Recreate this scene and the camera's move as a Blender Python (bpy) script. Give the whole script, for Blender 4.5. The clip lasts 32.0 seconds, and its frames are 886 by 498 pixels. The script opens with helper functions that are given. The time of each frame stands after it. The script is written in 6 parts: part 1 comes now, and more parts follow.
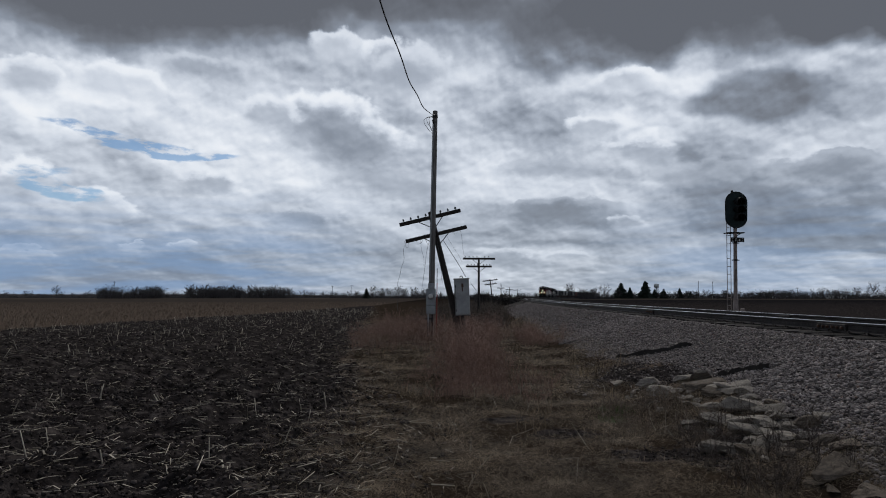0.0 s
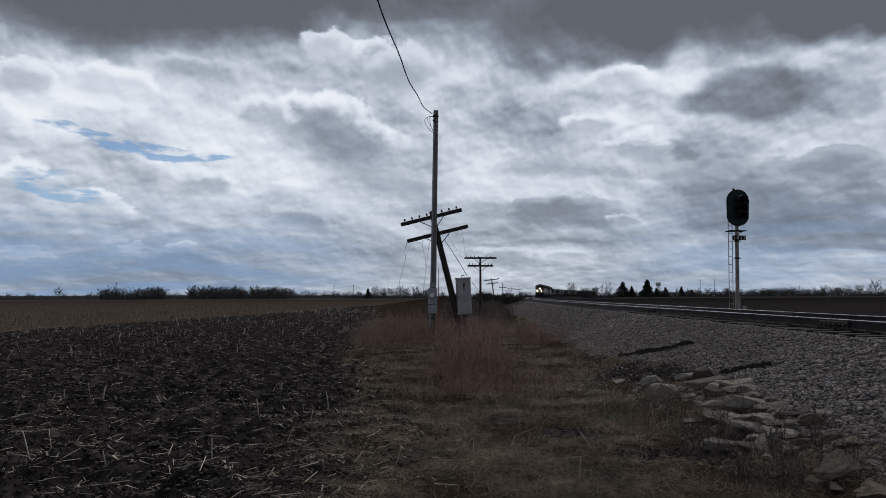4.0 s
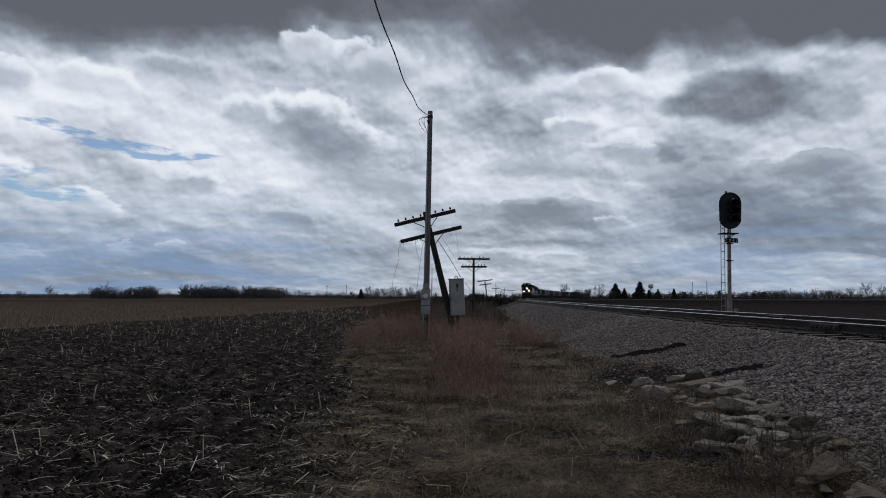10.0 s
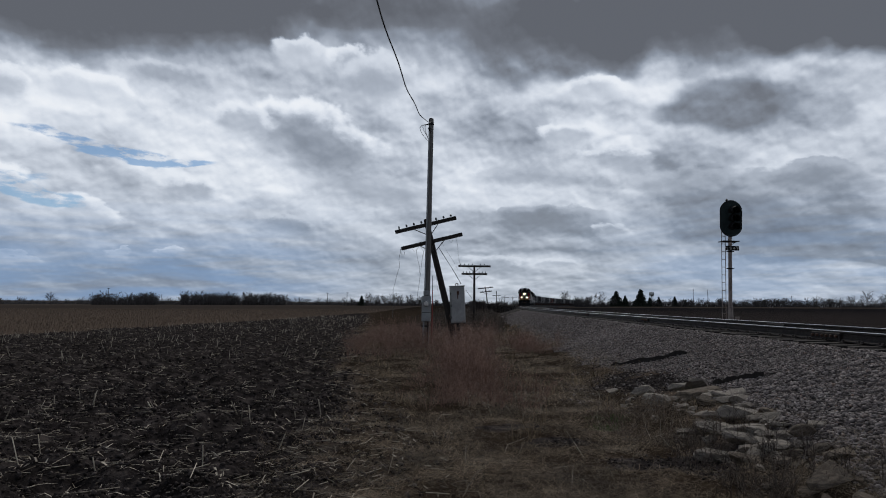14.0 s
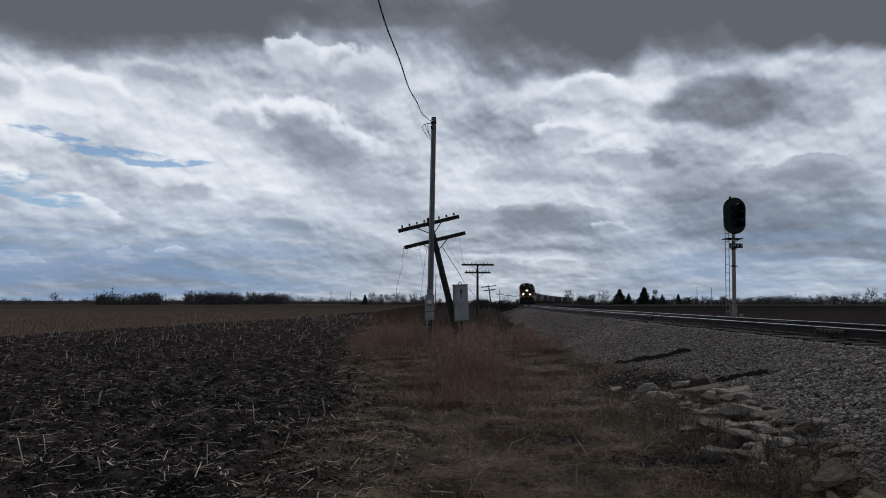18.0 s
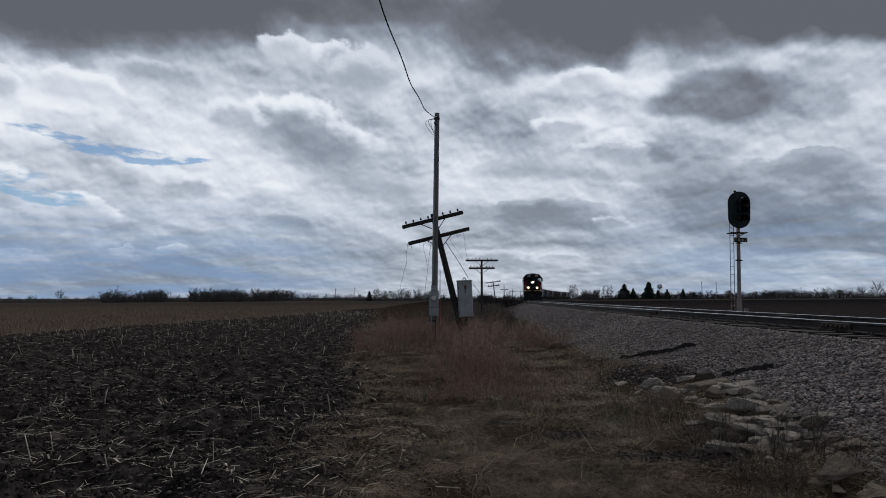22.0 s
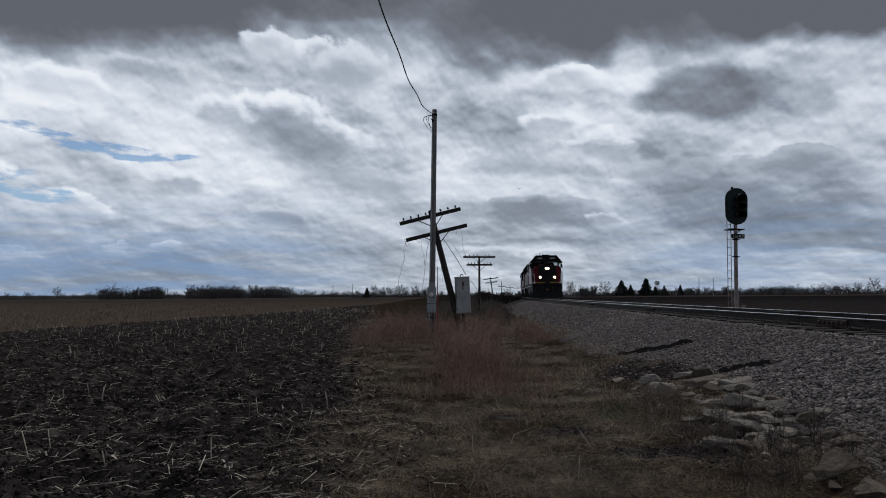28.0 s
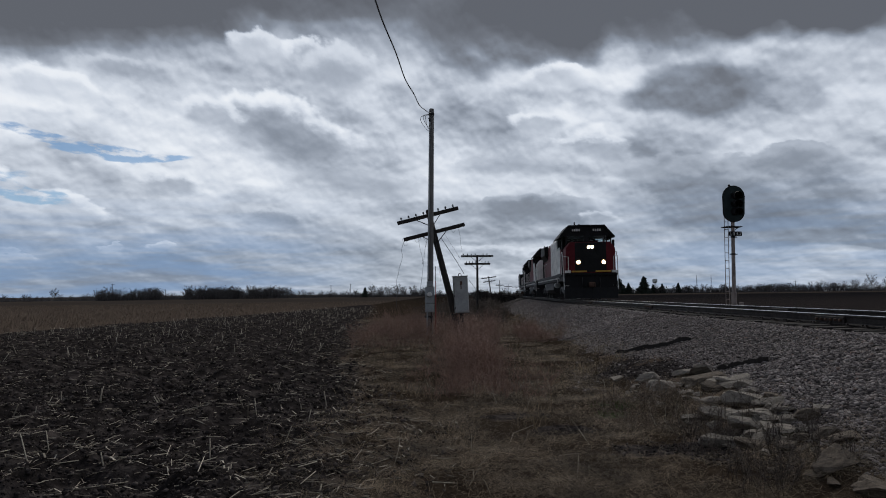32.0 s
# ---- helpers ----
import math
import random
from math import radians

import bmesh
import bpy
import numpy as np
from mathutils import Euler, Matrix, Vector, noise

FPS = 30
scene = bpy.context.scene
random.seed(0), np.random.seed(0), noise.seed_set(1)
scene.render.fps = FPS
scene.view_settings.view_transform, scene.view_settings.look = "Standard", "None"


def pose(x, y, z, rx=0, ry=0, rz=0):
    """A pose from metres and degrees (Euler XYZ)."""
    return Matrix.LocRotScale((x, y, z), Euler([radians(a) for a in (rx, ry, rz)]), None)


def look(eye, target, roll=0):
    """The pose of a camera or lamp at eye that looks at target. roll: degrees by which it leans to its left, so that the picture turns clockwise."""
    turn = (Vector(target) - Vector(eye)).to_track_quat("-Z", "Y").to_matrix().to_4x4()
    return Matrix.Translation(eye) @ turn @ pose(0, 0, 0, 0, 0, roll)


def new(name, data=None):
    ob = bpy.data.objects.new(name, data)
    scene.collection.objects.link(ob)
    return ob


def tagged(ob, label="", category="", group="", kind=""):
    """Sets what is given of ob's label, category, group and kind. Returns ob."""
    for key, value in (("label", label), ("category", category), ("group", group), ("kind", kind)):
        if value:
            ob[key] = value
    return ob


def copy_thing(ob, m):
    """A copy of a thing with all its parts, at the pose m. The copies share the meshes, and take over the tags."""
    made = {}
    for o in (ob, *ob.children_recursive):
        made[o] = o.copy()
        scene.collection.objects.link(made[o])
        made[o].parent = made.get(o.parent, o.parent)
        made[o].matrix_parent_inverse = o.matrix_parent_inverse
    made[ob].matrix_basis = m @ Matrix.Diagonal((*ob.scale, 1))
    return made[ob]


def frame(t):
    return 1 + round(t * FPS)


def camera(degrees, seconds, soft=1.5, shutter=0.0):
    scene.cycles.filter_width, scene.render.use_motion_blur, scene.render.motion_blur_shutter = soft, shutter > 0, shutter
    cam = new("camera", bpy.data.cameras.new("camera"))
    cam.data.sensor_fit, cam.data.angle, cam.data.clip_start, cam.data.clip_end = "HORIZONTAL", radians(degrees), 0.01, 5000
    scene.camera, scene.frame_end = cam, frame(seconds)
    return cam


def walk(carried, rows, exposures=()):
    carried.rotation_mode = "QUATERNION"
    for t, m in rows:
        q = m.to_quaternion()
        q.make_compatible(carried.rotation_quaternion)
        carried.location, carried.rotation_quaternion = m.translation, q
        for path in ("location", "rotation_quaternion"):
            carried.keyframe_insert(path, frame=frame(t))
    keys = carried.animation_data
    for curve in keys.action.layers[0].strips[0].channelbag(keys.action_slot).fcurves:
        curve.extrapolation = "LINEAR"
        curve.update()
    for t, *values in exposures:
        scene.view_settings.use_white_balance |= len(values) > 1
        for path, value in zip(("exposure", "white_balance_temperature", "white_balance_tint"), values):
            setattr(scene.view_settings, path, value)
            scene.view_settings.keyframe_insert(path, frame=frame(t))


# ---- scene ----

EYE = 1.5
cam = camera(66.0, 32.0, soft=1.0)
# seconds, turn to the left, tilt up, roll (degrees): held in the hand, standing still
ROWS = [
    (0, 0.00, 4.00, -0.00), (0.5, 0.01, 4.03, 0.07), (1, 0.01, 4.05, 0.02), (1.5, 0.03, 4.08, -0.04),
    (2, 0.04, 4.10, -0.09), (2.5, 0.11, 4.09, -0.22), (3, 0.16, 4.03, -0.32), (3.5, 0.16, 3.96, -0.31),
    (5.5, -0.11, 3.97, -0.30), (6, -0.13, 4.02, -0.40), (6.5, -0.18, 4.02, -0.41), (7, -0.25, 4.09, -0.42),
    (7.5, -0.34, 4.18, -0.46), (8, -0.42, 4.27, -0.37), (8.5, -0.49, 4.30, -0.39), (9, -0.50, 4.23, -0.23),
    (9.5, -0.47, 4.11, -0.08), (10, -0.43, 4.02, 0.04), (10.5, -0.38, 3.98, 0.16), (11, -0.35, 4.05, 0.13),
    (11.5, -0.30, 4.21, 0.17), (12, -0.29, 4.38, 0.20), (12.5, -0.31, 4.55, 0.21), (13, -0.37, 4.65, 0.17),
    (13.5, -0.40, 4.64, 0.19), (14, -0.37, 4.62, 0.19), (14.5, -0.30, 4.52, 0.16), (16.5, -0.06, 4.25, 0.06),
    (17, -0.06, 4.29, -0.01), (17.5, -0.10, 4.38, -0.06), (18, -0.11, 4.51, -0.04), (18.5, -0.17, 4.58, -0.05),
    (19, -0.22, 4.59, -0.03), (19.5, -0.24, 4.61, -0.13), (20, -0.23, 4.54, -0.10), (20.5, -0.20, 4.47, -0.14),
    (21, -0.11, 4.38, -0.21), (21.5, 0.03, 4.25, -0.28), (22, 0.23, 4.17, -0.36), (22.5, 0.40, 4.04, -0.39),
    (23, 0.55, 3.96, -0.39), (23.5, 0.56, 3.88, -0.38), (24, 0.48, 3.85, -0.41), (24.5, 0.39, 3.81, -0.32),
    (25, 0.29, 3.81, -0.32), (25.5, 0.24, 3.79, -0.34), (27.5, 0.09, 3.80, -0.38), (28, 0.03, 3.88, -0.40),
    (28.5, 0.03, 3.95, -0.40), (29, 0.02, 3.96, -0.45), (29.5, -0.01, 4.02, -0.50), (30, -0.04, 4.01, -0.48),
    (30.5, -0.08, 4.03, -0.60), (31, -0.13, 3.95, -0.59), (31.5, -0.13, 3.89, -0.66), (32, -0.15, 3.82, -0.77),
]
walk(cam, [(t, pose(0, 0, EYE, 90 + tilt, 0, turn) @ pose(0, 0, 0, 0, 0, roll)) for t, turn, tilt, roll in ROWS],
     exposures=[(0, 0.0), (32, 0.0)])

# ---- world, sun ----
world = bpy.data.worlds.new("sky_light")
scene.world = world
world.use_nodes = True
wn = world.node_tree.nodes
sky = wn.new("ShaderNodeTexSky")
sky.sky_type = "NISHITA"
sky.sun_disc = False
SUN_EL, SUN_AZ = 46.0, 14.0      # degrees; azimuth from straight ahead to the right
sky.sun_elevation, sky.sun_rotation = radians(SUN_EL), radians(SUN_AZ)
sky.air_density, sky.dust_density, sky.ozone_density = 1.0, 0.0, 3.0
wn["Background"].inputs["Strength"].default_value = 0.075
world.node_tree.links.new(sky.outputs[0], wn["Background"].inputs["Color"])

sun_data = bpy.data.lights.new("sun", "SUN")
sun_data.energy, sun_data.angle, sun_data.color = 4.5, radians(20), (1.0, 0.95, 0.88)
sun = new("sun", sun_data)
SX, SY = math.sin(radians(SUN_AZ)) * math.cos(radians(SUN_EL)), math.cos(radians(SUN_AZ)) * math.cos(radians(SUN_EL))
sun.matrix_world = look((SX * 900, SY * 900, math.sin(radians(SUN_EL)) * 900), (0, 0, 0))


# ---- node helpers ----
class Nodes:
    """A node tree that is written like arithmetic."""

    def __init__(self, name):
        self.mat = bpy.data.materials.new(name)
        self.mat.use_nodes = True
        self.tree = self.mat.node_tree
        self.tree.nodes.clear()
        self.out = self.tree.nodes.new("ShaderNodeOutputMaterial")

    def add(self, kind, **values):
        n = self.tree.nodes.new(kind)
        if "operation" in values:
            n.operation = values["operation"]
        if "use_clamp" in values:
            n.use_clamp = values["use_clamp"]
        if "feature" in values:
            n.feature = values["feature"]
        if "interpolation_type" in values:
            n.interpolation_type = values["interpolation_type"]
        if "data_type" in values:
            n.data_type = values["data_type"]
        if "attribute_name" in values:
            n.attribute_name = values["attribute_name"]
        if "uv_map" in values:
            n.uv_map = values["uv_map"]
        if "vector_type" in values:
            n.vector_type = values["vector_type"]
        if "gradient_type" in values:
            n.gradient_type = values["gradient_type"]
        return n

    def put(self, socket, value):
        if isinstance(value, bpy.types.NodeSocket):
            self.tree.links.new(value, socket)
        elif isinstance(value, (tuple, list)) and len(value) == 3 and socket.type == "RGBA":
            socket.default_value = (*value, 1)
        else:
            socket.default_value = value

    def math(self, op, a, b=0.0, c=0.0, clamp=False):
        n = self.add("ShaderNodeMath", operation=op, use_clamp=clamp)
        for i, v in enumerate((a, b, c)):
            self.put(n.inputs[i], v)
        return n.outputs[0]

    def vec(self, op, a, b=(0, 0, 0), scale=None):
        n = self.add("ShaderNodeVectorMath", operation=op)
        self.put(n.inputs[0], a)
        if scale is None:
            self.put(n.inputs[1], b)
        else:
            self.put(n.inputs["Scale"], scale)
        return n.outputs[0]

    def noise(self, vector, scale, detail=4.0, rough=0.55, dist=0.0, color=False):
        n = self.add("ShaderNodeTexNoise")
        self.put(n.inputs["Vector"], vector)
        for key, v in (("Scale", scale), ("Detail", detail), ("Roughness", rough), ("Distortion", dist)):
            self.put(n.inputs[key], v)
        return n.outputs["Color" if color else "Fac"]

    def voronoi(self, vector, scale, feature="F1", out="Distance"):
        n = self.add("ShaderNodeTexVoronoi", feature=feature)
        self.put(n.inputs["Vector"], vector)
        self.put(n.inputs["Scale"], scale)
        return n.outputs[out]

    def remap(self, value, a, b, c=0.0, d=1.0, smooth=True):
        n = self.add("ShaderNodeMapRange", interpolation_type="SMOOTHSTEP" if smooth else "LINEAR")
        for i, v in enumerate((value, a, b, c, d)):
            self.put(n.inputs[i], v)
        return n.outputs[0]

    def mix(self, fac, a, b):
        n = self.add("ShaderNodeMix", data_type="RGBA")
        self.put(n.inputs[0], fac)
        self.put(n.inputs[6], a)
        self.put(n.inputs[7], b)
        return n.outputs[2]

    def ramp(self, fac, stops):
        n = self.add("ShaderNodeValToRGB")
        self.put(n.inputs[0], fac)
        while len(n.color_ramp.elements) < len(stops):
            n.color_ramp.elements.new(0.5)
        for e, (at, col) in zip(n.color_ramp.elements, stops):
            e.position, e.color = at, (*col, 1)
        return n.outputs[0]

    def place(self, kind="Object"):
        return self.add("ShaderNodeTexCoord").outputs[kind]

    def world_place(self):
        return self.add("ShaderNodeNewGeometry").outputs["Position"]

    def island(self):
        return self.add("ShaderNodeNewGeometry").outputs["Random Per Island"]

    def each(self):
        return self.add("ShaderNodeObjectInfo").outputs["Random"]

    def bump(self, height, strength=0.4, distance=0.02):
        n = self.add("ShaderNodeBump")
        self.put(n.inputs["Height"], height)
        self.put(n.inputs["Strength"], strength)
        self.put(n.inputs["Distance"], distance)
        return n.outputs[0]

    def finish(self, color, rough=0.8, metal=0.0, normal=None, emit=None, power=0.0, spec=0.5):
        n = self.add("ShaderNodeBsdfPrincipled")
        self.put(n.inputs["Base Color"], color)
        self.put(n.inputs["Roughness"], rough)
        self.put(n.inputs["Metallic"], metal)
        self.put(n.inputs["Specular IOR Level"], spec)
        if normal is not None:
            self.put(n.inputs["Normal"], normal)
        if emit is not None:
            self.put(n.inputs["Emission Color"], emit)
            self.put(n.inputs["Emission Strength"], power)
        self.tree.links.new(n.outputs[0], self.out.inputs[0])
        return self.mat


# ---- the cloud layer: a shallow shell that drifts to the left ----
CLOUD_H, CLOUD_R = 220.0, 4600.0


def cloud_material():
    g = Nodes("cloud")
    uv = g.add("ShaderNodeUVMap", uv_map="bearing").outputs[0]      # degrees / 10: bearing, height
    pl = g.add("ShaderNodeUVMap", uv_map="layer").outputs[0]        # on the flat layer
    # heaps seen from the side: flatter the lower they stand
    raw = g.add("ShaderNodeSeparateXYZ")
    g.put(raw.inputs[0], uv)
    stack = g.add("ShaderNodeCombineXYZ")
    g.put(stack.inputs[0], g.math("MULTIPLY", raw.outputs[0], 2.0))
    g.put(stack.inputs[1], g.math("MULTIPLY_ADD", g.math("LOGARITHM", g.math("ADD", raw.outputs[1], 0.35), math.e), 2.2, g.math("MULTIPLY", raw.outputs[1], 1.4)))
    heap = stack.outputs[0]
    centred = lambda v: g.vec("SUBTRACT", v, (0.5, 0.5, 0.5))
    warp = centred(g.noise(heap, 0.8, 4.0, 0.5, color=True))
    at = g.vec("ADD", uv, g.vec("MULTIPLY", warp, (0.55, 0.30, 0)))
    el = g.add("ShaderNodeSeparateXYZ")
    g.put(el.inputs[0], at)
    bearing, height = el.outputs[0], el.outputs[1]

    # heaped lumps: rounded cells at three sizes over soft noise
    def billow(v, size):
        w = centred(g.noise(v, 1.3 * size, 3.0, 0.5, color=True))
        cell = g.add("ShaderNodeTexVoronoi", feature="SMOOTH_F1")
        g.put(cell.inputs["Vector"], g.vec("ADD", v, g.vec("MULTIPLY", w, (0.5 / size, 0.5 / size, 0))))
        for key, value in (("Scale", 0.75 * size), ("Detail", 2.0), ("Roughness", 0.5), ("Lacunarity", 2.3), ("Smoothness", 0.6)):
            cell.inputs[key].default_value = value
        return g.math("MULTIPLY_ADD", cell.outputs["Distance"], -0.45, g.noise(v, 0.6 * size, 5.0, 0.5))

    lump, lump_up = billow(heap, 0.8), billow(g.vec("ADD", heap, (0.10, 0.26, 0.0)), 0.8)
    curd, curd_up = billow(heap, 2.3), billow(g.vec("ADD", heap, (0.04, 0.10, 0.0)), 2.3)
    wisp = g.noise(heap, 3.4, 5.0, 0.6)

    def blob(vector, cx, cy, rx, ry, turn):
        m = g.add("ShaderNodeMapping", vector_type="TEXTURE")
        g.put(m.inputs["Vector"], vector)
        m.inputs["Location"].default_value = (cx / 10, cy / 10, 0)
        m.inputs["Rotation"].default_value = (0, 0, radians(turn))
        m.inputs["Scale"].default_value = (rx / 10, ry / 10, 1)
        s = g.add("ShaderNodeTexGradient", gradient_type="SPHERICAL")
        g.put(s.inputs[0], m.outputs[0])
        return m.outputs[0], s.outputs["Fac"]

    def field(blobs, crisp=0.5):
        total = None
        for cx, cy, rx, ry, turn, amount in blobs:
            _, s = blob(at, cx, cy, rx * 1.15, ry * 1.15, turn)
            ragged = g.math("MULTIPLY_ADD", g.math("SUBTRACT", lump, 0.28), crisp, s)
            inside = g.math("MULTIPLY", g.remap(s, 0.0, 0.2), g.remap(ragged, 0.06, 0.46))
            total = g.math("MULTIPLY", inside, amount) if total is None else g.math("MULTIPLY_ADD", inside, amount, total)
        return total

    # a white sheet with soft lumps, and grey bodies in it
    base = g.ramp(g.math("MULTIPLY", height, 0.25), BASE_STOPS)
    behind = g.remap(g.math("ABSOLUTE", bearing), 4.5, 10.0, 0.0, -0.22)
    shade = g.math("ADD", g.math("ADD", base, behind), g.math("ADD", field(DARK_CLOUDS), field(BRIGHT_CLOUDS)))
    calm = g.remap(height, 1.7, 2.3, 1.0, 0.72)
    wide = g.noise(g.vec("ADD", pl, (7.0, 3.0, 0.0)), 0.45, 4.0, 0.5, 0.0)
    relief = g.math("MULTIPLY", g.math("SUBTRACT", wisp, 0.5), 0.10)
    for value, middle, amount in ((wide, 0.5, 0.30), (g.math("SUBTRACT", lump, lump_up), 0.0, 0.36), (g.math("SUBTRACT", curd, curd_up), 0.0, 0.40), (lump, 0.28, 0.22), (curd, 0.28, 0.14)):
        relief = g.math("MULTIPLY_ADD", g.math("SUBTRACT", value, middle), amount, relief)
    relief = g.math("MULTIPLY", relief, calm)
    shade = g.math("ADD", shade, relief)
    # heaped clouds with firm bright tops that melt into grey bases
    lobes = centred(g.noise(heap, 2.6, 4.0, 0.55, color=True))
    near = g.vec("ADD", uv, g.vec("ADD", g.vec("MULTIPLY", warp, (0.22, 0.14, 0)), g.vec("MULTIPLY", lobes, (0.20, 0.16, 0))))
    for cx, cy, rx, ry, turn, body, rim in PUFFS_LOW + PUFFS_HIGH:
        local, ball = blob(near, cx, cy, rx * 1.3, ry * 1.3, turn)
        split = g.add("ShaderNodeSeparateXYZ")
        g.put(split.inputs[0], local)
        up = split.outputs[1]
        s = g.math("MULTIPLY_ADD", g.math("SUBTRACT", curd, 0.28), 0.55, ball)
        firm = g.remap(up, -0.3, 0.5, 0.90, 0.24)
        solid = g.math("MULTIPLY", g.remap(s, 0.06, firm), g.math("MULTIPLY", g.remap(ball, 0.0, 0.15), g.remap(up, -1.0, 0.1, 0.0, 0.90)))
        edge = g.math("MULTIPLY", g.remap(s, 0.12, 0.72, 1.0, 0.0), g.remap(up, -0.55, 0.45))
        edge = g.math("MULTIPLY_ADD", relief, 1.6, edge)
        lit = g.math("MULTIPLY_ADD", relief, 0.40, g.remap(edge, -0.05, 0.85, body + 0.04, rim))
        shade = g.math("MULTIPLY_ADD", g.math("SUBTRACT", lit, shade), solid, shade)
    tone = g.ramp(shade, CLOUD_TONES)
    veil = g.noise(g.vec("MULTIPLY", uv, (1.1, 11.0, 0.0)), 1.0, 4.0, 0.5)
    low = g.math("MULTIPLY", g.remap(height, 0.18, 0.98, 1.0, 0.0), g.math("ADD", g.remap(bearing, -1.7, -0.1, 0.72, 0.04), g.remap(bearing, 0.9, 2.2, 0.0, 0.44)))
    low = g.math("MULTIPLY", low, g.remap(veil, 0.40, 0.64, 1.0, 0.3))
    tone = g.mix(low, tone, g.mix(1.0, tone, (0.19, 0.31, 0.52)))
    gap = g.math("MULTIPLY", field(BLUE_GAPS, -0.5), g.remap(g.noise(g.vec("MULTIPLY", uv, (3.0, 9.0, 0.0)), 1.6, 5.0, 0.6), 0.36, 0.62, 0.1, 1.1))
    thick = g.remap(height, 2.5, 3.5, 0.97, 0.70)
    cover = g.math("MULTIPLY", thick, g.remap(gap, 0.0, 1.0, 1.0, 0.22))
    em = g.add("ShaderNodeEmission")
    g.put(em.inputs[0], tone)
    em.inputs[1].default_value = 1.0
    tr = g.add("ShaderNodeBsdfTransparent")
    g.put(tr.inputs[0], (0.78, 0.90, 1.0))
    mx = g.add("ShaderNodeMixShader")
    g.put(mx.inputs[0], cover)
    g.put(mx.inputs[1], tr.outputs[0])
    g.put(mx.inputs[2], em.outputs[0])
    g.put(g.out.inputs[0], mx.outputs[0])
    g.mat.cycles.emission_sampling = "NONE"
    return g.mat


def plain_cloud_material():
    """The same cloud sheet without its heaps, for the sky overhead and behind."""
    g = Nodes("cloud_sheet")
    uv = g.add("ShaderNodeUVMap", uv_map="bearing").outputs[0]
    pl = g.add("ShaderNodeUVMap", uv_map="layer").outputs[0]
    el = g.add("ShaderNodeSeparateXYZ")
    g.put(el.inputs[0], uv)
    base = g.ramp(g.math("MULTIPLY", el.outputs[1], 0.25), BASE_STOPS)
    behind = g.remap(g.math("ABSOLUTE", el.outputs[0]), 4.5, 10.0, 0.0, -0.22)
    shade = g.math("ADD", g.math("ADD", base, behind), g.math("MULTIPLY_ADD", g.noise(pl, 0.5, 2.0, 0.5), 0.3, -0.15))
    tone = g.ramp(shade, CLOUD_TONES)
    em = g.add("ShaderNodeEmission")
    g.put(em.inputs[0], tone)
    tr = g.add("ShaderNodeBsdfTransparent")
    mx = g.add("ShaderNodeMixShader")
    g.put(mx.inputs[0], g.remap(el.outputs[1], 2.5, 3.5, 0.97, 0.70))
    g.put(mx.inputs[1], tr.outputs[0])
    g.put(mx.inputs[2], em.outputs[0])
    g.put(g.out.inputs[0], mx.outputs[0])
    g.mat.cycles.emission_sampling = "NONE"
    return g.mat


# brightness of the open cloud sheet, from the horizon up to 40 degrees
BASE_STOPS = [(0.0, (0.60,) * 3), (0.05, (0.58,) * 3), (0.11, (0.56,) * 3), (0.20, (0.69,) * 3), (0.34, (0.73,) * 3), (0.45, (0.69,) * 3),
              (0.53, (0.48,) * 3), (0.60, (0.30,) * 3), (1.0, (0.20,) * 3)]
CLOUD_TONES = [(0.0, (0.118, 0.125, 0.142)), (0.20, (0.165, 0.179, 0.207)), (0.38, (0.255, 0.288, 0.345)), (0.54, (0.42, 0.465, 0.54)), (0.70, (0.63, 0.68, 0.76)), (0.85, (0.80, 0.84, 0.90)), (1.0, (0.90, 0.92, 0.95))]
# heaped clouds: bearing, height, half-sizes (degrees), turn, body, sunlit rim
PUFFS_HIGH = [
    (-8.9, 20, 3.3, 1.7, -8, 0.6, 0.8), (-4.9, 19.6, 2.4, 1.6, 0, 0.54, 0.84),
    (-8.7, 13.2, 6.1, 3.7, -18, 0.4, 0.95), (-25.6, 15.7, 4.7, 1.9, -5, 0.66, 0.9), (-32, 15.1, 3, 2.2, 0, 0.56, 0.9), (-19.1, 8.8, 3.5, 1.8, -10, 0.46, 0.84),
    (-14.6, 14.6, 2.8, 1.6, -6, 0.52, 0.82), (-26.6, 6.7, 2.8, 1.3, -12, 0.6, 0.88), (-31.6, 8.5, 2.5, 1.8, 0, 0.58, 0.9), (-19.8, 17.5, 4.2, 1.3, -4, 0.44, 0.66),
    (12.5, 13.5, 2.6, 1.3, 0, 0.56, 0.86), (16.4, 11.4, 3.7, 1.4, -8, 0.48, 0.84), (-3, 18, 4, 2.6, 0, 0.5, 0.72), (15.1, 16.9, 3.7, 1.6, 0, 0.6, 0.86),
]
PUFFS_LOW = [
    (-11.4, 6.3, 3.7, 1.2, -5, 0.4, 0.67), (8.3, 10.4, 4.7, 1.2, 0, 0.48, 0.61), (10.1, 6.8, 4.9, 1.3, 0, 0.34, 0.53), (15.2, 6.1, 1.7, 0.7, 0, 0.46, 0.71),
    (5.5, 3.1, 2.7, 1.1, 0, 0.44, 0.69), (-21, 4, 1.2, 0.4, 0, 0.6, 0.81), (-32, 3, 3, 0.5, 0, 0.55, 0.69), (21.1, 9.3, 4.4, 1.3, 0, 0.42, 0.57),
    (30, 9.3, 4.5, 1.4, 0, 0.36, 0.51), (-4, 9, 6.6, 1.6, -4, 0.5, 0.61), (10.6, 3, 2.1, 0.8, 0, 0.5, 0.71), (-24.7, 4, 1.1, 0.3, 0, 0.6, 0.73),
]
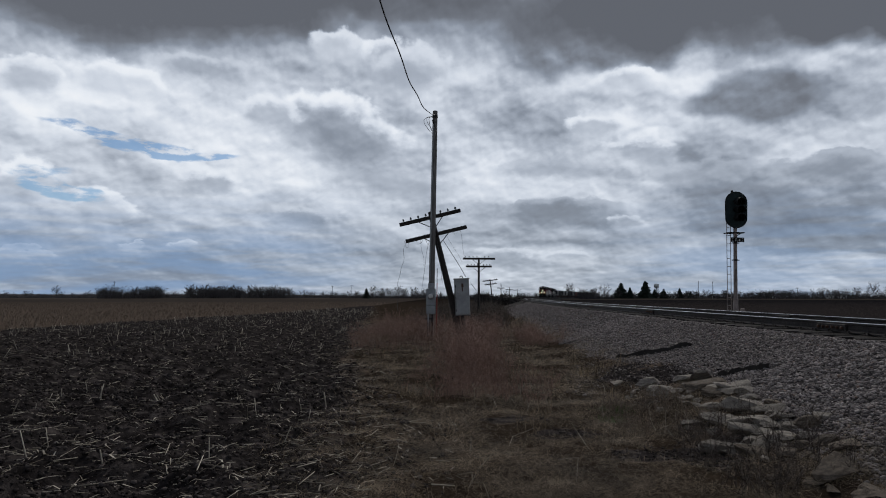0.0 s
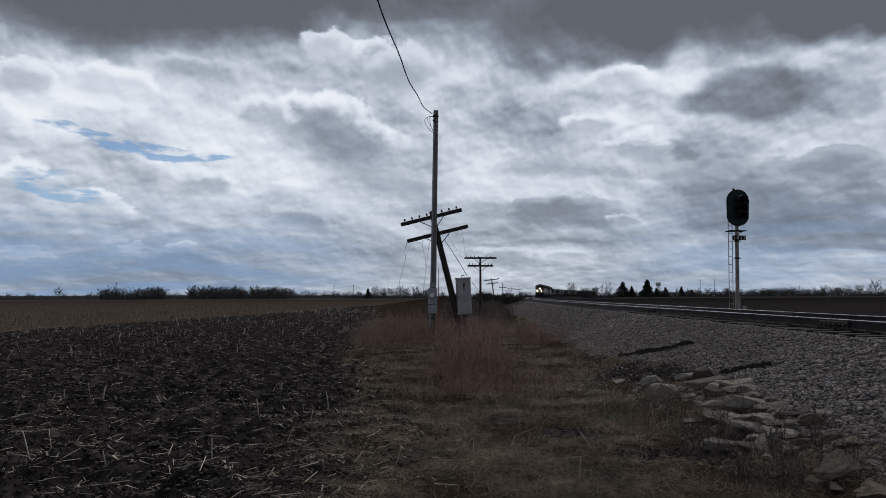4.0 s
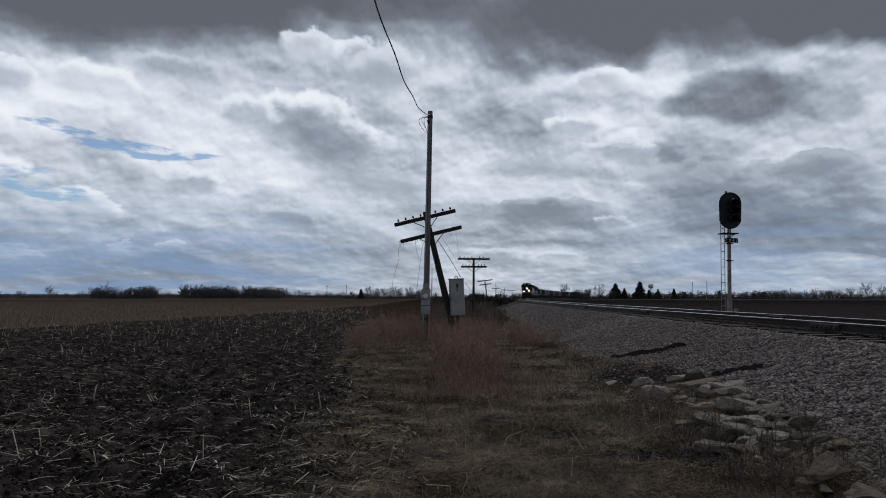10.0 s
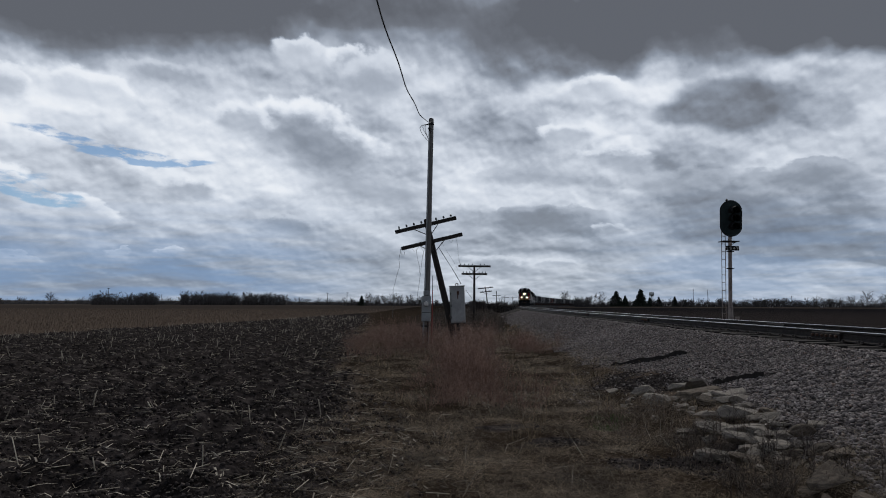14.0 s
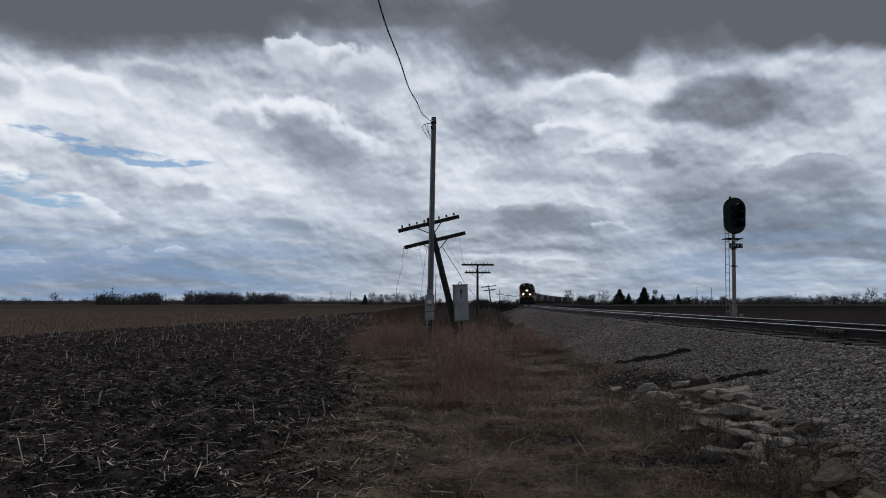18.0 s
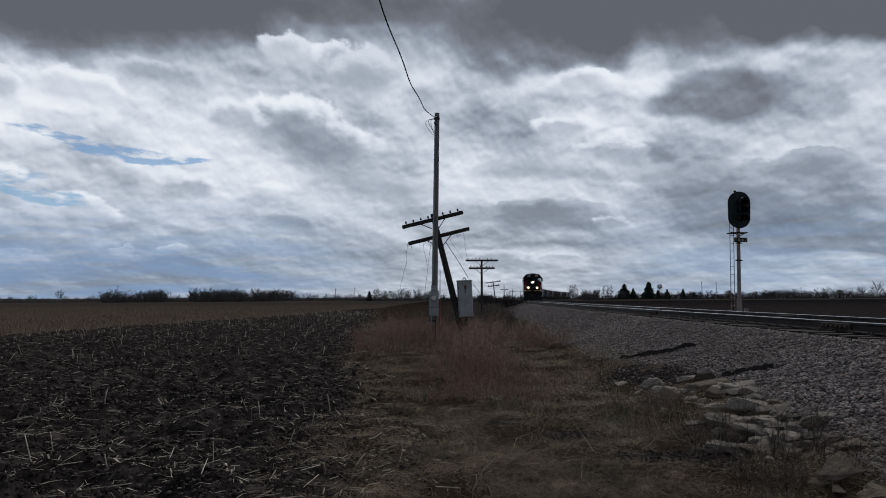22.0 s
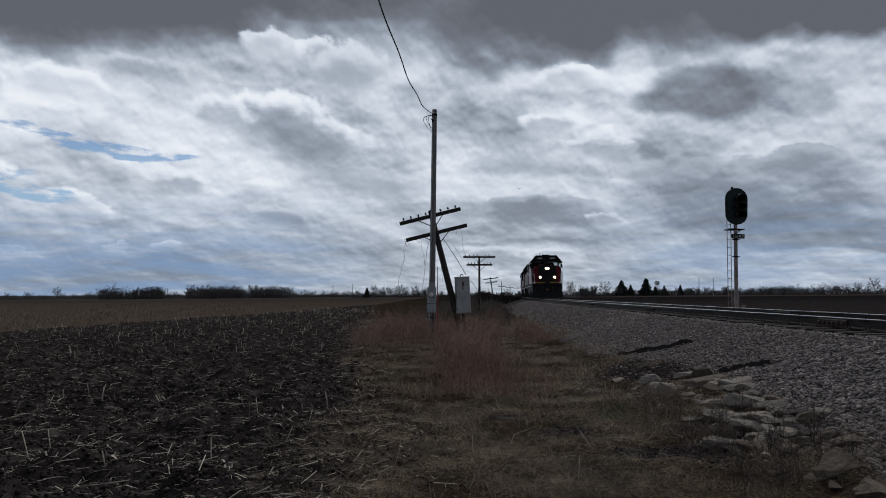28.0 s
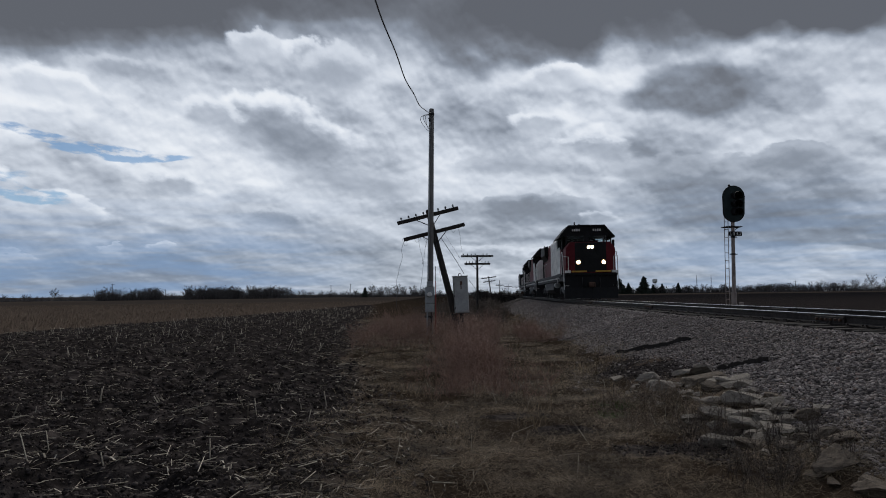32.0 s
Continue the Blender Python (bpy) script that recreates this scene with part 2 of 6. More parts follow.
# shade in the sheet: bearing, height, half-sizes (degrees), turn, amount
DARK_CLOUDS = [
    (-24.7, 24.5, 20.7, 6.9, 0, -0.5), (12.4, 21.1, 10.2, 4.2, 0, -0.28), (27.8, 22.8, 19.3, 6.1, 0, -0.46), (-1.1, 23.9, 8.1, 2.4, 0, -0.24),
    (26.1, 15.1, 7, 2.3, 0, -0.36), (4.1, 15.7, 5.2, 2.8, 0, -0.12), (26.7, 7.4, 11.5, 3.6, 0, -0.24), (10.1, 6.7, 6.1, 1.6, 0, -0.14),
    (-24.3, 1.9, 15.6, 1.6, 0, -0.13), (16, 10.7, 6.8, 1.6, 0, -0.1), (31.7, 13.8, 3, 1.5, 0, -0.14), (7.8, 14.6, 5.6, 2.8, 0, -0.12),
    (-8.2, 12.4, 4.9, 2.6, -18, -0.08), (22.3, 11.1, 4.8, 1.3, 0, -0.12), (29.6, 4, 9.5, 2, 0, -0.14), (39.8, 21.9, 13.1, 6.2, 0, -0.42), (35.3, 20.4, 10.1, 3.7, 0, -0.36),
]
BRIGHT_CLOUDS = [
    (-7.7, 20.7, 3.8, 2.6, -20, 0.1), (13.8, 17.6, 4.6, 1.8, 0, 0.2), (20.5, 17.6, 3.1, 2, 0, 0.1), (30, 16.9, 2.5, 1, 0, 0.1),
    (-26.6, 16.2, 5.1, 2, 0, 0.14), (-32, 15.3, 2.8, 2.1, 0, 0.16), (-16.3, 10.7, 9.6, 2.4, 0, 0.1), (13.1, 13.9, 3.7, 1.6, 0, 0.15),
    (16.4, 12.2, 4.1, 1.2, 0, 0.14), (4.5, 9.3, 8, 2.4, 0, 0.08), (4.1, 2.1, 5.7, 0.9, 0, 0.06), (10.6, 3.3, 2.8, 1, 0, 0.08),
    (30.3, 2.7, 7, 0.5, 0, 0.14), (-28.8, 13.9, 6.2, 2.5, 0, 0.1), (-18.1, 13.5, 5.9, 1.8, 0, 0.1), (-7.7, 14.6, 5.2, 2.1, -18, 0.12),
]
BLUE_GAPS = [
    (-21.5, 11.4, 5.2, 0.55, 0, 1.00), (-26.5, 12.2, 5.8, 0.5, -14, 0.90), (-29.4, 7.9, 3.6, 0.7, -10, 0.90),
    (-31.2, 9.2, 2.8, 0.6, 0, 0.70),
]
# end of list


def cloud_layer():
    rings = [-0.8, -0.2, 0.3, 0.8, 1.3, 1.9, 2.6, 3.4, 4.3, 5.3, 6.4, 7.6, 8.9, 10.3, 11.8, 13.4, 15.1, 16.9, 18.8, 20.8, 23, 25.5, 28.5, 32, 36, 41, 47, 54, 62, 71, 80]
    n = 240
    verts, faces, uv_a, uv_b = [], [], [], []
    for e in rings:
        te = math.tan(radians(e))
        d = 1 / math.sqrt((1 / CLOUD_R) ** 2 + (te / CLOUD_H) ** 2)
        for k in range(n + 1):
            a = 2 * math.pi * k / n - math.pi
            verts.append((math.sin(a) * d, math.cos(a) * d, EYE + te * d))
            uv_a.append((math.degrees(a) / 10, e / 10))
            uv_b.append((math.degrees(a) / 4.6, math.log(0.7 + 0.16 * max(e, 0.0)) / 0.16 * 0.8))
    for r in range(len(rings) - 1):
        for k in range(n):
            i = r * (n + 1) + k
            faces.append((i, i + 1, i + n + 2, i + n + 1))
    top = len(verts)
    verts.append((0, 0, EYE + CLOUD_H))
    uv_a.append((0, 9))
    uv_b.append((0, 0))
    last = (len(rings) - 1) * (n + 1)
    faces += [(last + k, last + k + 1, top) for k in range(n)]
    me = bpy.data.meshes.new("cloud_layer")
    me.from_pydata(verts, [], faces)
    for name, uv in (("bearing", uv_a), ("layer", uv_b)):
        layer = me.uv_layers.new(name=name)
        for loop in me.loops:
            layer.data[loop.index].uv = uv[loop.vertex_index]
    me.polygons.foreach_set("use_smooth", [True] * len(me.polygons))
    me.materials.append(cloud_material())
    me.materials.append(plain_cloud_material())
    for poly in me.polygons:
        b, e = uv_a[poly.vertices[0]]
        poly.material_index = 0 if abs(b) < 4.4 and e < 2.8 else 1
    ob = new("backdrop_clouds", me)
    return tagged(ob, "grey and white broken overcast clouds with small blue gaps", "sky", kind="structure")


clouds = cloud_layer()


# ---- materials ----
def plain(name, color, rough=0.7, metal=0.0, scale=6.0, spread=0.25, bump=0.15, spec=0.5, vary=0.0):
    """A surface with blotches and grain at two scales."""
    g = Nodes(name)
    p = g.place()
    big, small = g.noise(p, scale, 5, 0.6), g.noise(p, scale * 9, 4, 0.6)
    dark = tuple(c * (1 - spread) for c in color)
    light = tuple(min(1, c * (1 + spread)) for c in color)
    col = g.mix(g.remap(big, 0.3, 0.7), dark, light)
    col = g.mix(g.math("MULTIPLY", g.remap(small, 0.45, 0.75), 0.35), col, tuple(c * 0.55 for c in color))
    if vary:
        n = g.add("ShaderNodeHueSaturation")
        g.put(n.inputs["Value"], g.remap(g.each(), 0, 1, 1 - vary, 1 + vary, False))
        g.put(n.inputs["Color"], col)
        col = n.outputs[0]
    return g.finish(col, g.remap(small, 0.2, 0.8, max(0.05, rough - 0.12), min(1, rough + 0.12)), metal, g.bump(small, bump, 0.01), spec=spec)


def wood(name, color, scale=1.0):
    """Weathered timber with grain along z and dark checks."""
    g = Nodes(name)
    p = g.place()
    long = g.vec("MULTIPLY", p, (14 * scale, 14 * scale, 0.7 * scale))
    grain, blot = g.noise(long, 3, 6, 0.65, 0.6), g.noise(p, 1.2, 4, 0.6)
    col = g.ramp(grain, [(0.25, tuple(c * 0.35 for c in color)), (0.5, color), (0.8, tuple(min(1, c * 1.5) for c in color))])
    col = g.mix(g.math("MULTIPLY", g.remap(blot, 0.35, 0.7), 0.5), col, tuple(c * 0.5 for c in color))
    return g.finish(col, 0.85, 0, g.bump(grain, 0.5, 0.01), spec=0.3)


def strands(name, dark, light, rough=0.75, spec=0.3, thin=0.0):
    """Dry blades, stalks or twigs, each with a tone of its own."""
    g = Nodes(name)
    r = g.island()
    col = g.ramp(r, [(0.0, dark), (0.5, tuple((a + b) / 2 for a, b in zip(dark, light))), (1.0, light)])
    n = g.noise(g.place(), 30, 3, 0.6)
    col = g.mix(g.math("MULTIPLY", g.remap(n, 0.5, 0.7), 0.4), col, tuple(c * 0.5 for c in dark))
    if not thin:
        g.finish(col, rough, 0, spec=spec)
    else:
        patch = g.noise(g.world_place(), 1.3, 4, 0.6) if thin > 0.3 else 0.5
        tint = g.add("ShaderNodeHueSaturation")
        g.put(tint.inputs["Value"], g.remap(patch, 0.32, 0.68, 0.55, 1.45))
        g.put(tint.inputs["Color"], col)
        col = tint.outputs[0]
        g.finish(col, rough, 0, spec=spec)
        surface = g.out.inputs[0].links[0].from_socket
        leaf = g.add("ShaderNodeBsdfTranslucent")
        g.put(leaf.inputs[0], col)
        mx = g.add("ShaderNodeMixShader")
        mx.inputs[0].default_value = thin
        g.put(mx.inputs[1], surface)
        g.put(mx.inputs[2], leaf.outputs[0])
        g.put(g.out.inputs[0], mx.outputs[0])
    return g.mat


def glow(name, color, power):
    g = Nodes(name)
    return g.finish((0.8, 0.8, 0.75), 0.3, 0, emit=color, power=power)


M = dict(
    wood_grey=wood("weathered_grey_wood", (0.22, 0.21, 0.20)),
    wood_dark=wood("dark_weathered_wood", (0.045, 0.04, 0.037)),
    wood_tie=wood("creosoted_timber", (0.035, 0.03, 0.027)),
    galv=plain("painted_grey_steel", (0.30, 0.32, 0.33), 0.45, 0.3, 3, 0.15),
    box_grey=plain("pale_grey_cabinet_paint", (0.36, 0.37, 0.37), 0.6, 0.0, 2, 0.22, 0.1),
    steel=plain("dark_steel", (0.03, 0.03, 0.032), 0.6, 0.3, 5, 0.3, 0.15, 0.3),
    rail_side=plain("dark_rail_steel", (0.035, 0.029, 0.027), 0.75, 0.2, 5, 0.4, 0.3, 0.3),
    rust=plain("rusty_steel", (0.10, 0.055, 0.038), 0.8, 0.3, 5, 0.4, 0.3),
    rail_top=plain("worn_rail_steel", (0.55, 0.55, 0.56), 0.30, 1.0, 4, 0.1, 0.05),
    black=plain("black_paint", (0.010, 0.010, 0.011), 0.6, 0.0, 3, 0.3, 0.1, 0.2),
    signal_green=plain("dark_green_black_signal_paint", (0.017, 0.030, 0.031), 0.6, 0.0, 4, 0.3, 0.1, 0.25),
    mast=plain("weathered_silver_mast_paint", (0.28, 0.23, 0.21), 0.6, 0.1, 3, 0.35),
    white=plain("white_paint", (0.70, 0.70, 0.68), 0.5, 0.0, 3, 0.12),
    dirty_white=plain("dirty_white_paint", (0.78, 0.76, 0.73), 0.55, 0.0, 2, 0.25),
    red=plain("dark_red_paint", (0.115, 0.009, 0.015), 0.6, 0.0, 1.5, 0.3, 0.0, 0.2),
    red_post=plain("red_plastic", (0.32, 0.035, 0.03), 0.5),
    yellow=plain("lamp_lit_yellow", (0.55, 0.30, 0.03), 0.5),
    glass=plain("dark_window_glass", (0.008, 0.009, 0.010), 0.15, 0.0, 2, 0.1, 0.0, 0.15),
    porcelain=plain("aqua_insulator_glass", (0.05, 0.07, 0.075), 0.2, 0.0, 8, 0.2, 0.0),
    wire=plain("black_wire", (0.02, 0.02, 0.022), 0.6),
    wire_grey=plain("grey_wire", (0.10, 0.10, 0.10), 0.5),
    concrete=plain("broken_concrete", (0.235, 0.208, 0.176), 0.9, 0.0, 4, 0.3, 0.6, 0.3, vary=0.25),
    earthy=plain("soil_stained_concrete", (0.125, 0.102, 0.080), 0.95, 0.0, 5, 0.4, 0.7, 0.2, vary=0.3),
    grain_car=plain("grey_hopper_paint", (0.33, 0.33, 0.33), 0.6, 0.0, 1.2, 0.3, vary=0.4),
    dark_car=plain("dark_hopper_paint", (0.05, 0.05, 0.052), 0.6, 0.0, 1.2, 0.3, vary=0.3),
    tan_car=plain("oxide_hopper_paint", (0.17, 0.075, 0.06), 0.6, 0.0, 1.2, 0.3, vary=0.3),
    dead_grass=strands("dead_grass", (0.036, 0.027, 0.019), (0.340, 0.262, 0.175), thin=0.35),
    brush_red=strands("red_brown_brush", (0.15, 0.088, 0.068), (0.33, 0.205, 0.16)),
    brush_dark=strands("dark_brush", (0.035, 0.028, 0.025), (0.10, 0.075, 0.06)),
    corn=strands("corn_stalk", (0.10, 0.08, 0.058), (0.62, 0.56, 0.46), thin=0.15),
    stubble=strands("standing_stubble", (0.092, 0.068, 0.051), (0.24, 0.18, 0.133)),
    bark=strands("grey_bark", (0.032, 0.029, 0.030), (0.075, 0.068, 0.067)),
    needles=strands("conifer_needles", (0.010, 0.018, 0.014), (0.028, 0.042, 0.03)),
    green=strands("new_green_grass", (0.05, 0.08, 0.025), (0.12, 0.17, 0.06)),
    headlight=glow("headlight_glass", (1.0, 0.86, 0.62), 30.0),
    ditch=glow("ditch_light_glass", (1.0, 0.80, 0.50), 26.0),
    # amber glow for the rings that imitate glare round the lit lamps
    reflector=glow("lamp_glare_glow", (1.0, 0.55, 0.22), 0.8),
    roof=plain("grey_roof", (0.10, 0.10, 0.11), 0.8),
    wall_tan=plain("tan_siding", (0.35, 0.31, 0.27), 0.7),
)


def ballast_material(name, spread):
    g = Nodes(name)
    r = g.island()
    col = g.ramp(r, [(0.0, (0.075, 0.064, 0.064)), (0.3, (0.162, 0.140, 0.135)), (0.65, (0.285, 0.248, 0.234)), (0.93, (0.39, 0.355, 0.335)), (1.0, (0.22, 0.15, 0.12))])
    n = g.noise(g.world_place(), 60, 4, 0.65)
    col = g.mix(g.math("MULTIPLY", g.remap(n, 0.4, 0.7), spread), col, (0.07, 0.065, 0.065))
    return g.finish(col, 0.85, 0, g.bump(n, 0.5, 0.004), spec=0.2)


def soil_clod_material():
    g = Nodes("soil_clod")
    r = g.island()
    col = g.ramp(r, [(0.0, (0.022, 0.019, 0.0185)), (0.7, (0.058, 0.049, 0.047)), (1.0, (0.125, 0.106, 0.098))])
    n = g.noise(g.world_place(), 40, 4, 0.65)
    return g.finish(col, 0.9, 0, g.bump(n, 0.6, 0.006), spec=0.05)


def ground_material():
    """One sheet: tilled soil, stubble, dry grass, ballast, by the zones that the mesh carries."""
    g = Nodes("ground")
    p = g.world_place()
    zone = g.add("ShaderNodeAttribute", attribute_name="zone")
    sep = g.add("ShaderNodeSeparateColor")
    g.put(sep.inputs[0], zone.outputs["Color"])
    tilled, grass, stone = sep.outputs[0], sep.outputs[1], sep.outputs[2]
    ragged = g.math("MULTIPLY", g.math("SUBTRACT", g.noise(p, 1.6, 6, 0.68), 0.5), 1.2)
    sharp = lambda v: g.remap(g.math("ADD", v, ragged), 0.38, 0.62)
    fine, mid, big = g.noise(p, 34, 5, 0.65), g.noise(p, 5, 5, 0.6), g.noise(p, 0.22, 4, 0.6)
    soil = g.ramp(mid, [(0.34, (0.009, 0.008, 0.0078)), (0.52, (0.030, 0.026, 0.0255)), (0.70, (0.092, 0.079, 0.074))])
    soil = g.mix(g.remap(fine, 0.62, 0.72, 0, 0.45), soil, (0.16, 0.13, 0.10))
    stub = g.ramp(g.math("ADD", g.math("MULTIPLY", mid, 0.5), g.math("MULTIPLY", fine, 0.5)),
                  [(0.3, (0.062, 0.047, 0.038)), (0.5, (0.106, 0.081, 0.064)), (0.7, (0.155, 0.119, 0.092))])
    stub = g.mix(g.remap(big, 0.35, 0.65, 0, 0.4), stub, (0.085, 0.068, 0.052))
    dry = g.ramp(g.math("ADD", g.math("MULTIPLY", mid, 0.55), g.math("MULTIPLY", fine, 0.45)),
                 [(0.3, (0.012, 0.009, 0.0072)), (0.5, (0.036, 0.027, 0.020)), (0.72, (0.095, 0.072, 0.050))])
    cells = g.voronoi(p, 17, "F1", "Color")
    edge = g.voronoi(p, 17, "F1", "Distance")
    sc = g.add("ShaderNodeSeparateColor")
    g.put(sc.inputs[0], cells)
    rock = g.ramp(sc.outputs[0], [(0.0, (0.05, 0.045, 0.044)), (0.5, (0.12, 0.11, 0.106)), (1.0, (0.24, 0.22, 0.205))])
    # shade in the gaps between stones, put into the colour
    rock = g.mix(g.remap(edge, 0.35, 0.65), rock, (0.03, 0.028, 0.028))
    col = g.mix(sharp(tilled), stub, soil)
    col = g.mix(sharp(grass), col, dry)
    col = g.mix(sharp(stone), col, rock)
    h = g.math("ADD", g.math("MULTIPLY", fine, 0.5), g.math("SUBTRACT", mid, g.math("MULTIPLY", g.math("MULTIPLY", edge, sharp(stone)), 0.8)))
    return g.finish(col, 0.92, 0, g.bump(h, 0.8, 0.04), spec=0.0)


def clear_glass():
    """Thin tinted pane: mostly clear, with a faint gloss."""
    g = Nodes("tinted_cab_glass")
    tr = g.add("ShaderNodeBsdfTransparent")
    g.put(tr.inputs[0], (0.80, 0.84, 0.84))
    gl = g.add("ShaderNodeBsdfGlossy")
    gl.inputs["Roughness"].default_value = 0.05
    mx = g.add("ShaderNodeMixShader")
    mx.inputs[0].default_value = 0.015
    g.put(mx.inputs[1], tr.outputs[0])
    g.put(mx.inputs[2], gl.outputs[0])
    g.put(g.out.inputs[0], mx.outputs[0])
    return g.mat


M["cab_glass"] = clear_glass()
M["ballast"] = ballast_material("ballast_stone", 0.4)
M["clod"] = soil_clod_material()
M["ground"] = ground_material()


# ---- geometry helpers ----
class Geo:
    """Collects vertices and faces of one part."""

    def __init__(self, at=None):
        self.v, self.f, self.at, self.smooth = [], [], at, False

    def put(self, verts, faces):
        k = len(self.v)
        self.v += [tuple(self.at @ Vector(p)) if self.at else tuple(p) for p in verts]
        self.f += [tuple(i + k for i in f) for f in faces]
        return self

    def box(self, x0, x1, y0, y1, z0, z1, bevel=0.01, at=None):
        c = Vector(((x0 + x1) / 2, (y0 + y1) / 2, (z0 + z1) / 2))
        h = Vector((abs(x1 - x0) / 2, abs(y1 - y0) / 2, abs(z1 - z0) / 2))
        b = min(bevel, min(h) * 0.45)
        verts, idx = [], {}
        for s in [(a, e, i) for a in (-1, 1) for e in (-1, 1) for i in (-1, 1)]:
            for k in range(3):
                idx[s, k] = len(verts)
                verts.append(Vector([s[j] * (h[j] - (0 if j == k else b)) for j in range(3)]))
        faces = []
        for k in range(3):
            i, j = [q for q in range(3) if q != k]
            for sgn in (-1, 1):
                ring = []
                for a, e in ((-1, -1), (1, -1), (1, 1), (-1, 1)):
                    s = [0, 0, 0]
                    s[k], s[i], s[j] = sgn, a, e
                    ring.append(idx[tuple(s), k])
                faces.append(ring)
            for a in (-1, 1):
                for e in (-1, 1):
                    s, t = [0, 0, 0], [0, 0, 0]
                    s[i], s[j], s[k] = a, e, -1
                    t[i], t[j], t[k] = a, e, 1
                    faces.append([idx[tuple(s), i], idx[tuple(s), j], idx[tuple(t), j], idx[tuple(t), i]])
        for s in {q[0] for q in idx}:
            faces.append([idx[s, 0], idx[s, 1], idx[s, 2]])
        good = []
        for f in sorted(faces):
            mid = sum((verts[q] for q in f), Vector()) / len(f)
            nrm = (verts[f[1]] - verts[f[0]]).cross(verts[f[2]] - verts[f[0]])
            good.append(f if nrm.dot(mid) > 0 else f[::-1])
        verts = [p + c for p in verts]
        return self.put([at @ p for p in verts] if at else verts, good)

    def tube(self, pts, r, n=8, caps=True, r1=None):
        pts = [Vector(p) for p in pts]
        verts, faces = [], []
        r1 = r if r1 is None else r1
        for i, p in enumerate(pts):
            d = (pts[min(i + 1, len(pts) - 1)] - pts[max(i - 1, 0)]).normalized()
            side = d.orthogonal().normalized() if i == 0 else (side - d * side.dot(d)).normalized()
            up = d.cross(side)
            rr = r + (r1 - r) * i / max(1, len(pts) - 1)
            verts += [p + (side * math.cos(2 * math.pi * k / n) + up * math.sin(2 * math.pi * k / n)) * rr for k in range(n)]
        for i in range(len(pts) - 1):
            for k in range(n):
                a, b = i * n + k, i * n + (k + 1) % n
                faces.append((a, b, b + n, a + n))
        if caps:
            faces += [tuple(range(n))[::-1], tuple(range((len(pts) - 1) * n, len(pts) * n))]
        return self.put(verts, faces)

    def lathe(self, profile, n=14, at=None):
        """profile: (radius, z) from below upwards."""
        verts, faces = [], []
        for r, z in profile:
            verts += [Vector((r * math.cos(2 * math.pi * k / n), r * math.sin(2 * math.pi * k / n), z)) for k in range(n)]
        for i in range(len(profile) - 1):
            for k in range(n):
                a, b = i * n + k, i * n + (k + 1) % n
                faces.append((a, b, b + n, a + n))
        faces += [tuple(range(n))[::-1], tuple(range((len(profile) - 1) * n, len(profile) * n))]
        return self.put([at @ p for p in verts] if at else verts, faces)

    def prism(self, outline, y0, y1, at=None):
        """An outline in x, z (anticlockwise as seen from -y), drawn out from y0 to y1."""
        n = len(outline)
        verts = [Vector((x, y0, z)) for x, z in outline] + [Vector((x, y1, z)) for x, z in outline]
        faces = [tuple(range(n)), tuple(range(n, 2 * n))[::-1]] + [((k + 1) % n, k, k + n, (k + 1) % n + n) for k in range(n)]
        return self.put([at @ p for p in verts] if at else verts, faces)

    def mesh(self, name, mat):
        me = bpy.data.meshes.new(name)
        me.from_pydata(self.v, [], self.f)
        me.materials.append(mat)
        return me


def part(name, geo, mat, parent=None, label="", smooth=False):
    me = geo.mesh(name, mat)
    if smooth:
        me.polygons.foreach_set("use_smooth", [True] * len(me.polygons))
        me.set_sharp_from_angle(angle=radians(40))
    ob = new(name, me)
    ob.parent = parent
    return tagged(ob, label)


def thing(name, at, label, category, group="", kind=""):
    ob = new(name)
    ob.empty_display_size = 0.2
    ob.matrix_basis = at
    return tagged(ob, label, category, group, kind)


def mesh_from(name, verts, faces, mat, label="", category="", kind="stuff", parent=None):
    """One object from arrays; faces all of one size, or a list of such arrays."""
    me = bpy.data.meshes.new(name)
    blocks = faces if isinstance(faces, list) else [faces]
    total = np.concatenate([b.ravel() for b in blocks]).astype(np.int32)
    sizes = np.concatenate([np.full(len(b), b.shape[1]) for b in blocks]).astype(np.int32)
    me.vertices.add(len(verts))
    me.vertices.foreach_set("co", np.ascontiguousarray(verts, dtype=np.float32).ravel())
    me.loops.add(len(total))
    me.loops.foreach_set("vertex_index", total)
    me.polygons.add(len(sizes))
    me.polygons.foreach_set("loop_start", np.concatenate([[0], np.cumsum(sizes)[:-1]]).astype(np.int32))
    me.update(calc_edges=True)
    me.materials.append(mat)
    ob = new(name, me)
    ob.parent = parent
    return tagged(ob, label, category, kind=kind)


def vnoise(x, y, seed=0):
    """Smooth noise in the plane, 0 to 1."""
    xi, yi = np.floor(x).astype(np.int64), np.floor(y).astype(np.int64)
    fx, fy = x - xi, y - yi
    fx, fy = fx * fx * (3 - 2 * fx), fy * fy * (3 - 2 * fy)

    def h(a, b):
        n = (a * 374761393 + b * 668265263 + seed * 2147483647) & 0xFFFFFFFF
        n = ((n ^ (n >> 13)) * 1274126177) & 0xFFFFFFFF
        return ((n ^ (n >> 16)) & 0xFFFF) / 65535.0
    return (h(xi, yi) * (1 - fx) + h(xi + 1, yi) * fx) * (1 - fy) + (h(xi, yi + 1) * (1 - fx) + h(xi + 1, yi + 1) * fx) * fy


def fbm(x, y, octaves=4, seed=0):
    total, amp, norm = 0.0, 1.0, 0.0
    for k in range(octaves):
        total = total + amp * vnoise(x * 2 ** k, y * 2 ** k, seed + k)
        norm += amp
        amp *= 0.55
    return total / norm


# ---- the line of the railway and the lie of the land ----
RAIL_Z = 1.08            # top of the rails above the field
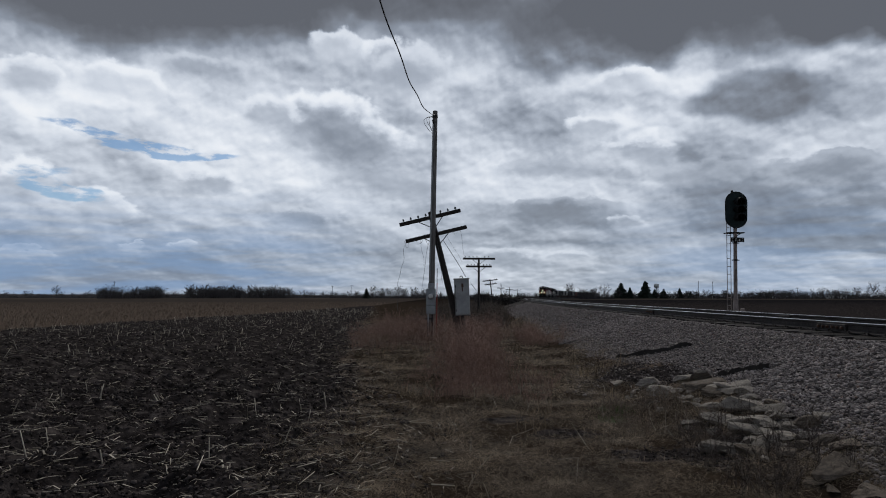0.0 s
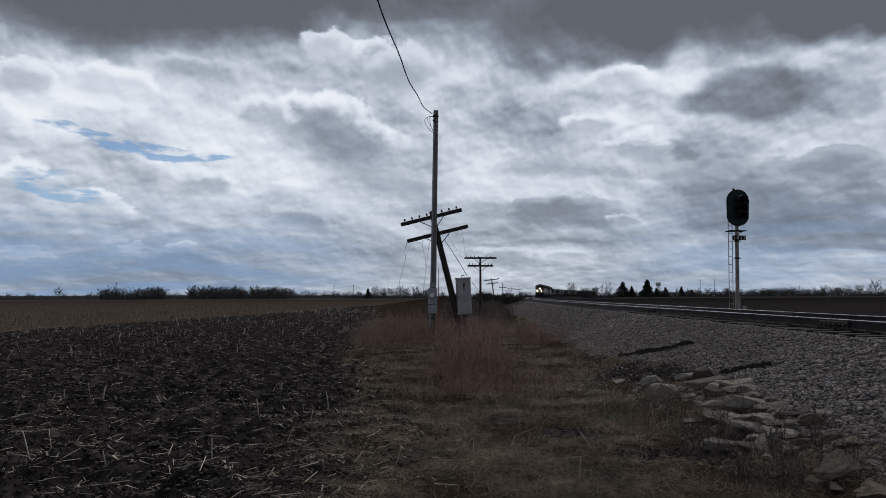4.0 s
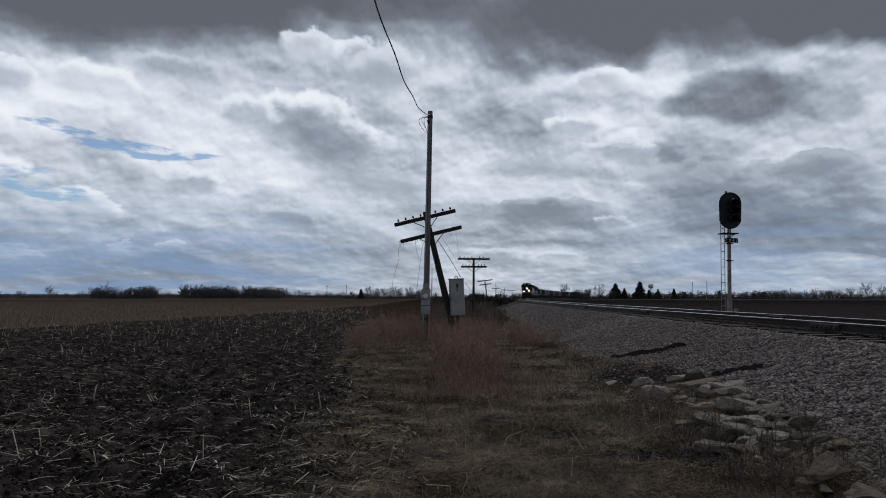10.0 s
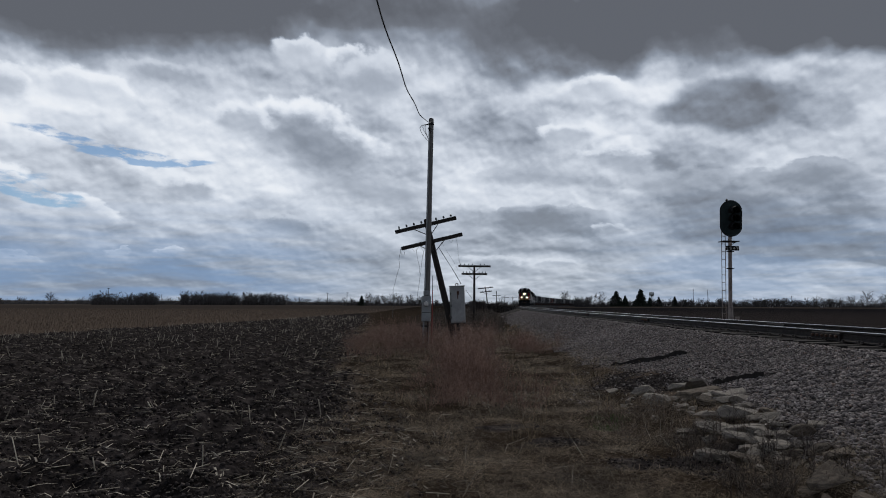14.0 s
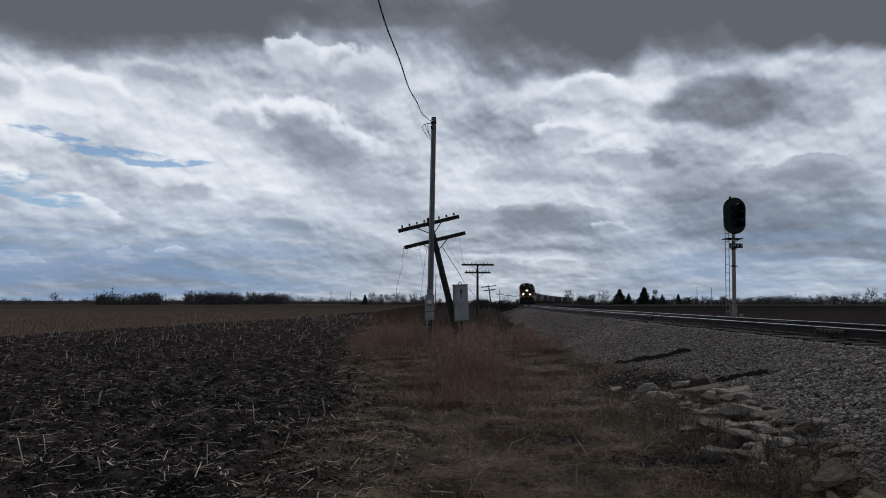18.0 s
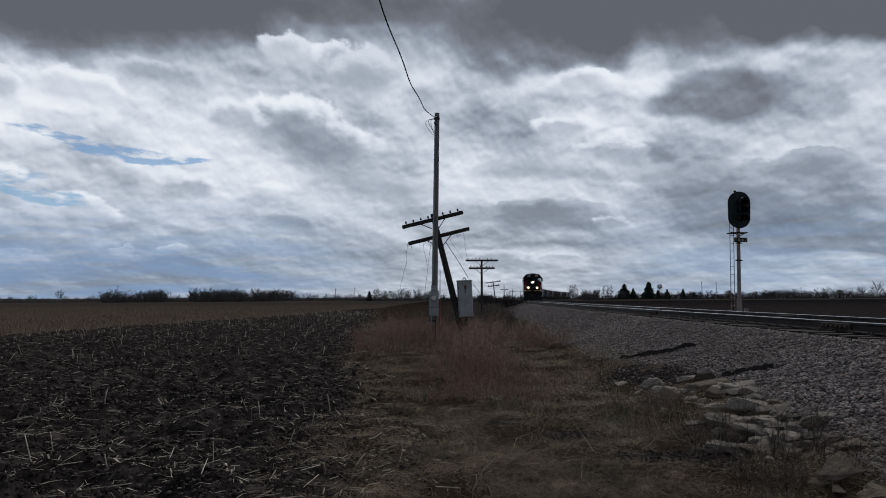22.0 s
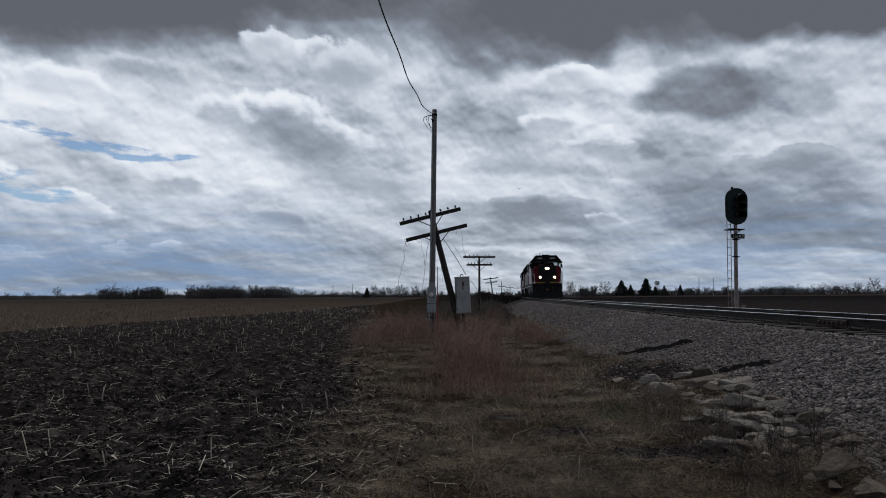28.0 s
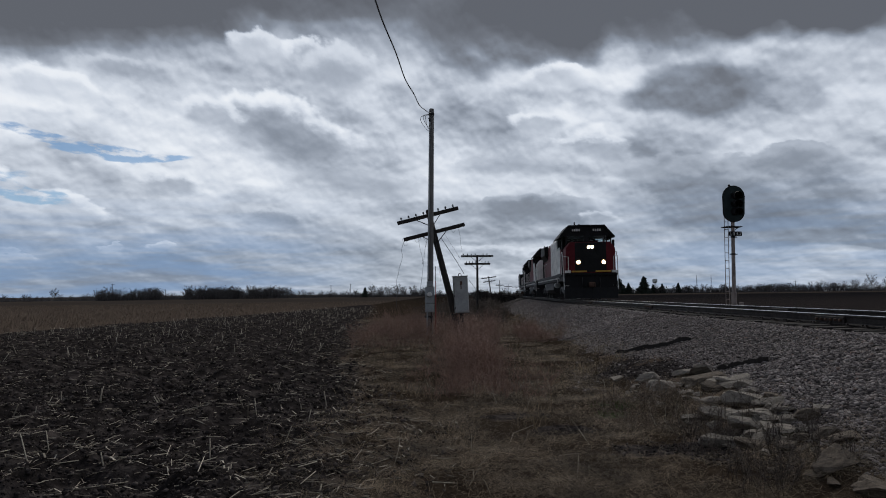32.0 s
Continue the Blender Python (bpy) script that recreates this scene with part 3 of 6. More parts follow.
CURVE = 0.000676         # the track bends steadily to the right


def track_x(y):
    return 7.08 + 0.0265 * y + CURVE / 2 * y * y


def track_slope(y):
    return 0.0265 + CURVE * y


def aside(x, y):
    """Distance to the right of the track's centre line."""
    return (x - track_x(y)) / np.sqrt(1 + track_slope(y) ** 2)


def field_edge(y):
    """Where the tilled soil gives way to the grass strip."""
    return -0.75 - 0.09 * y + 0.62 * np.clip(1 - y / 24, 0, 1)


def tilled_zone(x, y):
    wob = (fbm(x * 0.45, y * 0.45, 4, 5) - 0.5) * 2.2
    right = field_edge(y) - x + wob
    left = x + 22.5 - 0.095 * y + wob * 1.5
    return np.clip(0.5 + np.minimum(right, left) * 0.42, 0, 1)


def grass_zone(x, y):
    wob = (fbm(x * 0.45, y * 0.45, 4, 5) - 0.5) * 2.2
    s = aside(x, y)
    right = x - field_edge(np.minimum(y, 120)) - wob
    return np.clip(0.5 + np.minimum(right * 0.45, (-3.9 - s) * 0.7), 0, 1)


def stone_zone(x, y):
    wob = (fbm(x * 0.6, y * 0.6, 3, 9) - 0.5) * 0.9
    u = np.clip((y - 12) / 5, 0, 1)
    dip = np.exp(-((y - 10.0) / 2.2) ** 2) * 0.35
    return np.clip(0.5 + (3.85 + 0.4 * u * u * (3 - 2 * u) - dip + wob - np.abs(aside(x, y))) * 1.4, 0, 1)


def bare_zone(x, y):
    """Bare dark earth between the rubble and the ballast."""
    v = 1.0 - np.hypot((x - 3.3) / 1.3, (y - 11.8) / 3.6)
    for cx, cy, rx, ry in BARE_SPOTS:
        v = np.maximum(v, 1.2 - np.hypot((x - cx) / rx, (y - cy) / ry))
    return np.clip(v + (fbm(x * 1.4, y * 1.4, 3, 15) - 0.5) * 1.3, 0, 0.75)


BARE_SPOTS = ((0.74, 8.4, 0.5, 0.35), (1.85, 6.4, 0.35, 0.3), (2.75, 6.6, 0.8, 0.9), (1.3, 7.6, 0.45, 0.3))


def bank(x, y):
    """Height of the ballast bank."""
    s = np.abs(aside(x, y))
    t = np.clip((4.75 - s) / (4.75 - 1.75), 0, 1)
    return 0.87 * t ** 1.05 - 0.05 * np.clip((1.5 - s) / 0.25, 0, 1)


def ground_z(x, y):
    x, y = np.asarray(x, float), np.asarray(y, float)
    r = np.hypot(x, y)
    near = np.clip(1.4 - r / 60, 0, 1)
    tz, gzone, sz = tilled_zone(x, y), grass_zone(x, y), stone_zone(x, y)
    z = bank(x, y)
    across = x + 0.09 * y
    rows = np.sin(across * 2 * math.pi / 0.76 + 1.2 * fbm(x * 0.5, y * 0.5, 2, 3)) * 0.045
    clods = (fbm(x * 1.9, y * 2.3, 5, 21) - 0.5) * 0.40
    z = z + tz * near * (rows + clods)
    z = z + gzone * near * ((fbm(x * 1.1, y * 1.1, 3, 31) - 0.45) * 0.14)
    z = z + sz * near * (fbm(x * 5, y * 5, 2, 41) - 0.5) * 0.05
    hill = np.clip((r - 1700) / 900, 0, 1)
    hill = hill * hill * (3 - 2 * hill)
    z = z + hill * (7.0 + 8.0 * fbm(x / 700, y / 700, 2, 51)) * np.clip((-x - 0.05 * y) / 500, 0, 1)
    return z


def ground_sheet():
    angles = np.concatenate([np.linspace(-46, 46, 420), np.linspace(46, 314, 70)[1:-1]])
    radii = np.concatenate([[0.0], np.geomspace(1.2, 90, 250), np.geomspace(90, 4900, 70)[1:]])
    a = np.radians(angles)
    x = np.outer(radii, np.sin(a))
    y = np.outer(radii, np.cos(a))
    z = ground_z(x, y)
    nr, na = x.shape
    i, k = np.meshgrid(np.arange(nr - 1), np.arange(na), indexing="ij")
    k2 = (k + 1) % na
    faces = np.stack([i * na + k, (i + 1) * na + k, (i + 1) * na + k2, i * na + k2], -1).reshape(-1, 4)[:, ::-1]
    ob = mesh_from("ground", np.stack([x, y, z], -1).reshape(-1, 3), faces, M["ground"],
                   "flat farm land with tilled dark soil, dry grass and a gravel bank", "ground", "structure")
    col = ob.data.color_attributes.new("zone", "FLOAT_COLOR", "POINT")
    bare = bare_zone(x, y)
    rgba = np.stack([np.maximum(tilled_zone(x, y), bare), grass_zone(x, y) * (1 - bare), stone_zone(x, y), np.ones_like(x)], -1)
    far_right = (aside(x, y) > 4.0) & (y < 330)
    rgba[..., 0] = np.where(far_right, 1.0, rgba[..., 0])
    col.data.foreach_set("color", rgba.astype(np.float32).ravel())
    ob.data.polygons.foreach_set("use_smooth", [True] * len(ob.data.polygons))
    return ob


ground = ground_sheet()


# ---- the track ----
def track_frame(y):
    """A pose on the centre line at rail height, its y along the track."""
    return pose(track_x(y), y, RAIL_Z, 0, 0, -math.degrees(math.atan(track_slope(y))))


def sweep(profile, offset, ys):
    verts, faces, n = [], [], len(profile)
    for y in ys:
        m = track_frame(y)
        verts += [m @ Vector((offset + px, 0, pz)) for px, pz in profile]
    for i in range(len(ys) - 1):
        for k in range(n):
            a, b = i * n + k, i * n + (k + 1) % n
            faces.append((a, b, b + n, a + n))
    faces += [tuple(range(n))[::-1], tuple(range((len(ys) - 1) * n, len(ys) * n))]
    return Geo().put(verts, faces)


def railway():
    track = thing("railway_track", pose(0, 0, 0), "single railway track with worn steel rails on creosoted ties", "railway track", kind="structure")
    ys = list(np.arange(-30, 80, 2.0)) + list(np.arange(80, 620, 6.0))
    body = [(-0.07, -0.17), (0.07, -0.17), (0.07, -0.155), (0.012, -0.13), (0.012, -0.045), (0.036, -0.035), (0.036, -0.006),
            (-0.036, -0.006), (-0.036, -0.035), (-0.012, -0.045), (-0.012, -0.13), (-0.07, -0.155)]
    head = [(-0.035, -0.006), (0.035, -0.006), (0.030, 0.0), (-0.030, 0.0)]
    for side in (-0.755, 0.755):
        r = part("rail", sweep(body, side, ys), M["rail_side"], track, "dark steel rail with a bright running surface")
        part("running_surface", sweep(head, side, ys), M["rail_top"], r, "polished rail head")
        # bolted joints between rail lengths
        for k in range(6):
            at = track_frame(11.8 - 23.6 + 11.75 * k + (0.0 if side < 0 else 5.2))
            for s in (-1, 1):
                bar = part("joint_bar", Geo(at).box(side + s * 0.03 - 0.028, side + s * 0.03 + 0.028, -0.46, 0.46, -0.15, -0.035, 0.008), M["rail_side"], r, "rusty bolted joint bar")
                for q in range(6):
                    part("bolt", Geo(at).box(side + s * 0.075 - 0.022, side + s * 0.075 + 0.022, -0.40 + q * 0.15, -0.355 + q * 0.15, -0.115, -0.07, 0.008), M["rust"], bar) if abs(k - 3) < 2 and side < 0 and s < 0 else None
    # ties, plates and spikes
    tie = Geo().box(-1.28, 1.28, -0.115, 0.115, -0.36, -0.178, 0.012).mesh("tie", M["wood_tie"])
    plate = Geo().box(-0.10, 0.10, -0.09, 0.09, -0.177, -0.166, 0.003)
    for sx in (-1, 1):
        for sy in (-1, 1):
            plate.box(sx * 0.082 - 0.012, sx * 0.082 + 0.012, sy * 0.05 - 0.014, sy * 0.05 + 0.014, -0.17, -0.135, 0.004)
    plate = plate.mesh("tie_plate", M["rail_side"])
    rng = random.Random(4)
    y = -9.0
    for k in range(180):
        m = track_frame(y) @ pose(rng.uniform(-0.14, 0.10), 0, rng.uniform(-0.012, 0.0), 0, 0, rng.uniform(-2.5, 2.5))
        o = new("tie", tie)
        o.parent, o.matrix_basis = track, m
        if y < 50:
            for side in (-0.755, 0.755):
                p = new("tie_plate", plate)
                p.parent, p.matrix_basis = track, track_frame(y) @ pose(side, 0, 0)
        y += 0.53
    rest = Geo()
    while y < 400:
        rest.box(-1.28, 1.28, -0.115, 0.115, -0.36, -0.178, 0.012, at=track_frame(y))
        y += 0.53 if y < 160 else 1.06
    far = part("tie_rows", rest, M["wood_tie"], track, "rows of creosoted ties")
    tagged(far, kind="stuff")
    return track


track = railway()


# ---- loose matter: ballast, clods ----
def rock_shapes(n, rng, kind=20):
    """Unit stones: jittered icosahedra or octahedra."""
    if kind == 20:
        t = (1 + 5 ** 0.5) / 2
        v = np.array([(-1, t, 0), (1, t, 0), (-1, -t, 0), (1, -t, 0), (0, -1, t), (0, 1, t), (0, -1, -t), (0, 1, -t), (t, 0, -1), (t, 0, 1), (-t, 0, -1), (-t, 0, 1)]) / 1.9
        f = np.array([(0, 11, 5), (0, 5, 1), (0, 1, 7), (0, 7, 10), (0, 10, 11), (1, 5, 9), (5, 11, 4), (11, 10, 2), (10, 7, 6), (7, 1, 8),
                      (3, 9, 4), (3, 4, 2), (3, 2, 6), (3, 6, 8), (3, 8, 9), (4, 9, 5), (2, 4, 11), (6, 2, 10), (8, 6, 7), (9, 8, 1)])
    else:
        v = np.array([(1, 0, 0), (-1, 0, 0), (0, 1, 0), (0, -1, 0), (0, 0, 1), (0, 0, -1)], float)
        f = np.array([(0, 2, 4), (2, 1, 4), (1, 3, 4), (3, 0, 4), (2, 0, 5), (1, 2, 5), (3, 1, 5), (0, 3, 5)])
    return v[None] * (1 + rng.uniform(-0.42, 0.28, (n, len(v), 1))), f


def random_turns(n, rng):
    q = rng.normal(size=(n, 4))
    q /= np.linalg.norm(q, axis=1, keepdims=True)
    w, x, y, z = q.T
    return np.stack([np.stack([1 - 2 * (y * y + z * z), 2 * (x * y - z * w), 2 * (x * z + y * w)], -1),
                     np.stack([2 * (x * y + z * w), 1 - 2 * (x * x + z * z), 2 * (y * z - x * w)], -1),
                     np.stack([2 * (x * z - y * w), 2 * (y * z + x * w), 1 - 2 * (x * x + y * y)], -1)], 1)


def scatter_rocks(name, x, y, size, rng, mat, label, category, kind=20, flat=0.7, sink=0.25, parent=None):
    n = len(x)
    v, f = rock_shapes(n, rng, kind)
    v = v * (size[:, None, None] * rng.uniform(0.5, 1.45, (n, 1, 3)))
    v = np.einsum("nij,nkj->nki", random_turns(n, rng), v)
    v[..., 2] *= flat
    v += np.stack([x, y, ground_z(x, y) + size * (0.5 - sink) * flat], -1)[:, None]
    faces = (f[None] + (np.arange(n) * v.shape[1])[:, None, None]).reshape(-1, 3)
    return mesh_from(name, v.reshape(-1, 3), faces, mat, label, category, parent=parent)


def spread_along(n, y0, y1, s0, s1, rng, power=1.0):
    """Places along the track, denser near its start."""
    y = y0 + (y1 - y0) * rng.random(n) ** power
    s = rng.uniform(s0, s1, n)
    return track_x(y) + s * np.sqrt(1 + track_slope(y) ** 2), y


rng = np.random.RandomState(11)
for n, y0, y1, kind in ((40000, 3.0, 9.5, 20), (58000, 9.5, 22, 8)):
    x, y = spread_along(n, y0, y1, -4.7, -0.85, rng, 1.15)
    keep = (stone_zone(x, y) > 0.30 + 0.35 * rng.random(len(x))) & (aside(x, y) < -1.42 + 0.6 * rng.random(len(x)) ** 3)
    scatter_rocks("ballast_stones", x[keep], y[keep], 0.009 + 0.020 * rng.random(keep.sum()) ** 1.6, rng, M["ballast"],
                  "loose grey crushed-stone ballast on the bank", "ballast", kind)
x, y = spread_along(42000, 20, 75, -4.7, -0.85, rng, 1.4)
keep = (stone_zone(x, y) > 0.35 + 0.3 * rng.random(len(x))) & (aside(x, y) < -1.42 + 0.6 * rng.random(len(x)) ** 3)
scatter_rocks("ballast_stones", x[keep], y[keep], rng.uniform(0.016, 0.036, keep.sum()), rng, M["ballast"],
              "loose grey crushed-stone ballast on the bank", "ballast", 8)
x, y = spread_along(9000, 3, 60, -0.7, 4.4, rng, 1.5)
scatter_rocks("ballast_stones", x, y, rng.uniform(0.03, 0.05, len(x)), rng, M["ballast"],
              "loose grey crushed-stone ballast between the ties", "ballast", 8)
for n, y0, y1, kind, big in ((24000, 3.6, 12, 8, 0.026), (36000, 9.0, 60, 8, 0.045)):
    y = y0 + (y1 - y0) * rng.random(n) ** 1.35
    x = -rng.random(n) * (1.0 + y * 0.75) + 1.0
    keep = tilled_zone(x, y) > 0.15 + 0.5 * rng.random(n)
    scatter_rocks("soil_clods", x[keep], y[keep], 0.008 + big * rng.random(keep.sum()) ** 2.6, rng, M["clod"],
                  "dark crumbled clods of tilled soil", "soil", kind, 0.75, 0.2)


x, y = rng.uniform(1.2, 4.6, 14000), rng.uniform(5.5, 15.5, 14000)
keep = bare_zone(x, y) > 0.15 + 0.3 * rng.random(14000)
scatter_rocks("soil_crumbs", x[keep], y[keep], 0.006 + 0.020 * rng.random(keep.sum()) ** 2, rng, M["clod"], "dark crumbs of bare earth below the ballast", "soil", 8, 0.7, 0.2)
x, y = rng.uniform(1.6, 4.4, 2600), rng.uniform(8.5, 15.5, 2600)
keep = bare_zone(x, y) > 0.2
scatter_rocks("ballast_stones", x[keep], y[keep], 0.008 + 0.022 * rng.random(keep.sum()) ** 2, rng, M["ballast"], "stray ballast stones on bare earth", "ballast", 8)


# ---- the power pole with its meter ----
def utility_pole():
    t = thing("utility_pole", pose(-0.46, 25.5, 0, 0, 1.1, 0), "tall weathered grey wooden utility pole with an electric meter", "utility pole")
    pole = Geo().lathe([(0.125, -0.4), (0.120, 0.3), (0.105, 4.0), (0.092, 8.48), (0.086, 8.54)], 14)
    part("pole", pole, M["wood_grey"], t, smooth=True)
    band = Geo().lathe([(0.104, 8.28), (0.106, 8.29), (0.106, 8.36), (0.103, 8.37)], 14)
    part("band", band, M["steel"], t)
    box = Geo().box(-0.18, 0.16, -0.30, -0.13, 0.86, 1.80, 0.015)
    panel = part("meter_panel", box, M["galv"], t, "grey steel meter enclosure")
    part("cover_seam", Geo().box(-0.175, 0.155, -0.306, -0.299, 1.18, 1.20, 0.002), M["steel"], panel)
    part("socket_ring", Geo().lathe([(0.12, 0), (0.125, 0.02), (0.11, 0.05), (0.10, 0.055)], 20, at=pose(-0.02, -0.30, 1.52, 90, 0, 0)), M["galv"], panel)
    part("meter_glass", Geo().lathe([(0.09, 0.04), (0.09, 0.11), (0.07, 0.14), (0.02, 0.15)], 20, at=pose(-0.02, -0.30, 1.52, 90, 0, 0)), M["white"], panel, "round electric meter")
    part("meter_rim", Geo().lathe([(0.094, 0.055), (0.097, 0.06), (0.097, 0.085), (0.093, 0.09)], 20, at=pose(-0.02, -0.30, 1.52, 90, 0, 0)), M["black"], panel)
    top = Geo().box(-0.13, 0.10, -0.27, -0.11, 1.81, 2.0, 0.02)
    part("disconnect_box", top, M["galv"], t, "small grey switch box")
    part("conduit", Geo().tube([(-0.07, -0.115, 2.08), (-0.064, -0.105, 4.4), (-0.056, -0.092, 8.05)], 0.022, 8), M["galv"], t, "grey conduit up the pole")
    part("weatherhead", Geo().tube([(-0.056, -0.092, 8.03), (-0.07, -0.13, 8.13), (-0.09, -0.19, 8.12)], 0.032, 8), M["steel"], t)
    part("lower_conduit", Geo().tube([(-0.10, -0.2, 0.9), (-0.10, -0.2, -0.1)], 0.03, 8), M["galv"], t)
    part("support_bracket", Geo().box(-0.2, 0.1, -0.2, -0.1, 0.66, 0.72, 0.005).box(0.02, 0.08, -0.22, -0.14, 0.1, 0.86, 0.005), M["steel"], t)
    # slack drop wires in loops at the top
    for k, (dx, low) in enumerate(((-0.36, 7.65), (-0.24, 7.78), (-0.14, 7.7))):
        pts = []
        for i in range(13):
            u = i / 12
            pts.append((-0.10 + dx * math.sin(math.pi * u) ** 0.8 * (1 - 0.25 * u), -0.13 - 0.05 * k, 8.27 - (8.27 - low) * u ** 1.2 + 0.10 * math.sin(math.pi * u)))
        part("drop_wire", Geo().tube(pts, 0.009, 5), M["wire"], t, "slack black drop wire")
    return t


def overhead_wire():
    """Twisted service wire from the pole top to a support behind."""
    t = thing("overhead_wire", pose(0, 0, 0), "black twisted service wire slung from the utility pole", "wire")
    pts = []
    for i in range(240):
        y = 25.4 - 36.4 * i / 239
        z = 6.19 - 0.113 * y + 0.00786 * y * y
        pts.append((-0.31 - 0.04 * (25.5 - y) + 0.012 * math.cos(y * 1.5), y, z + 0.012 * math.sin(y * 1.2)))
    part("strand", Geo().tube(pts, 0.0128, 8), M["wire"], t, smooth=True)
    return t


utility_pole()
service_wire = overhead_wire()
# seconds, degrees that the wire swings about its fixing on the pole
WIRE_SWAY = ((0, 0.09), (2, 0.02), (3.5, 0.0), (6, -0.20), (8, -0.07), (10, 0.07), (12, 0.11), (14, 0.22), (17, 0.16), (19, 0.20), (21, 0.09),
             (23, 0.05), (25, 0.20), (28, 0.09), (30, 0.09), (32, 0.10))


# ---- the old telegraph line ----
def insulator(g, at):
    g.lathe([(0.012, 0.0), (0.012, 0.04), (0.034, 0.045), (0.042, 0.065), (0.030, 0.085), (0.036, 0.095), (0.028, 0.125), (0.012, 0.135)], 10, at=at)


def telegraph_pole(at, height, arms, pins, label, seed, brace=True, half=1.2, missing=0.1, lower=0.8, stout=0.66):
    rng = random.Random(seed)
    t = thing("telegraph_pole", at, label, "telegraph pole", "old telegraph line")
    part("pole", Geo().lathe([(r * stout, z) for r, z in ((0.15, -0.5), (0.145, 0.2), (0.125, height * 0.6), (0.108, height - 0.05), (0.09, height))], 12), M["wood_dark"], t, smooth=True)
    for z, tilt, shift, carries in arms:
        reach = half if z > height - 0.5 else half * lower
        m = pose(shift, -0.15, z, 0, tilt, 0)
        arm = part("crossarm", Geo().box(-reach, reach, -0.055, 0.055, -0.07, 0.07, 0.012, at=m), M["wood_dark"], t, "dark weathered crossarm")
        if brace:
            for s in (-1, 1):
                part("brace", Geo().tube([m @ Vector((s * 0.48, 0.06, -0.05)), (0, -0.13, z - 0.45)], 0.017, 6), M["steel"], t)
        for k in range(pins if carries else 0):
            u = (k + 0.5) / pins * 2 - 1
            if abs(u) < 0.12 or (u > 0 and abs(u) < 0.3) or rng.random() < missing:
                continue
            g = Geo()
            insulator(g, m @ pose(u * reach * 0.97, 0, 0.055))
            part("insulator", g, M["porcelain"], arm, smooth=True)
    return t


lean = telegraph_pole(pose(0.66, 26.1, 0, 0, -13.6, 0), 4.9, ((4.66, 0, -0.06, True), (3.99, 0, 0.02, False)), 8,
                      "old dark telegraph pole leaning over, with two crossarms", 3, half=1.2, missing=0.0, lower=1.0, stout=0.92)


TO_LEAN = lean.matrix_basis.inverted()


def hang(pts, r, label):
    """A loose wire on the leaning pole. pts: x and z in the plane of its arms."""
    pts = [TO_LEAN @ Vector((x, 25.92, z)) for x, z in pts]
    fine = [pts[0]]
    for k in range(len(pts) - 1):
        a, b, c, d = pts[max(0, k - 1)], pts[k], pts[k + 1], pts[min(len(pts) - 1, k + 2)]
        for u in (1 / 3, 2 / 3, 1):
            fine.append(0.5 * (2 * b + (c - a) * u + (2 * a - 5 * b + 4 * c - d) * u * u + (3 * b - a - 3 * c + d) * u ** 3))
    part("hanging_wire", Geo().tube(fine, r, 5), M["wire_grey"], lean, label)


hang([(-1.48, 3.63), (-1.44, 3.51), (-1.51, 3.22), (-1.48, 2.93), (-1.59, 2.57), (-1.64, 2.31), (-1.72, 2.02), (-1.7, 1.66), (-1.73, 1.0)], 0.006, "loose hanging wire")
hang([(-1.46, 3.58), (-1.4, 3.38), (-1.3, 3.4), (-1.32, 3.58)], 0.005, "loop of loose wire")
hang([(-0.53, 3.63), (-0.62, 3.22), (-0.67, 2.81), (-0.73, 2.31), (-0.81, 1.72)], 0.006, "loose hanging wire")
hang([(-0.86, 3.67), (-0.82, 3.31), (-0.73, 2.95), (-0.72, 2.66)], 0.005, "loose hanging wire")
hang([(-0.68, 3.67), (-0.57, 3.47), (-0.62, 3.31)], 0.005, "loop of loose wire")
hang([(-1.02, 3.63), (-0.95, 3.51), (-0.82, 3.56), (-0.77, 3.67)], 0.005, "loop of loose wire")
hang([(0.39, 3.96), (0.48, 3.84), (0.54, 3.96)], 0.005, "loop of loose wire")
hang([(0.65, 4.05), (0.72, 3.76), (0.75, 3.4), (0.82, 2.97)], 0.004, "loose hanging wire")
hang([(0.14, 3.81), (0.35, 3.45), (0.59, 3.08), (0.73, 2.81)], 0.004, "loose hanging wire")
hang([(-0.25, 3.76), (-0.17, 3.31), (-0.1, 2.68), (-0.03, 2.0)], 0.004, "loose hanging wire")
hang([(-0.01, 3.67), (0.28, 3.22), (0.58, 2.75), (0.86, 2.26)], 0.011, "slack guy wire")
hang([(1.03, 2.04), (1.17, 1.86), (1.28, 1.7)], 0.008, "slack guy wire")
telegraph_pole(pose(2.66, 51, 0, 0, 0.3, 0), 4.42, ((4.33, 0, 0, True), (3.75, 0, 0.0, True)), 8, "dark old telegraph pole with two crossarms", 5)
telegraph_pole(pose(7.95, 108, 0, 0, -7, 0), 4.3, ((4.1, 0, 0, True), (3.5, 0, 0, True)), 8, "dark leaning telegraph pole with two crossarms", 6)
telegraph_pole(pose(13.6, 160, 0, 0, 0, 0), 4.6, ((3.5, 0, 0, True),), 8, "dark old telegraph pole beside the track", 7)
telegraph_pole(pose(20.5, 212, 0, 0, 2, 0), 4.4, ((3.7, 0, 0, True),), 8, "dark old telegraph pole beside the track", 8, half=1.5)
telegraph_pole(pose(28.6, 262, 0, 0, -2, 0), 4.4, ((4.0, 0, 0, True),), 8, "dark old telegraph pole beside the track", 9, half=1.5)


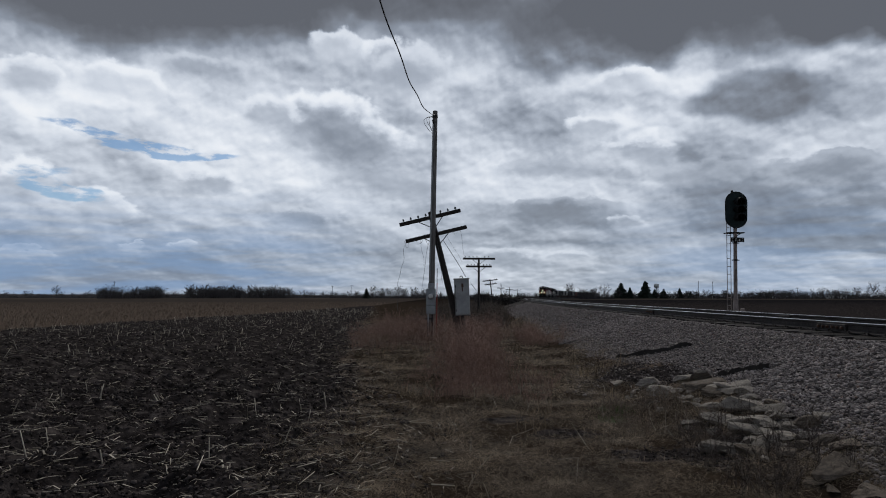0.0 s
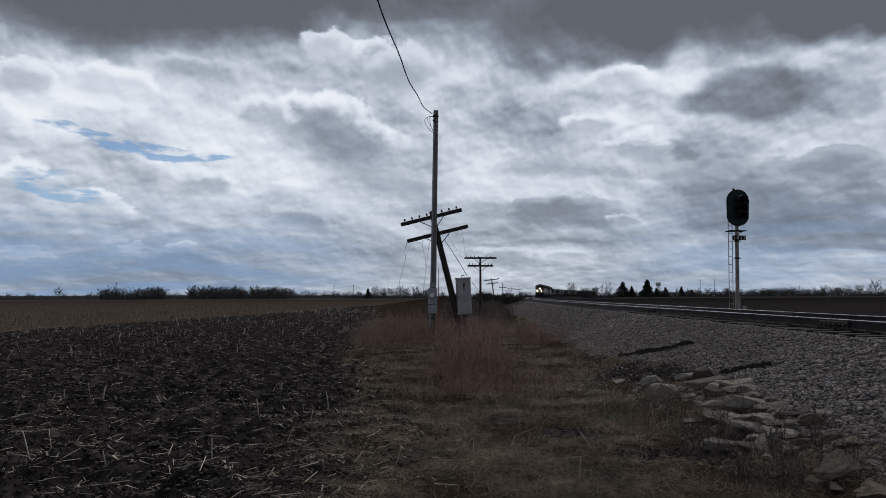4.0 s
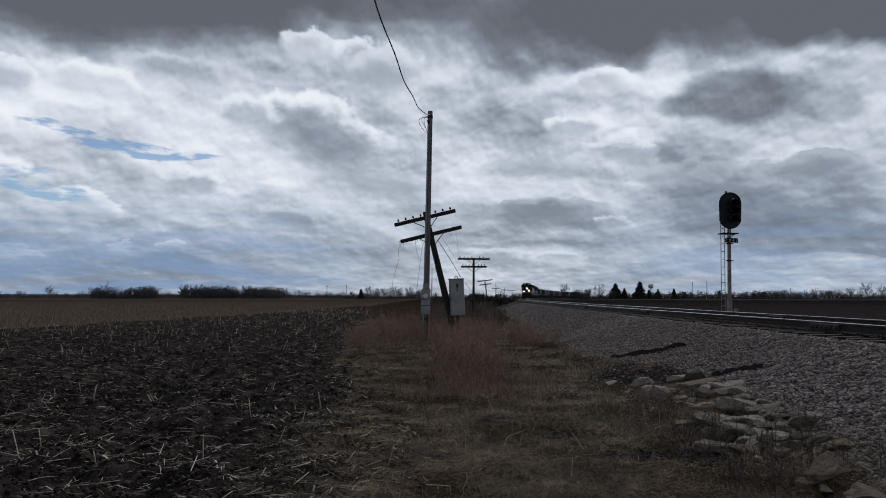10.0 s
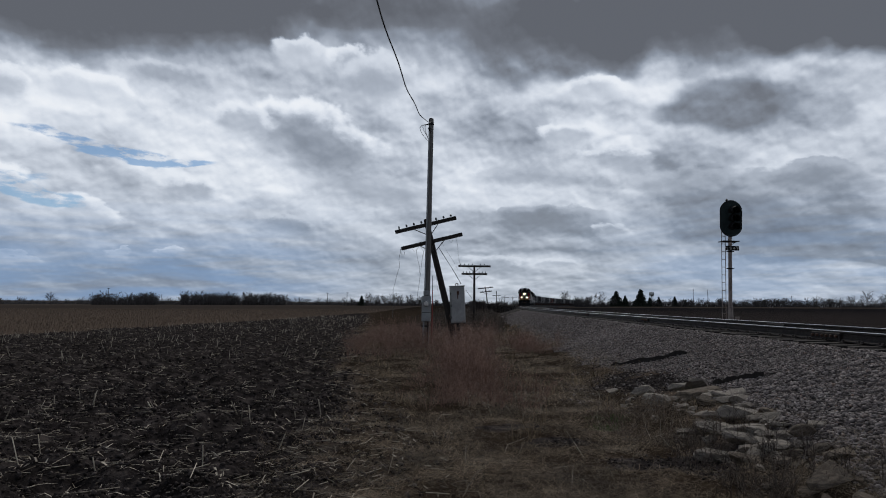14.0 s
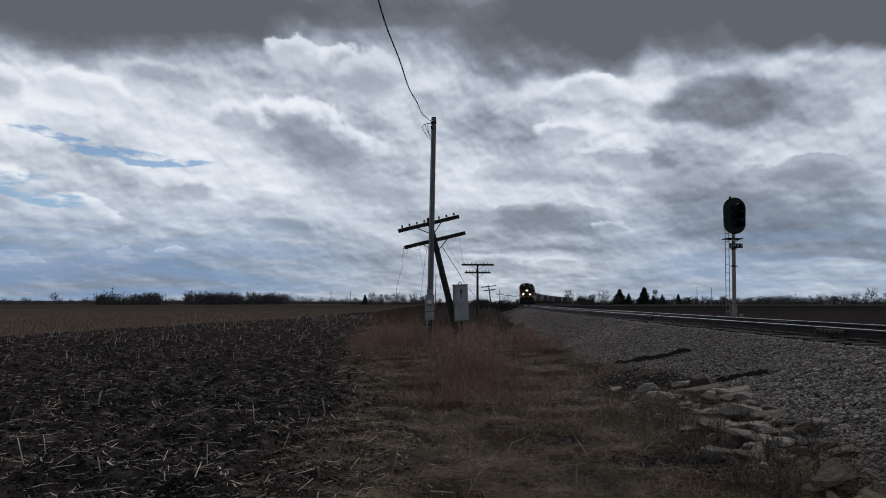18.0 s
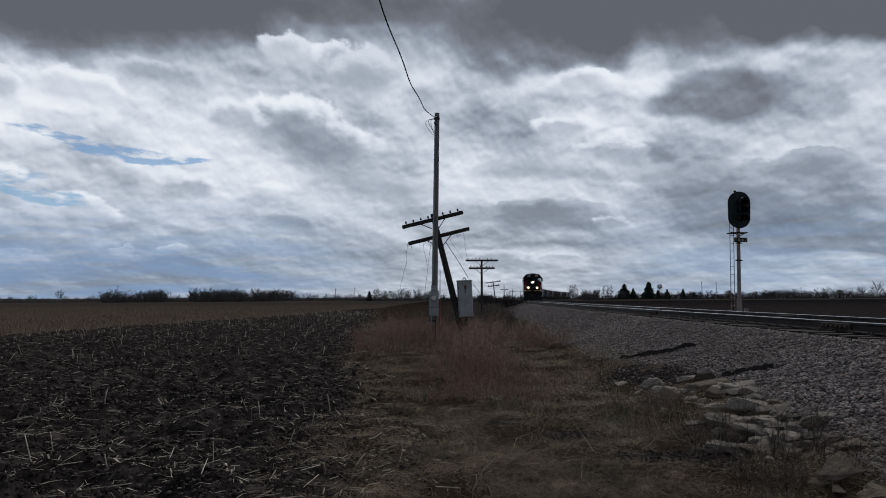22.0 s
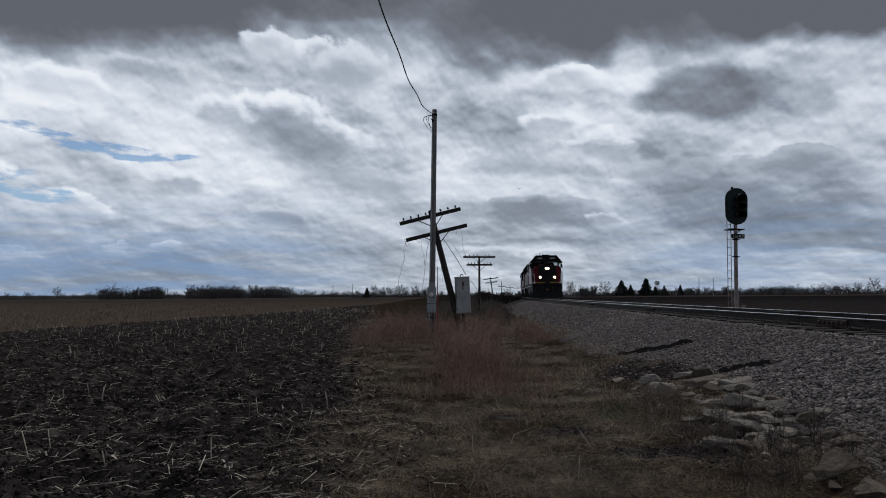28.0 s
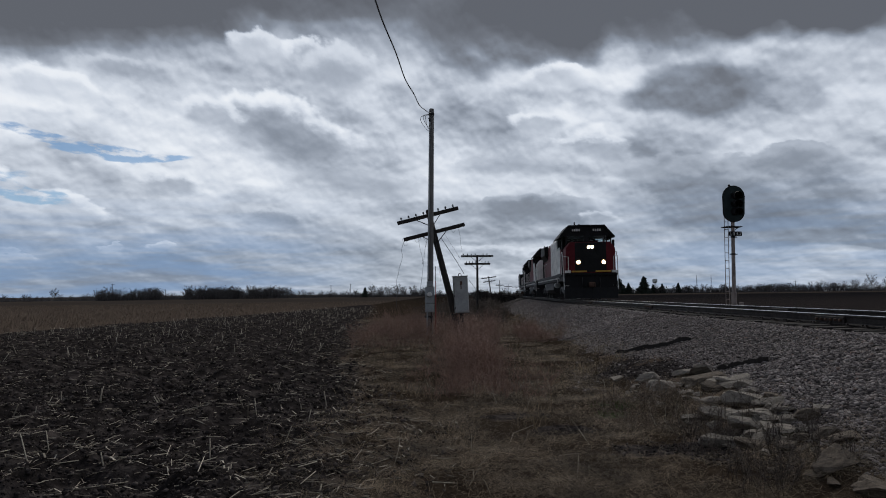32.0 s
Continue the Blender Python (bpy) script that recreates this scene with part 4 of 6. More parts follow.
# ---- relay cabinet on its post, and the red marker ----
def relay_cabinet():
    t = thing("relay_cabinet", pose(0.78, 26.0, 0, 0, -2.2, 4), "pale grey steel relay cabinet on a post, slightly tilted", "cabinet")
    body = part("body", Geo().box(-0.27, 0.27, -0.2, 0.2, 0.80, 2.17, 0.02), M["box_grey"], t)
    part("roof", Geo().box(-0.29, 0.29, -0.23, 0.23, 2.16, 2.20, 0.012), M["box_grey"], t)
    part("door", Geo().box(-0.245, 0.245, -0.225, -0.201, 0.84, 2.12, 0.01), M["box_grey"], body, "pale grey cabinet door with rust streaks")
    part("hasp", Geo().box(-0.03, 0.05, -0.245, -0.22, 1.86, 2.0, 0.006), M["rust"], body, "rusty hasp and padlock")
    for z in (1.0, 1.45, 1.9):
        part("hinge", Geo().tube([(-0.258, -0.215, z - 0.05), (-0.258, -0.215, z + 0.05)], 0.014, 8), M["steel"], body)
    ring = [(0.05 * math.cos(a), 0, 2.24 + 0.05 * math.sin(a)) for a in np.linspace(-0.6, math.pi + 0.6, 12)]
    part("lifting_eye", Geo().tube(ring, 0.014, 6), M["rust"], t)
    part("streak", Geo().box(-0.02, 0.02, -0.228, -0.224, 1.7, 1.88, 0.001), M["rust"], body)
    part("post", Geo().lathe([(0.07, -0.3), (0.07, 0.82)], 12), M["steel"], t)
    part("footing", Geo().box(-0.3, 0.3, -0.22, 0.22, 0.78, 0.80, 0.004), M["steel"], t)
    return t


relay_cabinet()
mk = thing("marker_post", pose(-0.24, 25.2, 0, 0, 0.6, 0), "thin red marker post beside the meter", "post")
part("shaft", Geo().tube([(0, 0, -0.2), (0, 0, 2.0)], 0.017, 8), M["red_post"], mk)
part("tip", Geo().tube([(0, 0, 2.0), (0, 0, 2.55)], 0.012, 8), M["steel"], mk)


# ---- the block signal ----
def signal():
    t = thing("railway_signal", pose(11.52, 27, 0, 0, 1.3, 0), "railway block signal with a black oval head on a weathered mast", "signal")
    part("foundation", Geo().box(-0.16, 0.16, -0.2, 0.2, -0.1, 0.80, 0.02), M["earthy"], t, "stained concrete foundation")
    part("mast_base", Geo().lathe([(0.16, 0.79), (0.16, 0.83), (0.10, 0.88), (0.10, 1.42), (0.085, 1.45)], 14), M["mast"], t)
    part("mast", Geo().lathe([(0.075, 1.4), (0.068, 4.3)], 14), M["mast"], t, smooth=True)
    for z in (2.92, 3.60):
        part("clamp", Geo().lathe([(0.085, z), (0.09, z + 0.005), (0.09, z + 0.05), (0.085, z + 0.055)], 12).box(-0.14, 0.16, -0.02, 0.02, z + 0.01, z + 0.045, 0.004), M["black"], t)
    # ladder behind the mast
    lad = part("ladder", Geo().tube([(-0.27, 0.12, 0.85), (-0.29, 0.12, 4.9)], 0.013, 6).tube([(-0.07, 0.24, 0.85), (-0.09, 0.24, 4.9)], 0.013, 6), M["mast"], t, "narrow steel ladder")
    for k in range(12):
        z = 1.15 + k * 0.31
        dx = -0.02 * (z - 0.85) / 4.05
        part("rung", Geo().tube([(-0.27 + dx, 0.12, z), (-0.07 + dx, 0.24, z)], 0.011, 6), M["mast"], lad)
    # platform, number plate
    part("platform", Geo().box(-0.30, 0.34, -0.12, 0.42, 4.02, 4.055, 0.006), M["black"], t, "small dark platform")
    part("platform_strut", Geo().tube([(0.02, 0.0, 3.88), (0.30, 0.2, 4.02)], 0.015, 6), M["black"], t)
    plate = part("signal_sign", Geo().box(-0.21, 0.31, -0.115, -0.095, 3.66, 3.84, 0.006), M["black"], t, "black sign with white digits")
    for k, ch in enumerate("1047"):
        cu = bpy.data.curves.new("digit", "FONT")
        cu.body, cu.size, cu.extrude, cu.align_x = ch, 0.17, 0.002, "CENTER"
        cu.materials.append(M["white"])
        tmp = new("digit_shape", cu)
        me = bpy.data.meshes.new_from_object(tmp.evaluated_get(bpy.context.evaluated_depsgraph_get()))
        bpy.data.objects.remove(tmp)
        me.transform(pose(-0.145 + k * 0.13, -0.118, 3.69, 90, 0, 0))
        d = new("digit", me)
        d.parent = plate
        if not me.materials:
            me.materials.append(M["white"])
    # oval backing and the hooded lamps
    def oval(w, h, n=24):
        return [(w * math.cos(2 * math.pi * k / n), (h - w) * (1 if 0 <= k % n <= n // 2 else -1) + w * math.sin(2 * math.pi * k / n)) for k in range(n)]
    head = part("backing", Geo(pose(0.0, -0.10, 4.94)).prism(oval(0.44, 0.73), -0.025, 0.02), M["signal_green"], t, "oval dark green-black background plate")
    rim = [(x, 0.0, z) for x, z in oval(0.43, 0.72)]
    part("rim", Geo(pose(0, -0.125, 4.94)).tube(rim + rim[:1], 0.014, 6, caps=False), M["black"], head)
    part("lamp_case", Geo(pose(0, 0.12, 4.94)).prism(oval(0.22, 0.52), -0.1, 0.22), M["black"], head)
    for k, z in enumerate((5.26, 4.94, 4.62)):
        hood = []
        for i in range(15):
            a = radians(-40 + 260 * i / 14)
            hood.append((0.17 * math.cos(a), 0.17 * math.sin(a)))
        inner = [(0.155 / 0.17 * px, 0.155 / 0.17 * pz) for px, pz in hood[::-1]]
        part("hood", Geo(pose(0.06, -0.125, z, 7, 0, 0)).prism(hood + inner, -0.36, 0.0), M["black"], head, "black hooded visor")
        part("lens", Geo(pose(0.06, -0.125, z, 90, 0, 0)).lathe([(0.13, 0.0), (0.12, 0.02), (0.05, 0.035)], 16), M["glass"], head, "unlit round lens")
    part("finial", Geo().lathe([(0.035, 5.64), (0.05, 5.68), (0.04, 5.72), (0.01, 5.74)], 10, at=pose(-0.12, 0, 0)), M["black"], t)
    return t


signal()
ped = thing("cable_pedestal", pose(11.95, 27.3, 0.35), "small weathered cable pedestal beside the signal mast", "pedestal")
part("post", Geo().box(-0.06, 0.06, -0.06, 0.06, -0.3, 0.62, 0.01), M["mast"], ped)
part("cap", Geo().box(-0.07, 0.07, -0.07, 0.07, 0.62, 0.68, 0.015), M["mast"], ped)


# ---- the train ----
WHEEL_R = 0.5


def wheelset(parent, y, x0=0.755):
    w = thing("wheelset", pose(0, y, WHEEL_R), "", "")
    w.parent = parent
    for s in (-1, 1):
        m = pose(s * x0, 0, 0, 0, 90 * s, 0)
        part("wheel", Geo().lathe([(0.54, -0.10), (0.54, -0.07), (0.50, -0.06), (0.49, 0.05), (0.42, 0.05), (0.40, 0.0), (0.16, 0.0), (0.15, 0.07), (0.05, 0.07)], 20, at=m), M["steel"], w, smooth=True)
    part("axle", Geo().tube([(-0.8, 0, 0), (0.8, 0, 0)], 0.09, 10), M["rust"], w)
    return w


def truck(parent, y, axles, mat):
    """A bogie with side frames, springs and axle boxes."""
    b = part("truck", Geo().box(-0.75, 0.75, y - 0.25, y + 0.25, 0.45, 0.8, 0.04), mat, parent, "dark cast truck frame")
    span = max(abs(a) for a in axles)
    for s in (-1, 1):
        out = [(-span - 0.45, 0.62), (-span - 0.3, 0.5), (-0.4, 0.42), (0.4, 0.42), (span + 0.3, 0.5), (span + 0.45, 0.62), (span + 0.3, 0.84), (-span - 0.3, 0.84)]
        g = Geo(pose(s * 1.0, y, 0, 0, 0, 90)).prism([(px, pz) for px, pz in out], -0.07, 0.07)
        part("side_frame", g, mat, b)
        for a in axles:
            part("axle_box", Geo().box(s * 1.0 - 0.15, s * 1.0 + 0.15, y + a - 0.17, y + a + 0.17, 0.34, 0.68, 0.03), mat, b)
    return [wheelset(parent, y + a) for a in axles]


def handrail(parent, pts, r=0.02, mat="white"):
    part("handrail", Geo().tube(pts, r, 6), M[mat], parent, "white handrail" if mat == "white" else "")


def locomotive(scheme):
    """Six-axle hood unit, facing +y; its origin lies on the rails under the front face."""
    side, band, nose_mat, lab, lit = scheme
    t = thing("locomotive", pose(0, 0, 0), lab, "locomotive", "train engines")
    o = -10.2                                                        # middle of the unit
    # frame, fuel tank, pilot
    part("frame", Geo().box(-1.45, 1.45, o - 9.6, o + 9.9, 1.12, 1.52, 0.03), M["black"], t, "black underframe")
    for s in (-1, 1):
        part("sill", Geo().box(s * 1.46 - 0.05, s * 1.46 + 0.05, o - 9.4, o + 8.4, 1.40, 1.58, 0.01), M["black"], t, "black walkway edge")
        for k in range(22):
            part("reflector", Geo().box(s * 1.515 - 0.012, s * 1.515 + 0.012, o - 8.8 + k * 0.75, o - 8.5 + k * 0.75, 1.28, 1.38, 0.004), M["white"], t)
        part("tank", Geo().prism([(s * 0.2, 0.38), (s * 1.15, 0.38), (s * 1.38, 0.62), (s * 1.38, 1.12), (s * 0.2, 1.12)][::s], o - 2.9, o + 2.5), M["steel"], t, "dark fuel tank")
        for k in (-3.6, 3.2):
            part("air_tank", Geo().tube([(s * 1.2, o + k - 0.35, 0.95), (s * 1.2, o + k + 0.35, 0.95)], 0.19, 12), M["galv"], t)
    part("pilot", Geo().box(-1.5, 1.5, -0.34, -0.12, 0.55, 1.50, 0.03), M["black"], t, "black pilot plate")
    part("plow", Geo().put([(-1.52, -0.12, 0.72), (1.52, -0.12, 0.72), (1.52, -0.05, 0.10), (-1.52, -0.05, 0.10), (0, 0.35, 0.72), (0, 0.42, 0.10),
                            (-1.52, -0.3, 0.72), (1.52, -0.3, 0.72), (1.52, -0.3, 0.10), (-1.52, -0.3, 0.10)],
                           [(0, 3, 5, 4), (4, 5, 2, 1), (6, 0, 4, 1, 7), (9, 8, 2, 5, 3), (6, 7, 8, 9), (0, 6, 9, 3), (1, 2, 8, 7)]), M["black"], t, "black snow plow")
    coup = part("coupler", Geo().box(-0.16, 0.16, -0.15, 0.55, 0.72, 1.02, 0.05), M["rust"], t)
    part("knuckle", Geo().box(-0.05, 0.22, 0.5, 0.72, 0.74, 1.0, 0.06), M["rust"], coup)
    part("anticlimber", Geo().box(-1.5, 1.5, -0.16, 0.06, 1.42, 1.56, 0.02), M["black"], t)
    # lamplight on the platform edge, put in as yellow colour
    part("front_stripe", Geo().box(-1.12, -0.25, 0.0, 0.07, 1.60, 1.69, 0.01).box(0.25, 1.12, 0.0, 0.07, 1.60, 1.69, 0.01), M["yellow"], t, "front platform edge, coloured yellow as if lit by the lamps")
    for s in (-1, 1):
        part("end_panel", Geo().box(s * 1.18, s * 1.5, -0.10, 0.072, 1.57, 1.71, 0.01), M["dirty_white"], t, "white end of the front sill")
        st = part("steps", Geo().box(s * 1.22, s * 1.5, -0.55, -0.14, 0.42, 0.48, 0.01).box(s * 1.22, s * 1.5, -0.55, -0.14, 0.80, 0.85, 0.01).box(s * 1.2, s * 1.23, -0.6, -0.14, 0.4, 1.5, 0.01), M["black"], t, "black end steps")
        for z in (0.43, 0.81):
            part("step_edge", Geo().box(s * 1.24, s * 1.48, -0.135, -0.12, z, z + 0.035, 0.004), M["dirty_white"], st)
    # short nose
    nose = part("nose", Geo().prism([(-1.42, 1.55), (1.42, 1.55), (1.42, 3.0), (1.15, 3.36), (-1.15, 3.36), (-1.42, 3.0)], -1.7, -0.10), M[nose_mat], t, "low nose, dark red with a black centre")
    part("nose_door", Geo().box(-0.90, 0.90, -0.10, -0.07, 1.62, 3.33, 0.02), M["black"], nose, "black centre panel")
    # cab
    cab = part("cab", Geo().box(-1.5, 1.5, -4.1, -1.5, 1.55, 3.06, 0.01).prism([(-1.5, 3.84), (1.5, 3.84), (1.05, 4.42), (-1.05, 4.42)], -4.1, -1.5).box(-0.92, 1.5, -4.1, -3.98, 3.05, 3.85).box(-1.5, -1.42, -4.1, -3.98, 3.05, 3.85), M["black"], t, "cab with black front and roof")
    part("rear_window", Geo().box(-1.42, -0.92, -4.05, -4.035, 3.06, 3.84, 0.004), M["cab_glass"], cab, "cab rear window")
    for x in (-1.45, -1.2, 0.0, 1.2, 1.45):
        part("window_post", Geo().box(x - 0.035 - 0.12 * (x == 0), x + 0.035 + 0.12 * (x == 0), -1.62, -1.50, 3.05, 3.85, 0.01), M["black"], cab)
    for x in (-0.8, 0.6):
        seat = part("cab_seat", Geo().box(x - 0.26, x + 0.26, -3.1, -2.98, 2.9, 3.52, 0.04), M["black"], cab, "dark high-backed cab seat")
        part("headrest", Geo().box(x - 0.15, x + 0.15, -3.08, -2.99, 3.53, 3.70, 0.03), M["black"], seat)
    for s in (-1, 1):
        part("cab_side", Geo().box(s * 1.502 - 0.012, s * 1.502 + 0.012, -4.08, -2.3, 1.6, 3.2, 0.004), M["dirty_white"], cab, "dirty white cab side")
        part("cab_corner", Geo().box(s * 1.502 - 0.011, s * 1.502 + 0.011, -2.3, -1.52, 1.6, 3.04, 0.004), M["red"], cab, "dark red cab corner")
        part("cab_side_upper", Geo().box(s * 1.49 - 0.03, s * 1.49 + 0.03, -4.08, -3.84, 3.04, 3.84, 0.004), M[band], cab)
        w = part("side_window", Geo().box(s * 1.512 - 0.01, s * 1.512 + 0.01, -3.84, -1.62, 3.06, 3.84, 0.004), M["cab_glass"], cab, "cab side window")
        part("window_frame", Geo().box(s * 1.524 - 0.006, s * 1.524 + 0.006, -2.62, -2.54, 3.07, 3.83, 0.003), M["galv"], w)
        part("windshield", Geo().box(s * 0.66 - 0.50, s * 0.66 + 0.50, -1.57, -1.555, 3.07, 3.84, 0.004), M["cab_glass"], cab, "windshield pane")
        b = part("number_board", Geo().box(s * 0.62 - 0.34, s * 0.62 + 0.34, -1.5, -1.44, 4.06, 4.30, 0.02), M["black"], cab, "black number board")
        bars = Geo()
        for k in range(4):
            bars.box(s * 0.62 - 0.24 + k * 0.13, s * 0.62 - 0.15 + k * 0.13, -1.445, -1.432, 4.11, 4.25, 0.004)
        part("plain_bars", bars, M["dirty_white"], b)
        part("mirror", Geo().box(s * 1.62 - 0.08, s * 1.62 + 0.08, -1.72, -1.68, 3.2, 3.6, 0.01), M["black"], cab)
    roof = part("cab_roof", Geo().prism([(-1.68, 3.72), (-1.66, 3.80), (-1.07, 4.48), (1.07, 4.48), (1.66, 3.80), (1.68, 3.72), (1.50, 3.78), (1.03, 4.40), (-1.03, 4.40), (-1.50, 3.78)][::-1], -4.2, -1.32), M["black"], t, "black arched cab roof")
    part("antenna", Geo().tube([(0.55, -2.6, 4.48), (0.55, -2.6, 4.78)], 0.04, 8), M["black"], roof)
    part("horn", Geo().tube([(0.25, -3.2, 4.55), (0.25, -2.7, 4.58)], 0.03, 8, r1=0.09).box(0.2, 0.3, -3.3, -3.1, 4.46, 4.58, 0.01), M["black"], roof)
    part("air_conditioner", Geo().box(-0.5, 0.3, -3.9, -3.0, 4.46, 4.66, 0.04), M["black"], roof)
    # headlights
    hb = part("headlight_bracket", Geo().box(-0.32, 0.32, -0.12, -0.055, 2.93, 3.19, 0.03), M["black"], nose)
    if lit:
        for s in (-1, 1):
            part("headlight", Geo().lathe([(0.058, 0.0), (0.062, 0.03), (0.045, 0.05), (0.015, 0.055)], 16, at=pose(s * 0.10, -0.07, 3.06, -90, 0, 0)), M["headlight"], hb, "lit headlight")
            # glowing amber ring round each lens, added to imitate its warm glare
            part("reflector", Geo().lathe([(0.070, 0.0), (0.098, 0.004), (0.102, 0.03), (0.094, 0.032), (0.072, 0.012)], 16, at=pose(s * 0.10, -0.065, 3.06, -90, 0, 0)), M["reflector"], hb, "glowing amber ring that stands in for lamp glare")
            d = part("ditch_light_case", Geo().box(s * 0.72 - 0.15, s * 0.72 + 0.15, -0.16, 0.0, 2.03, 2.33, 0.03), M["black"], t)
            part("ditch_light", Geo().lathe([(0.074, 0.0), (0.078, 0.03), (0.055, 0.05), (0.02, 0.055)], 16, at=pose(s * 0.72, -0.01, 2.18, -90, 0, 0)), M["ditch"], d, "lit ditch light")
            part("reflector", Geo().lathe([(0.080, 0.0), (0.125, 0.004), (0.130, 0.04), (0.120, 0.042), (0.085, 0.012)], 16, at=pose(s * 0.72, -0.003, 2.18, -90, 0, 0)), M["reflector"], d, "glowing amber ring that stands in for lamp glare")
    # long hood
    hood = part("long_hood", Geo().prism([(-0.95, 1.55), (0.95, 1.55), (0.95, 3.95), (0.75, 4.2), (-0.75, 4.2), (-0.95, 3.95)], o - 9.0, -4.1), M[side], t, "long engine hood in red and white")
    cabinet = part("electrical_cabinet", Geo().prism([(-0.94, 1.56), (1.49, 1.56), (1.49, 3.72), (1.02, 4.30), (-0.94, 4.30)], -5.8, -4.1), M[band], t, "dirty white body section behind the cab")
    part("equipment_rack", Geo().prism([(-0.93, 1.56), (1.48, 1.56), (1.48, 3.70), (1.0, 4.24), (-0.93, 4.24)], -8.2, -5.8), M[band], t, "dirty white equipment section")
    part("low_locker", Geo().box(0.94, 1.47, -11.6, -8.2, 1.57, 2.62, 0.03), M["red"], t, "dark red low locker beside the hood")
    for s in (-1, 1):
        for k in range(3 if s > 0 else 0):
            part("cabinet_door", Geo().box(1.485, 1.505, -7.9 + k * 1.2, -6.85 + k * 1.2, 1.7, 3.3, 0.008), M[band], cabinet)
        part("hood_band", Geo().box(s * 0.955 - 0.012, s * 0.955 + 0.012, -9.0, -4.12, 1.7, 3.95, 0.004), M[side], hood)
        for k in range(15):
            y1 = -4.6 - k * 0.78
            part("hood_door", Geo().box(s * 0.968 - 0.012, s * 0.968 + 0.012, y1 - 0.70, y1, 1.75, 3.35 if k > 4 else 2.5, 0.01), M[side] if k % 5 else M["black"], hood)
        part("radiator", Geo().prism([(s * 0.94, 3.0), (s * 1.25, 3.45), (s * 1.25, 4.1), (s * 0.94, 4.2)][::s], o - 8.6, o - 5.2), M["black"], hood, "black radiator grille")
        part("intake", Geo().box(s * 0.97 - 0.02, s * 0.97 + 0.02, -5.9, -4.5, 3.15, 3.9, 0.01), M["black"], hood, "black air intake grille")
    for k in range(5):
        y1 = o - 8.0 + k * 1.9
        part("roof_fan", Geo().lathe([(0.62, 4.18), (0.62, 4.38), (0.5, 4.42), (0.1, 4.42)], 18, at=pose(0, y1, 0)), M["black"], hood, smooth=True)
    part("exhaust", Geo().box(-0.3, 0.3, -7.8, -7.2, 4.18, 4.5, 0.04), M["rust"], hood)
    part("dynamic_brake", Geo().box(-0.97, 0.97, -11.5, -8.6, 3.6, 4.32, 0.08), M["black"], hood)
    # handrails
    for s in (-1, 1):
        handrail(t, [(s * 1.42, -4.4, 2.6), (s * 1.42, o - 9.2, 2.6)], 0.016)
        for k in range(9):
            y1 = -4.6 - k * 1.8
            part("stanchion", Geo().tube([(s * 1.42, y1, 1.52), (s * 1.42, y1, 2.62)], 0.018, 6), M["dirty_white"], t)
        handrail(t, [(s * 1.56, -1.2, 1.5), (s * 1.58, -1.12, 2.7), (s * 1.58, -0.9, 2.84), (s * 1.58, -0.6, 2.80), (s * 1.58, -0.34, 2.45), (s * 1.57, -0.2, 1.6), (s * 1.54, -0.14, 0.6)], 0.024)
        handrail(t, [(s * 1.3, 0.0, 1.55), (s * 1.3, 0.0, 2.5), (s * 1.58, -0.3, 2.55)], 0.022)
        handrail(t, [(s * 1.47, -4.3, 1.0), (s * 1.47, -4.3, 2.9)], 0.022)
        part("mu_hose", Geo().tube([(s * 0.5, -0.1, 1.3), (s * 0.52, 0.03, 1.0), (s * 0.5, -0.08, 0.7)], 0.03, 6), M["wire"], t)
    wheels = truck(t, o + 6.4, (-2.0, 0.05, 2.0), M["steel"]) + truck(t, o - 6.4, (-2.0, -0.05, 2.0), M["steel"])
    return t, wheels


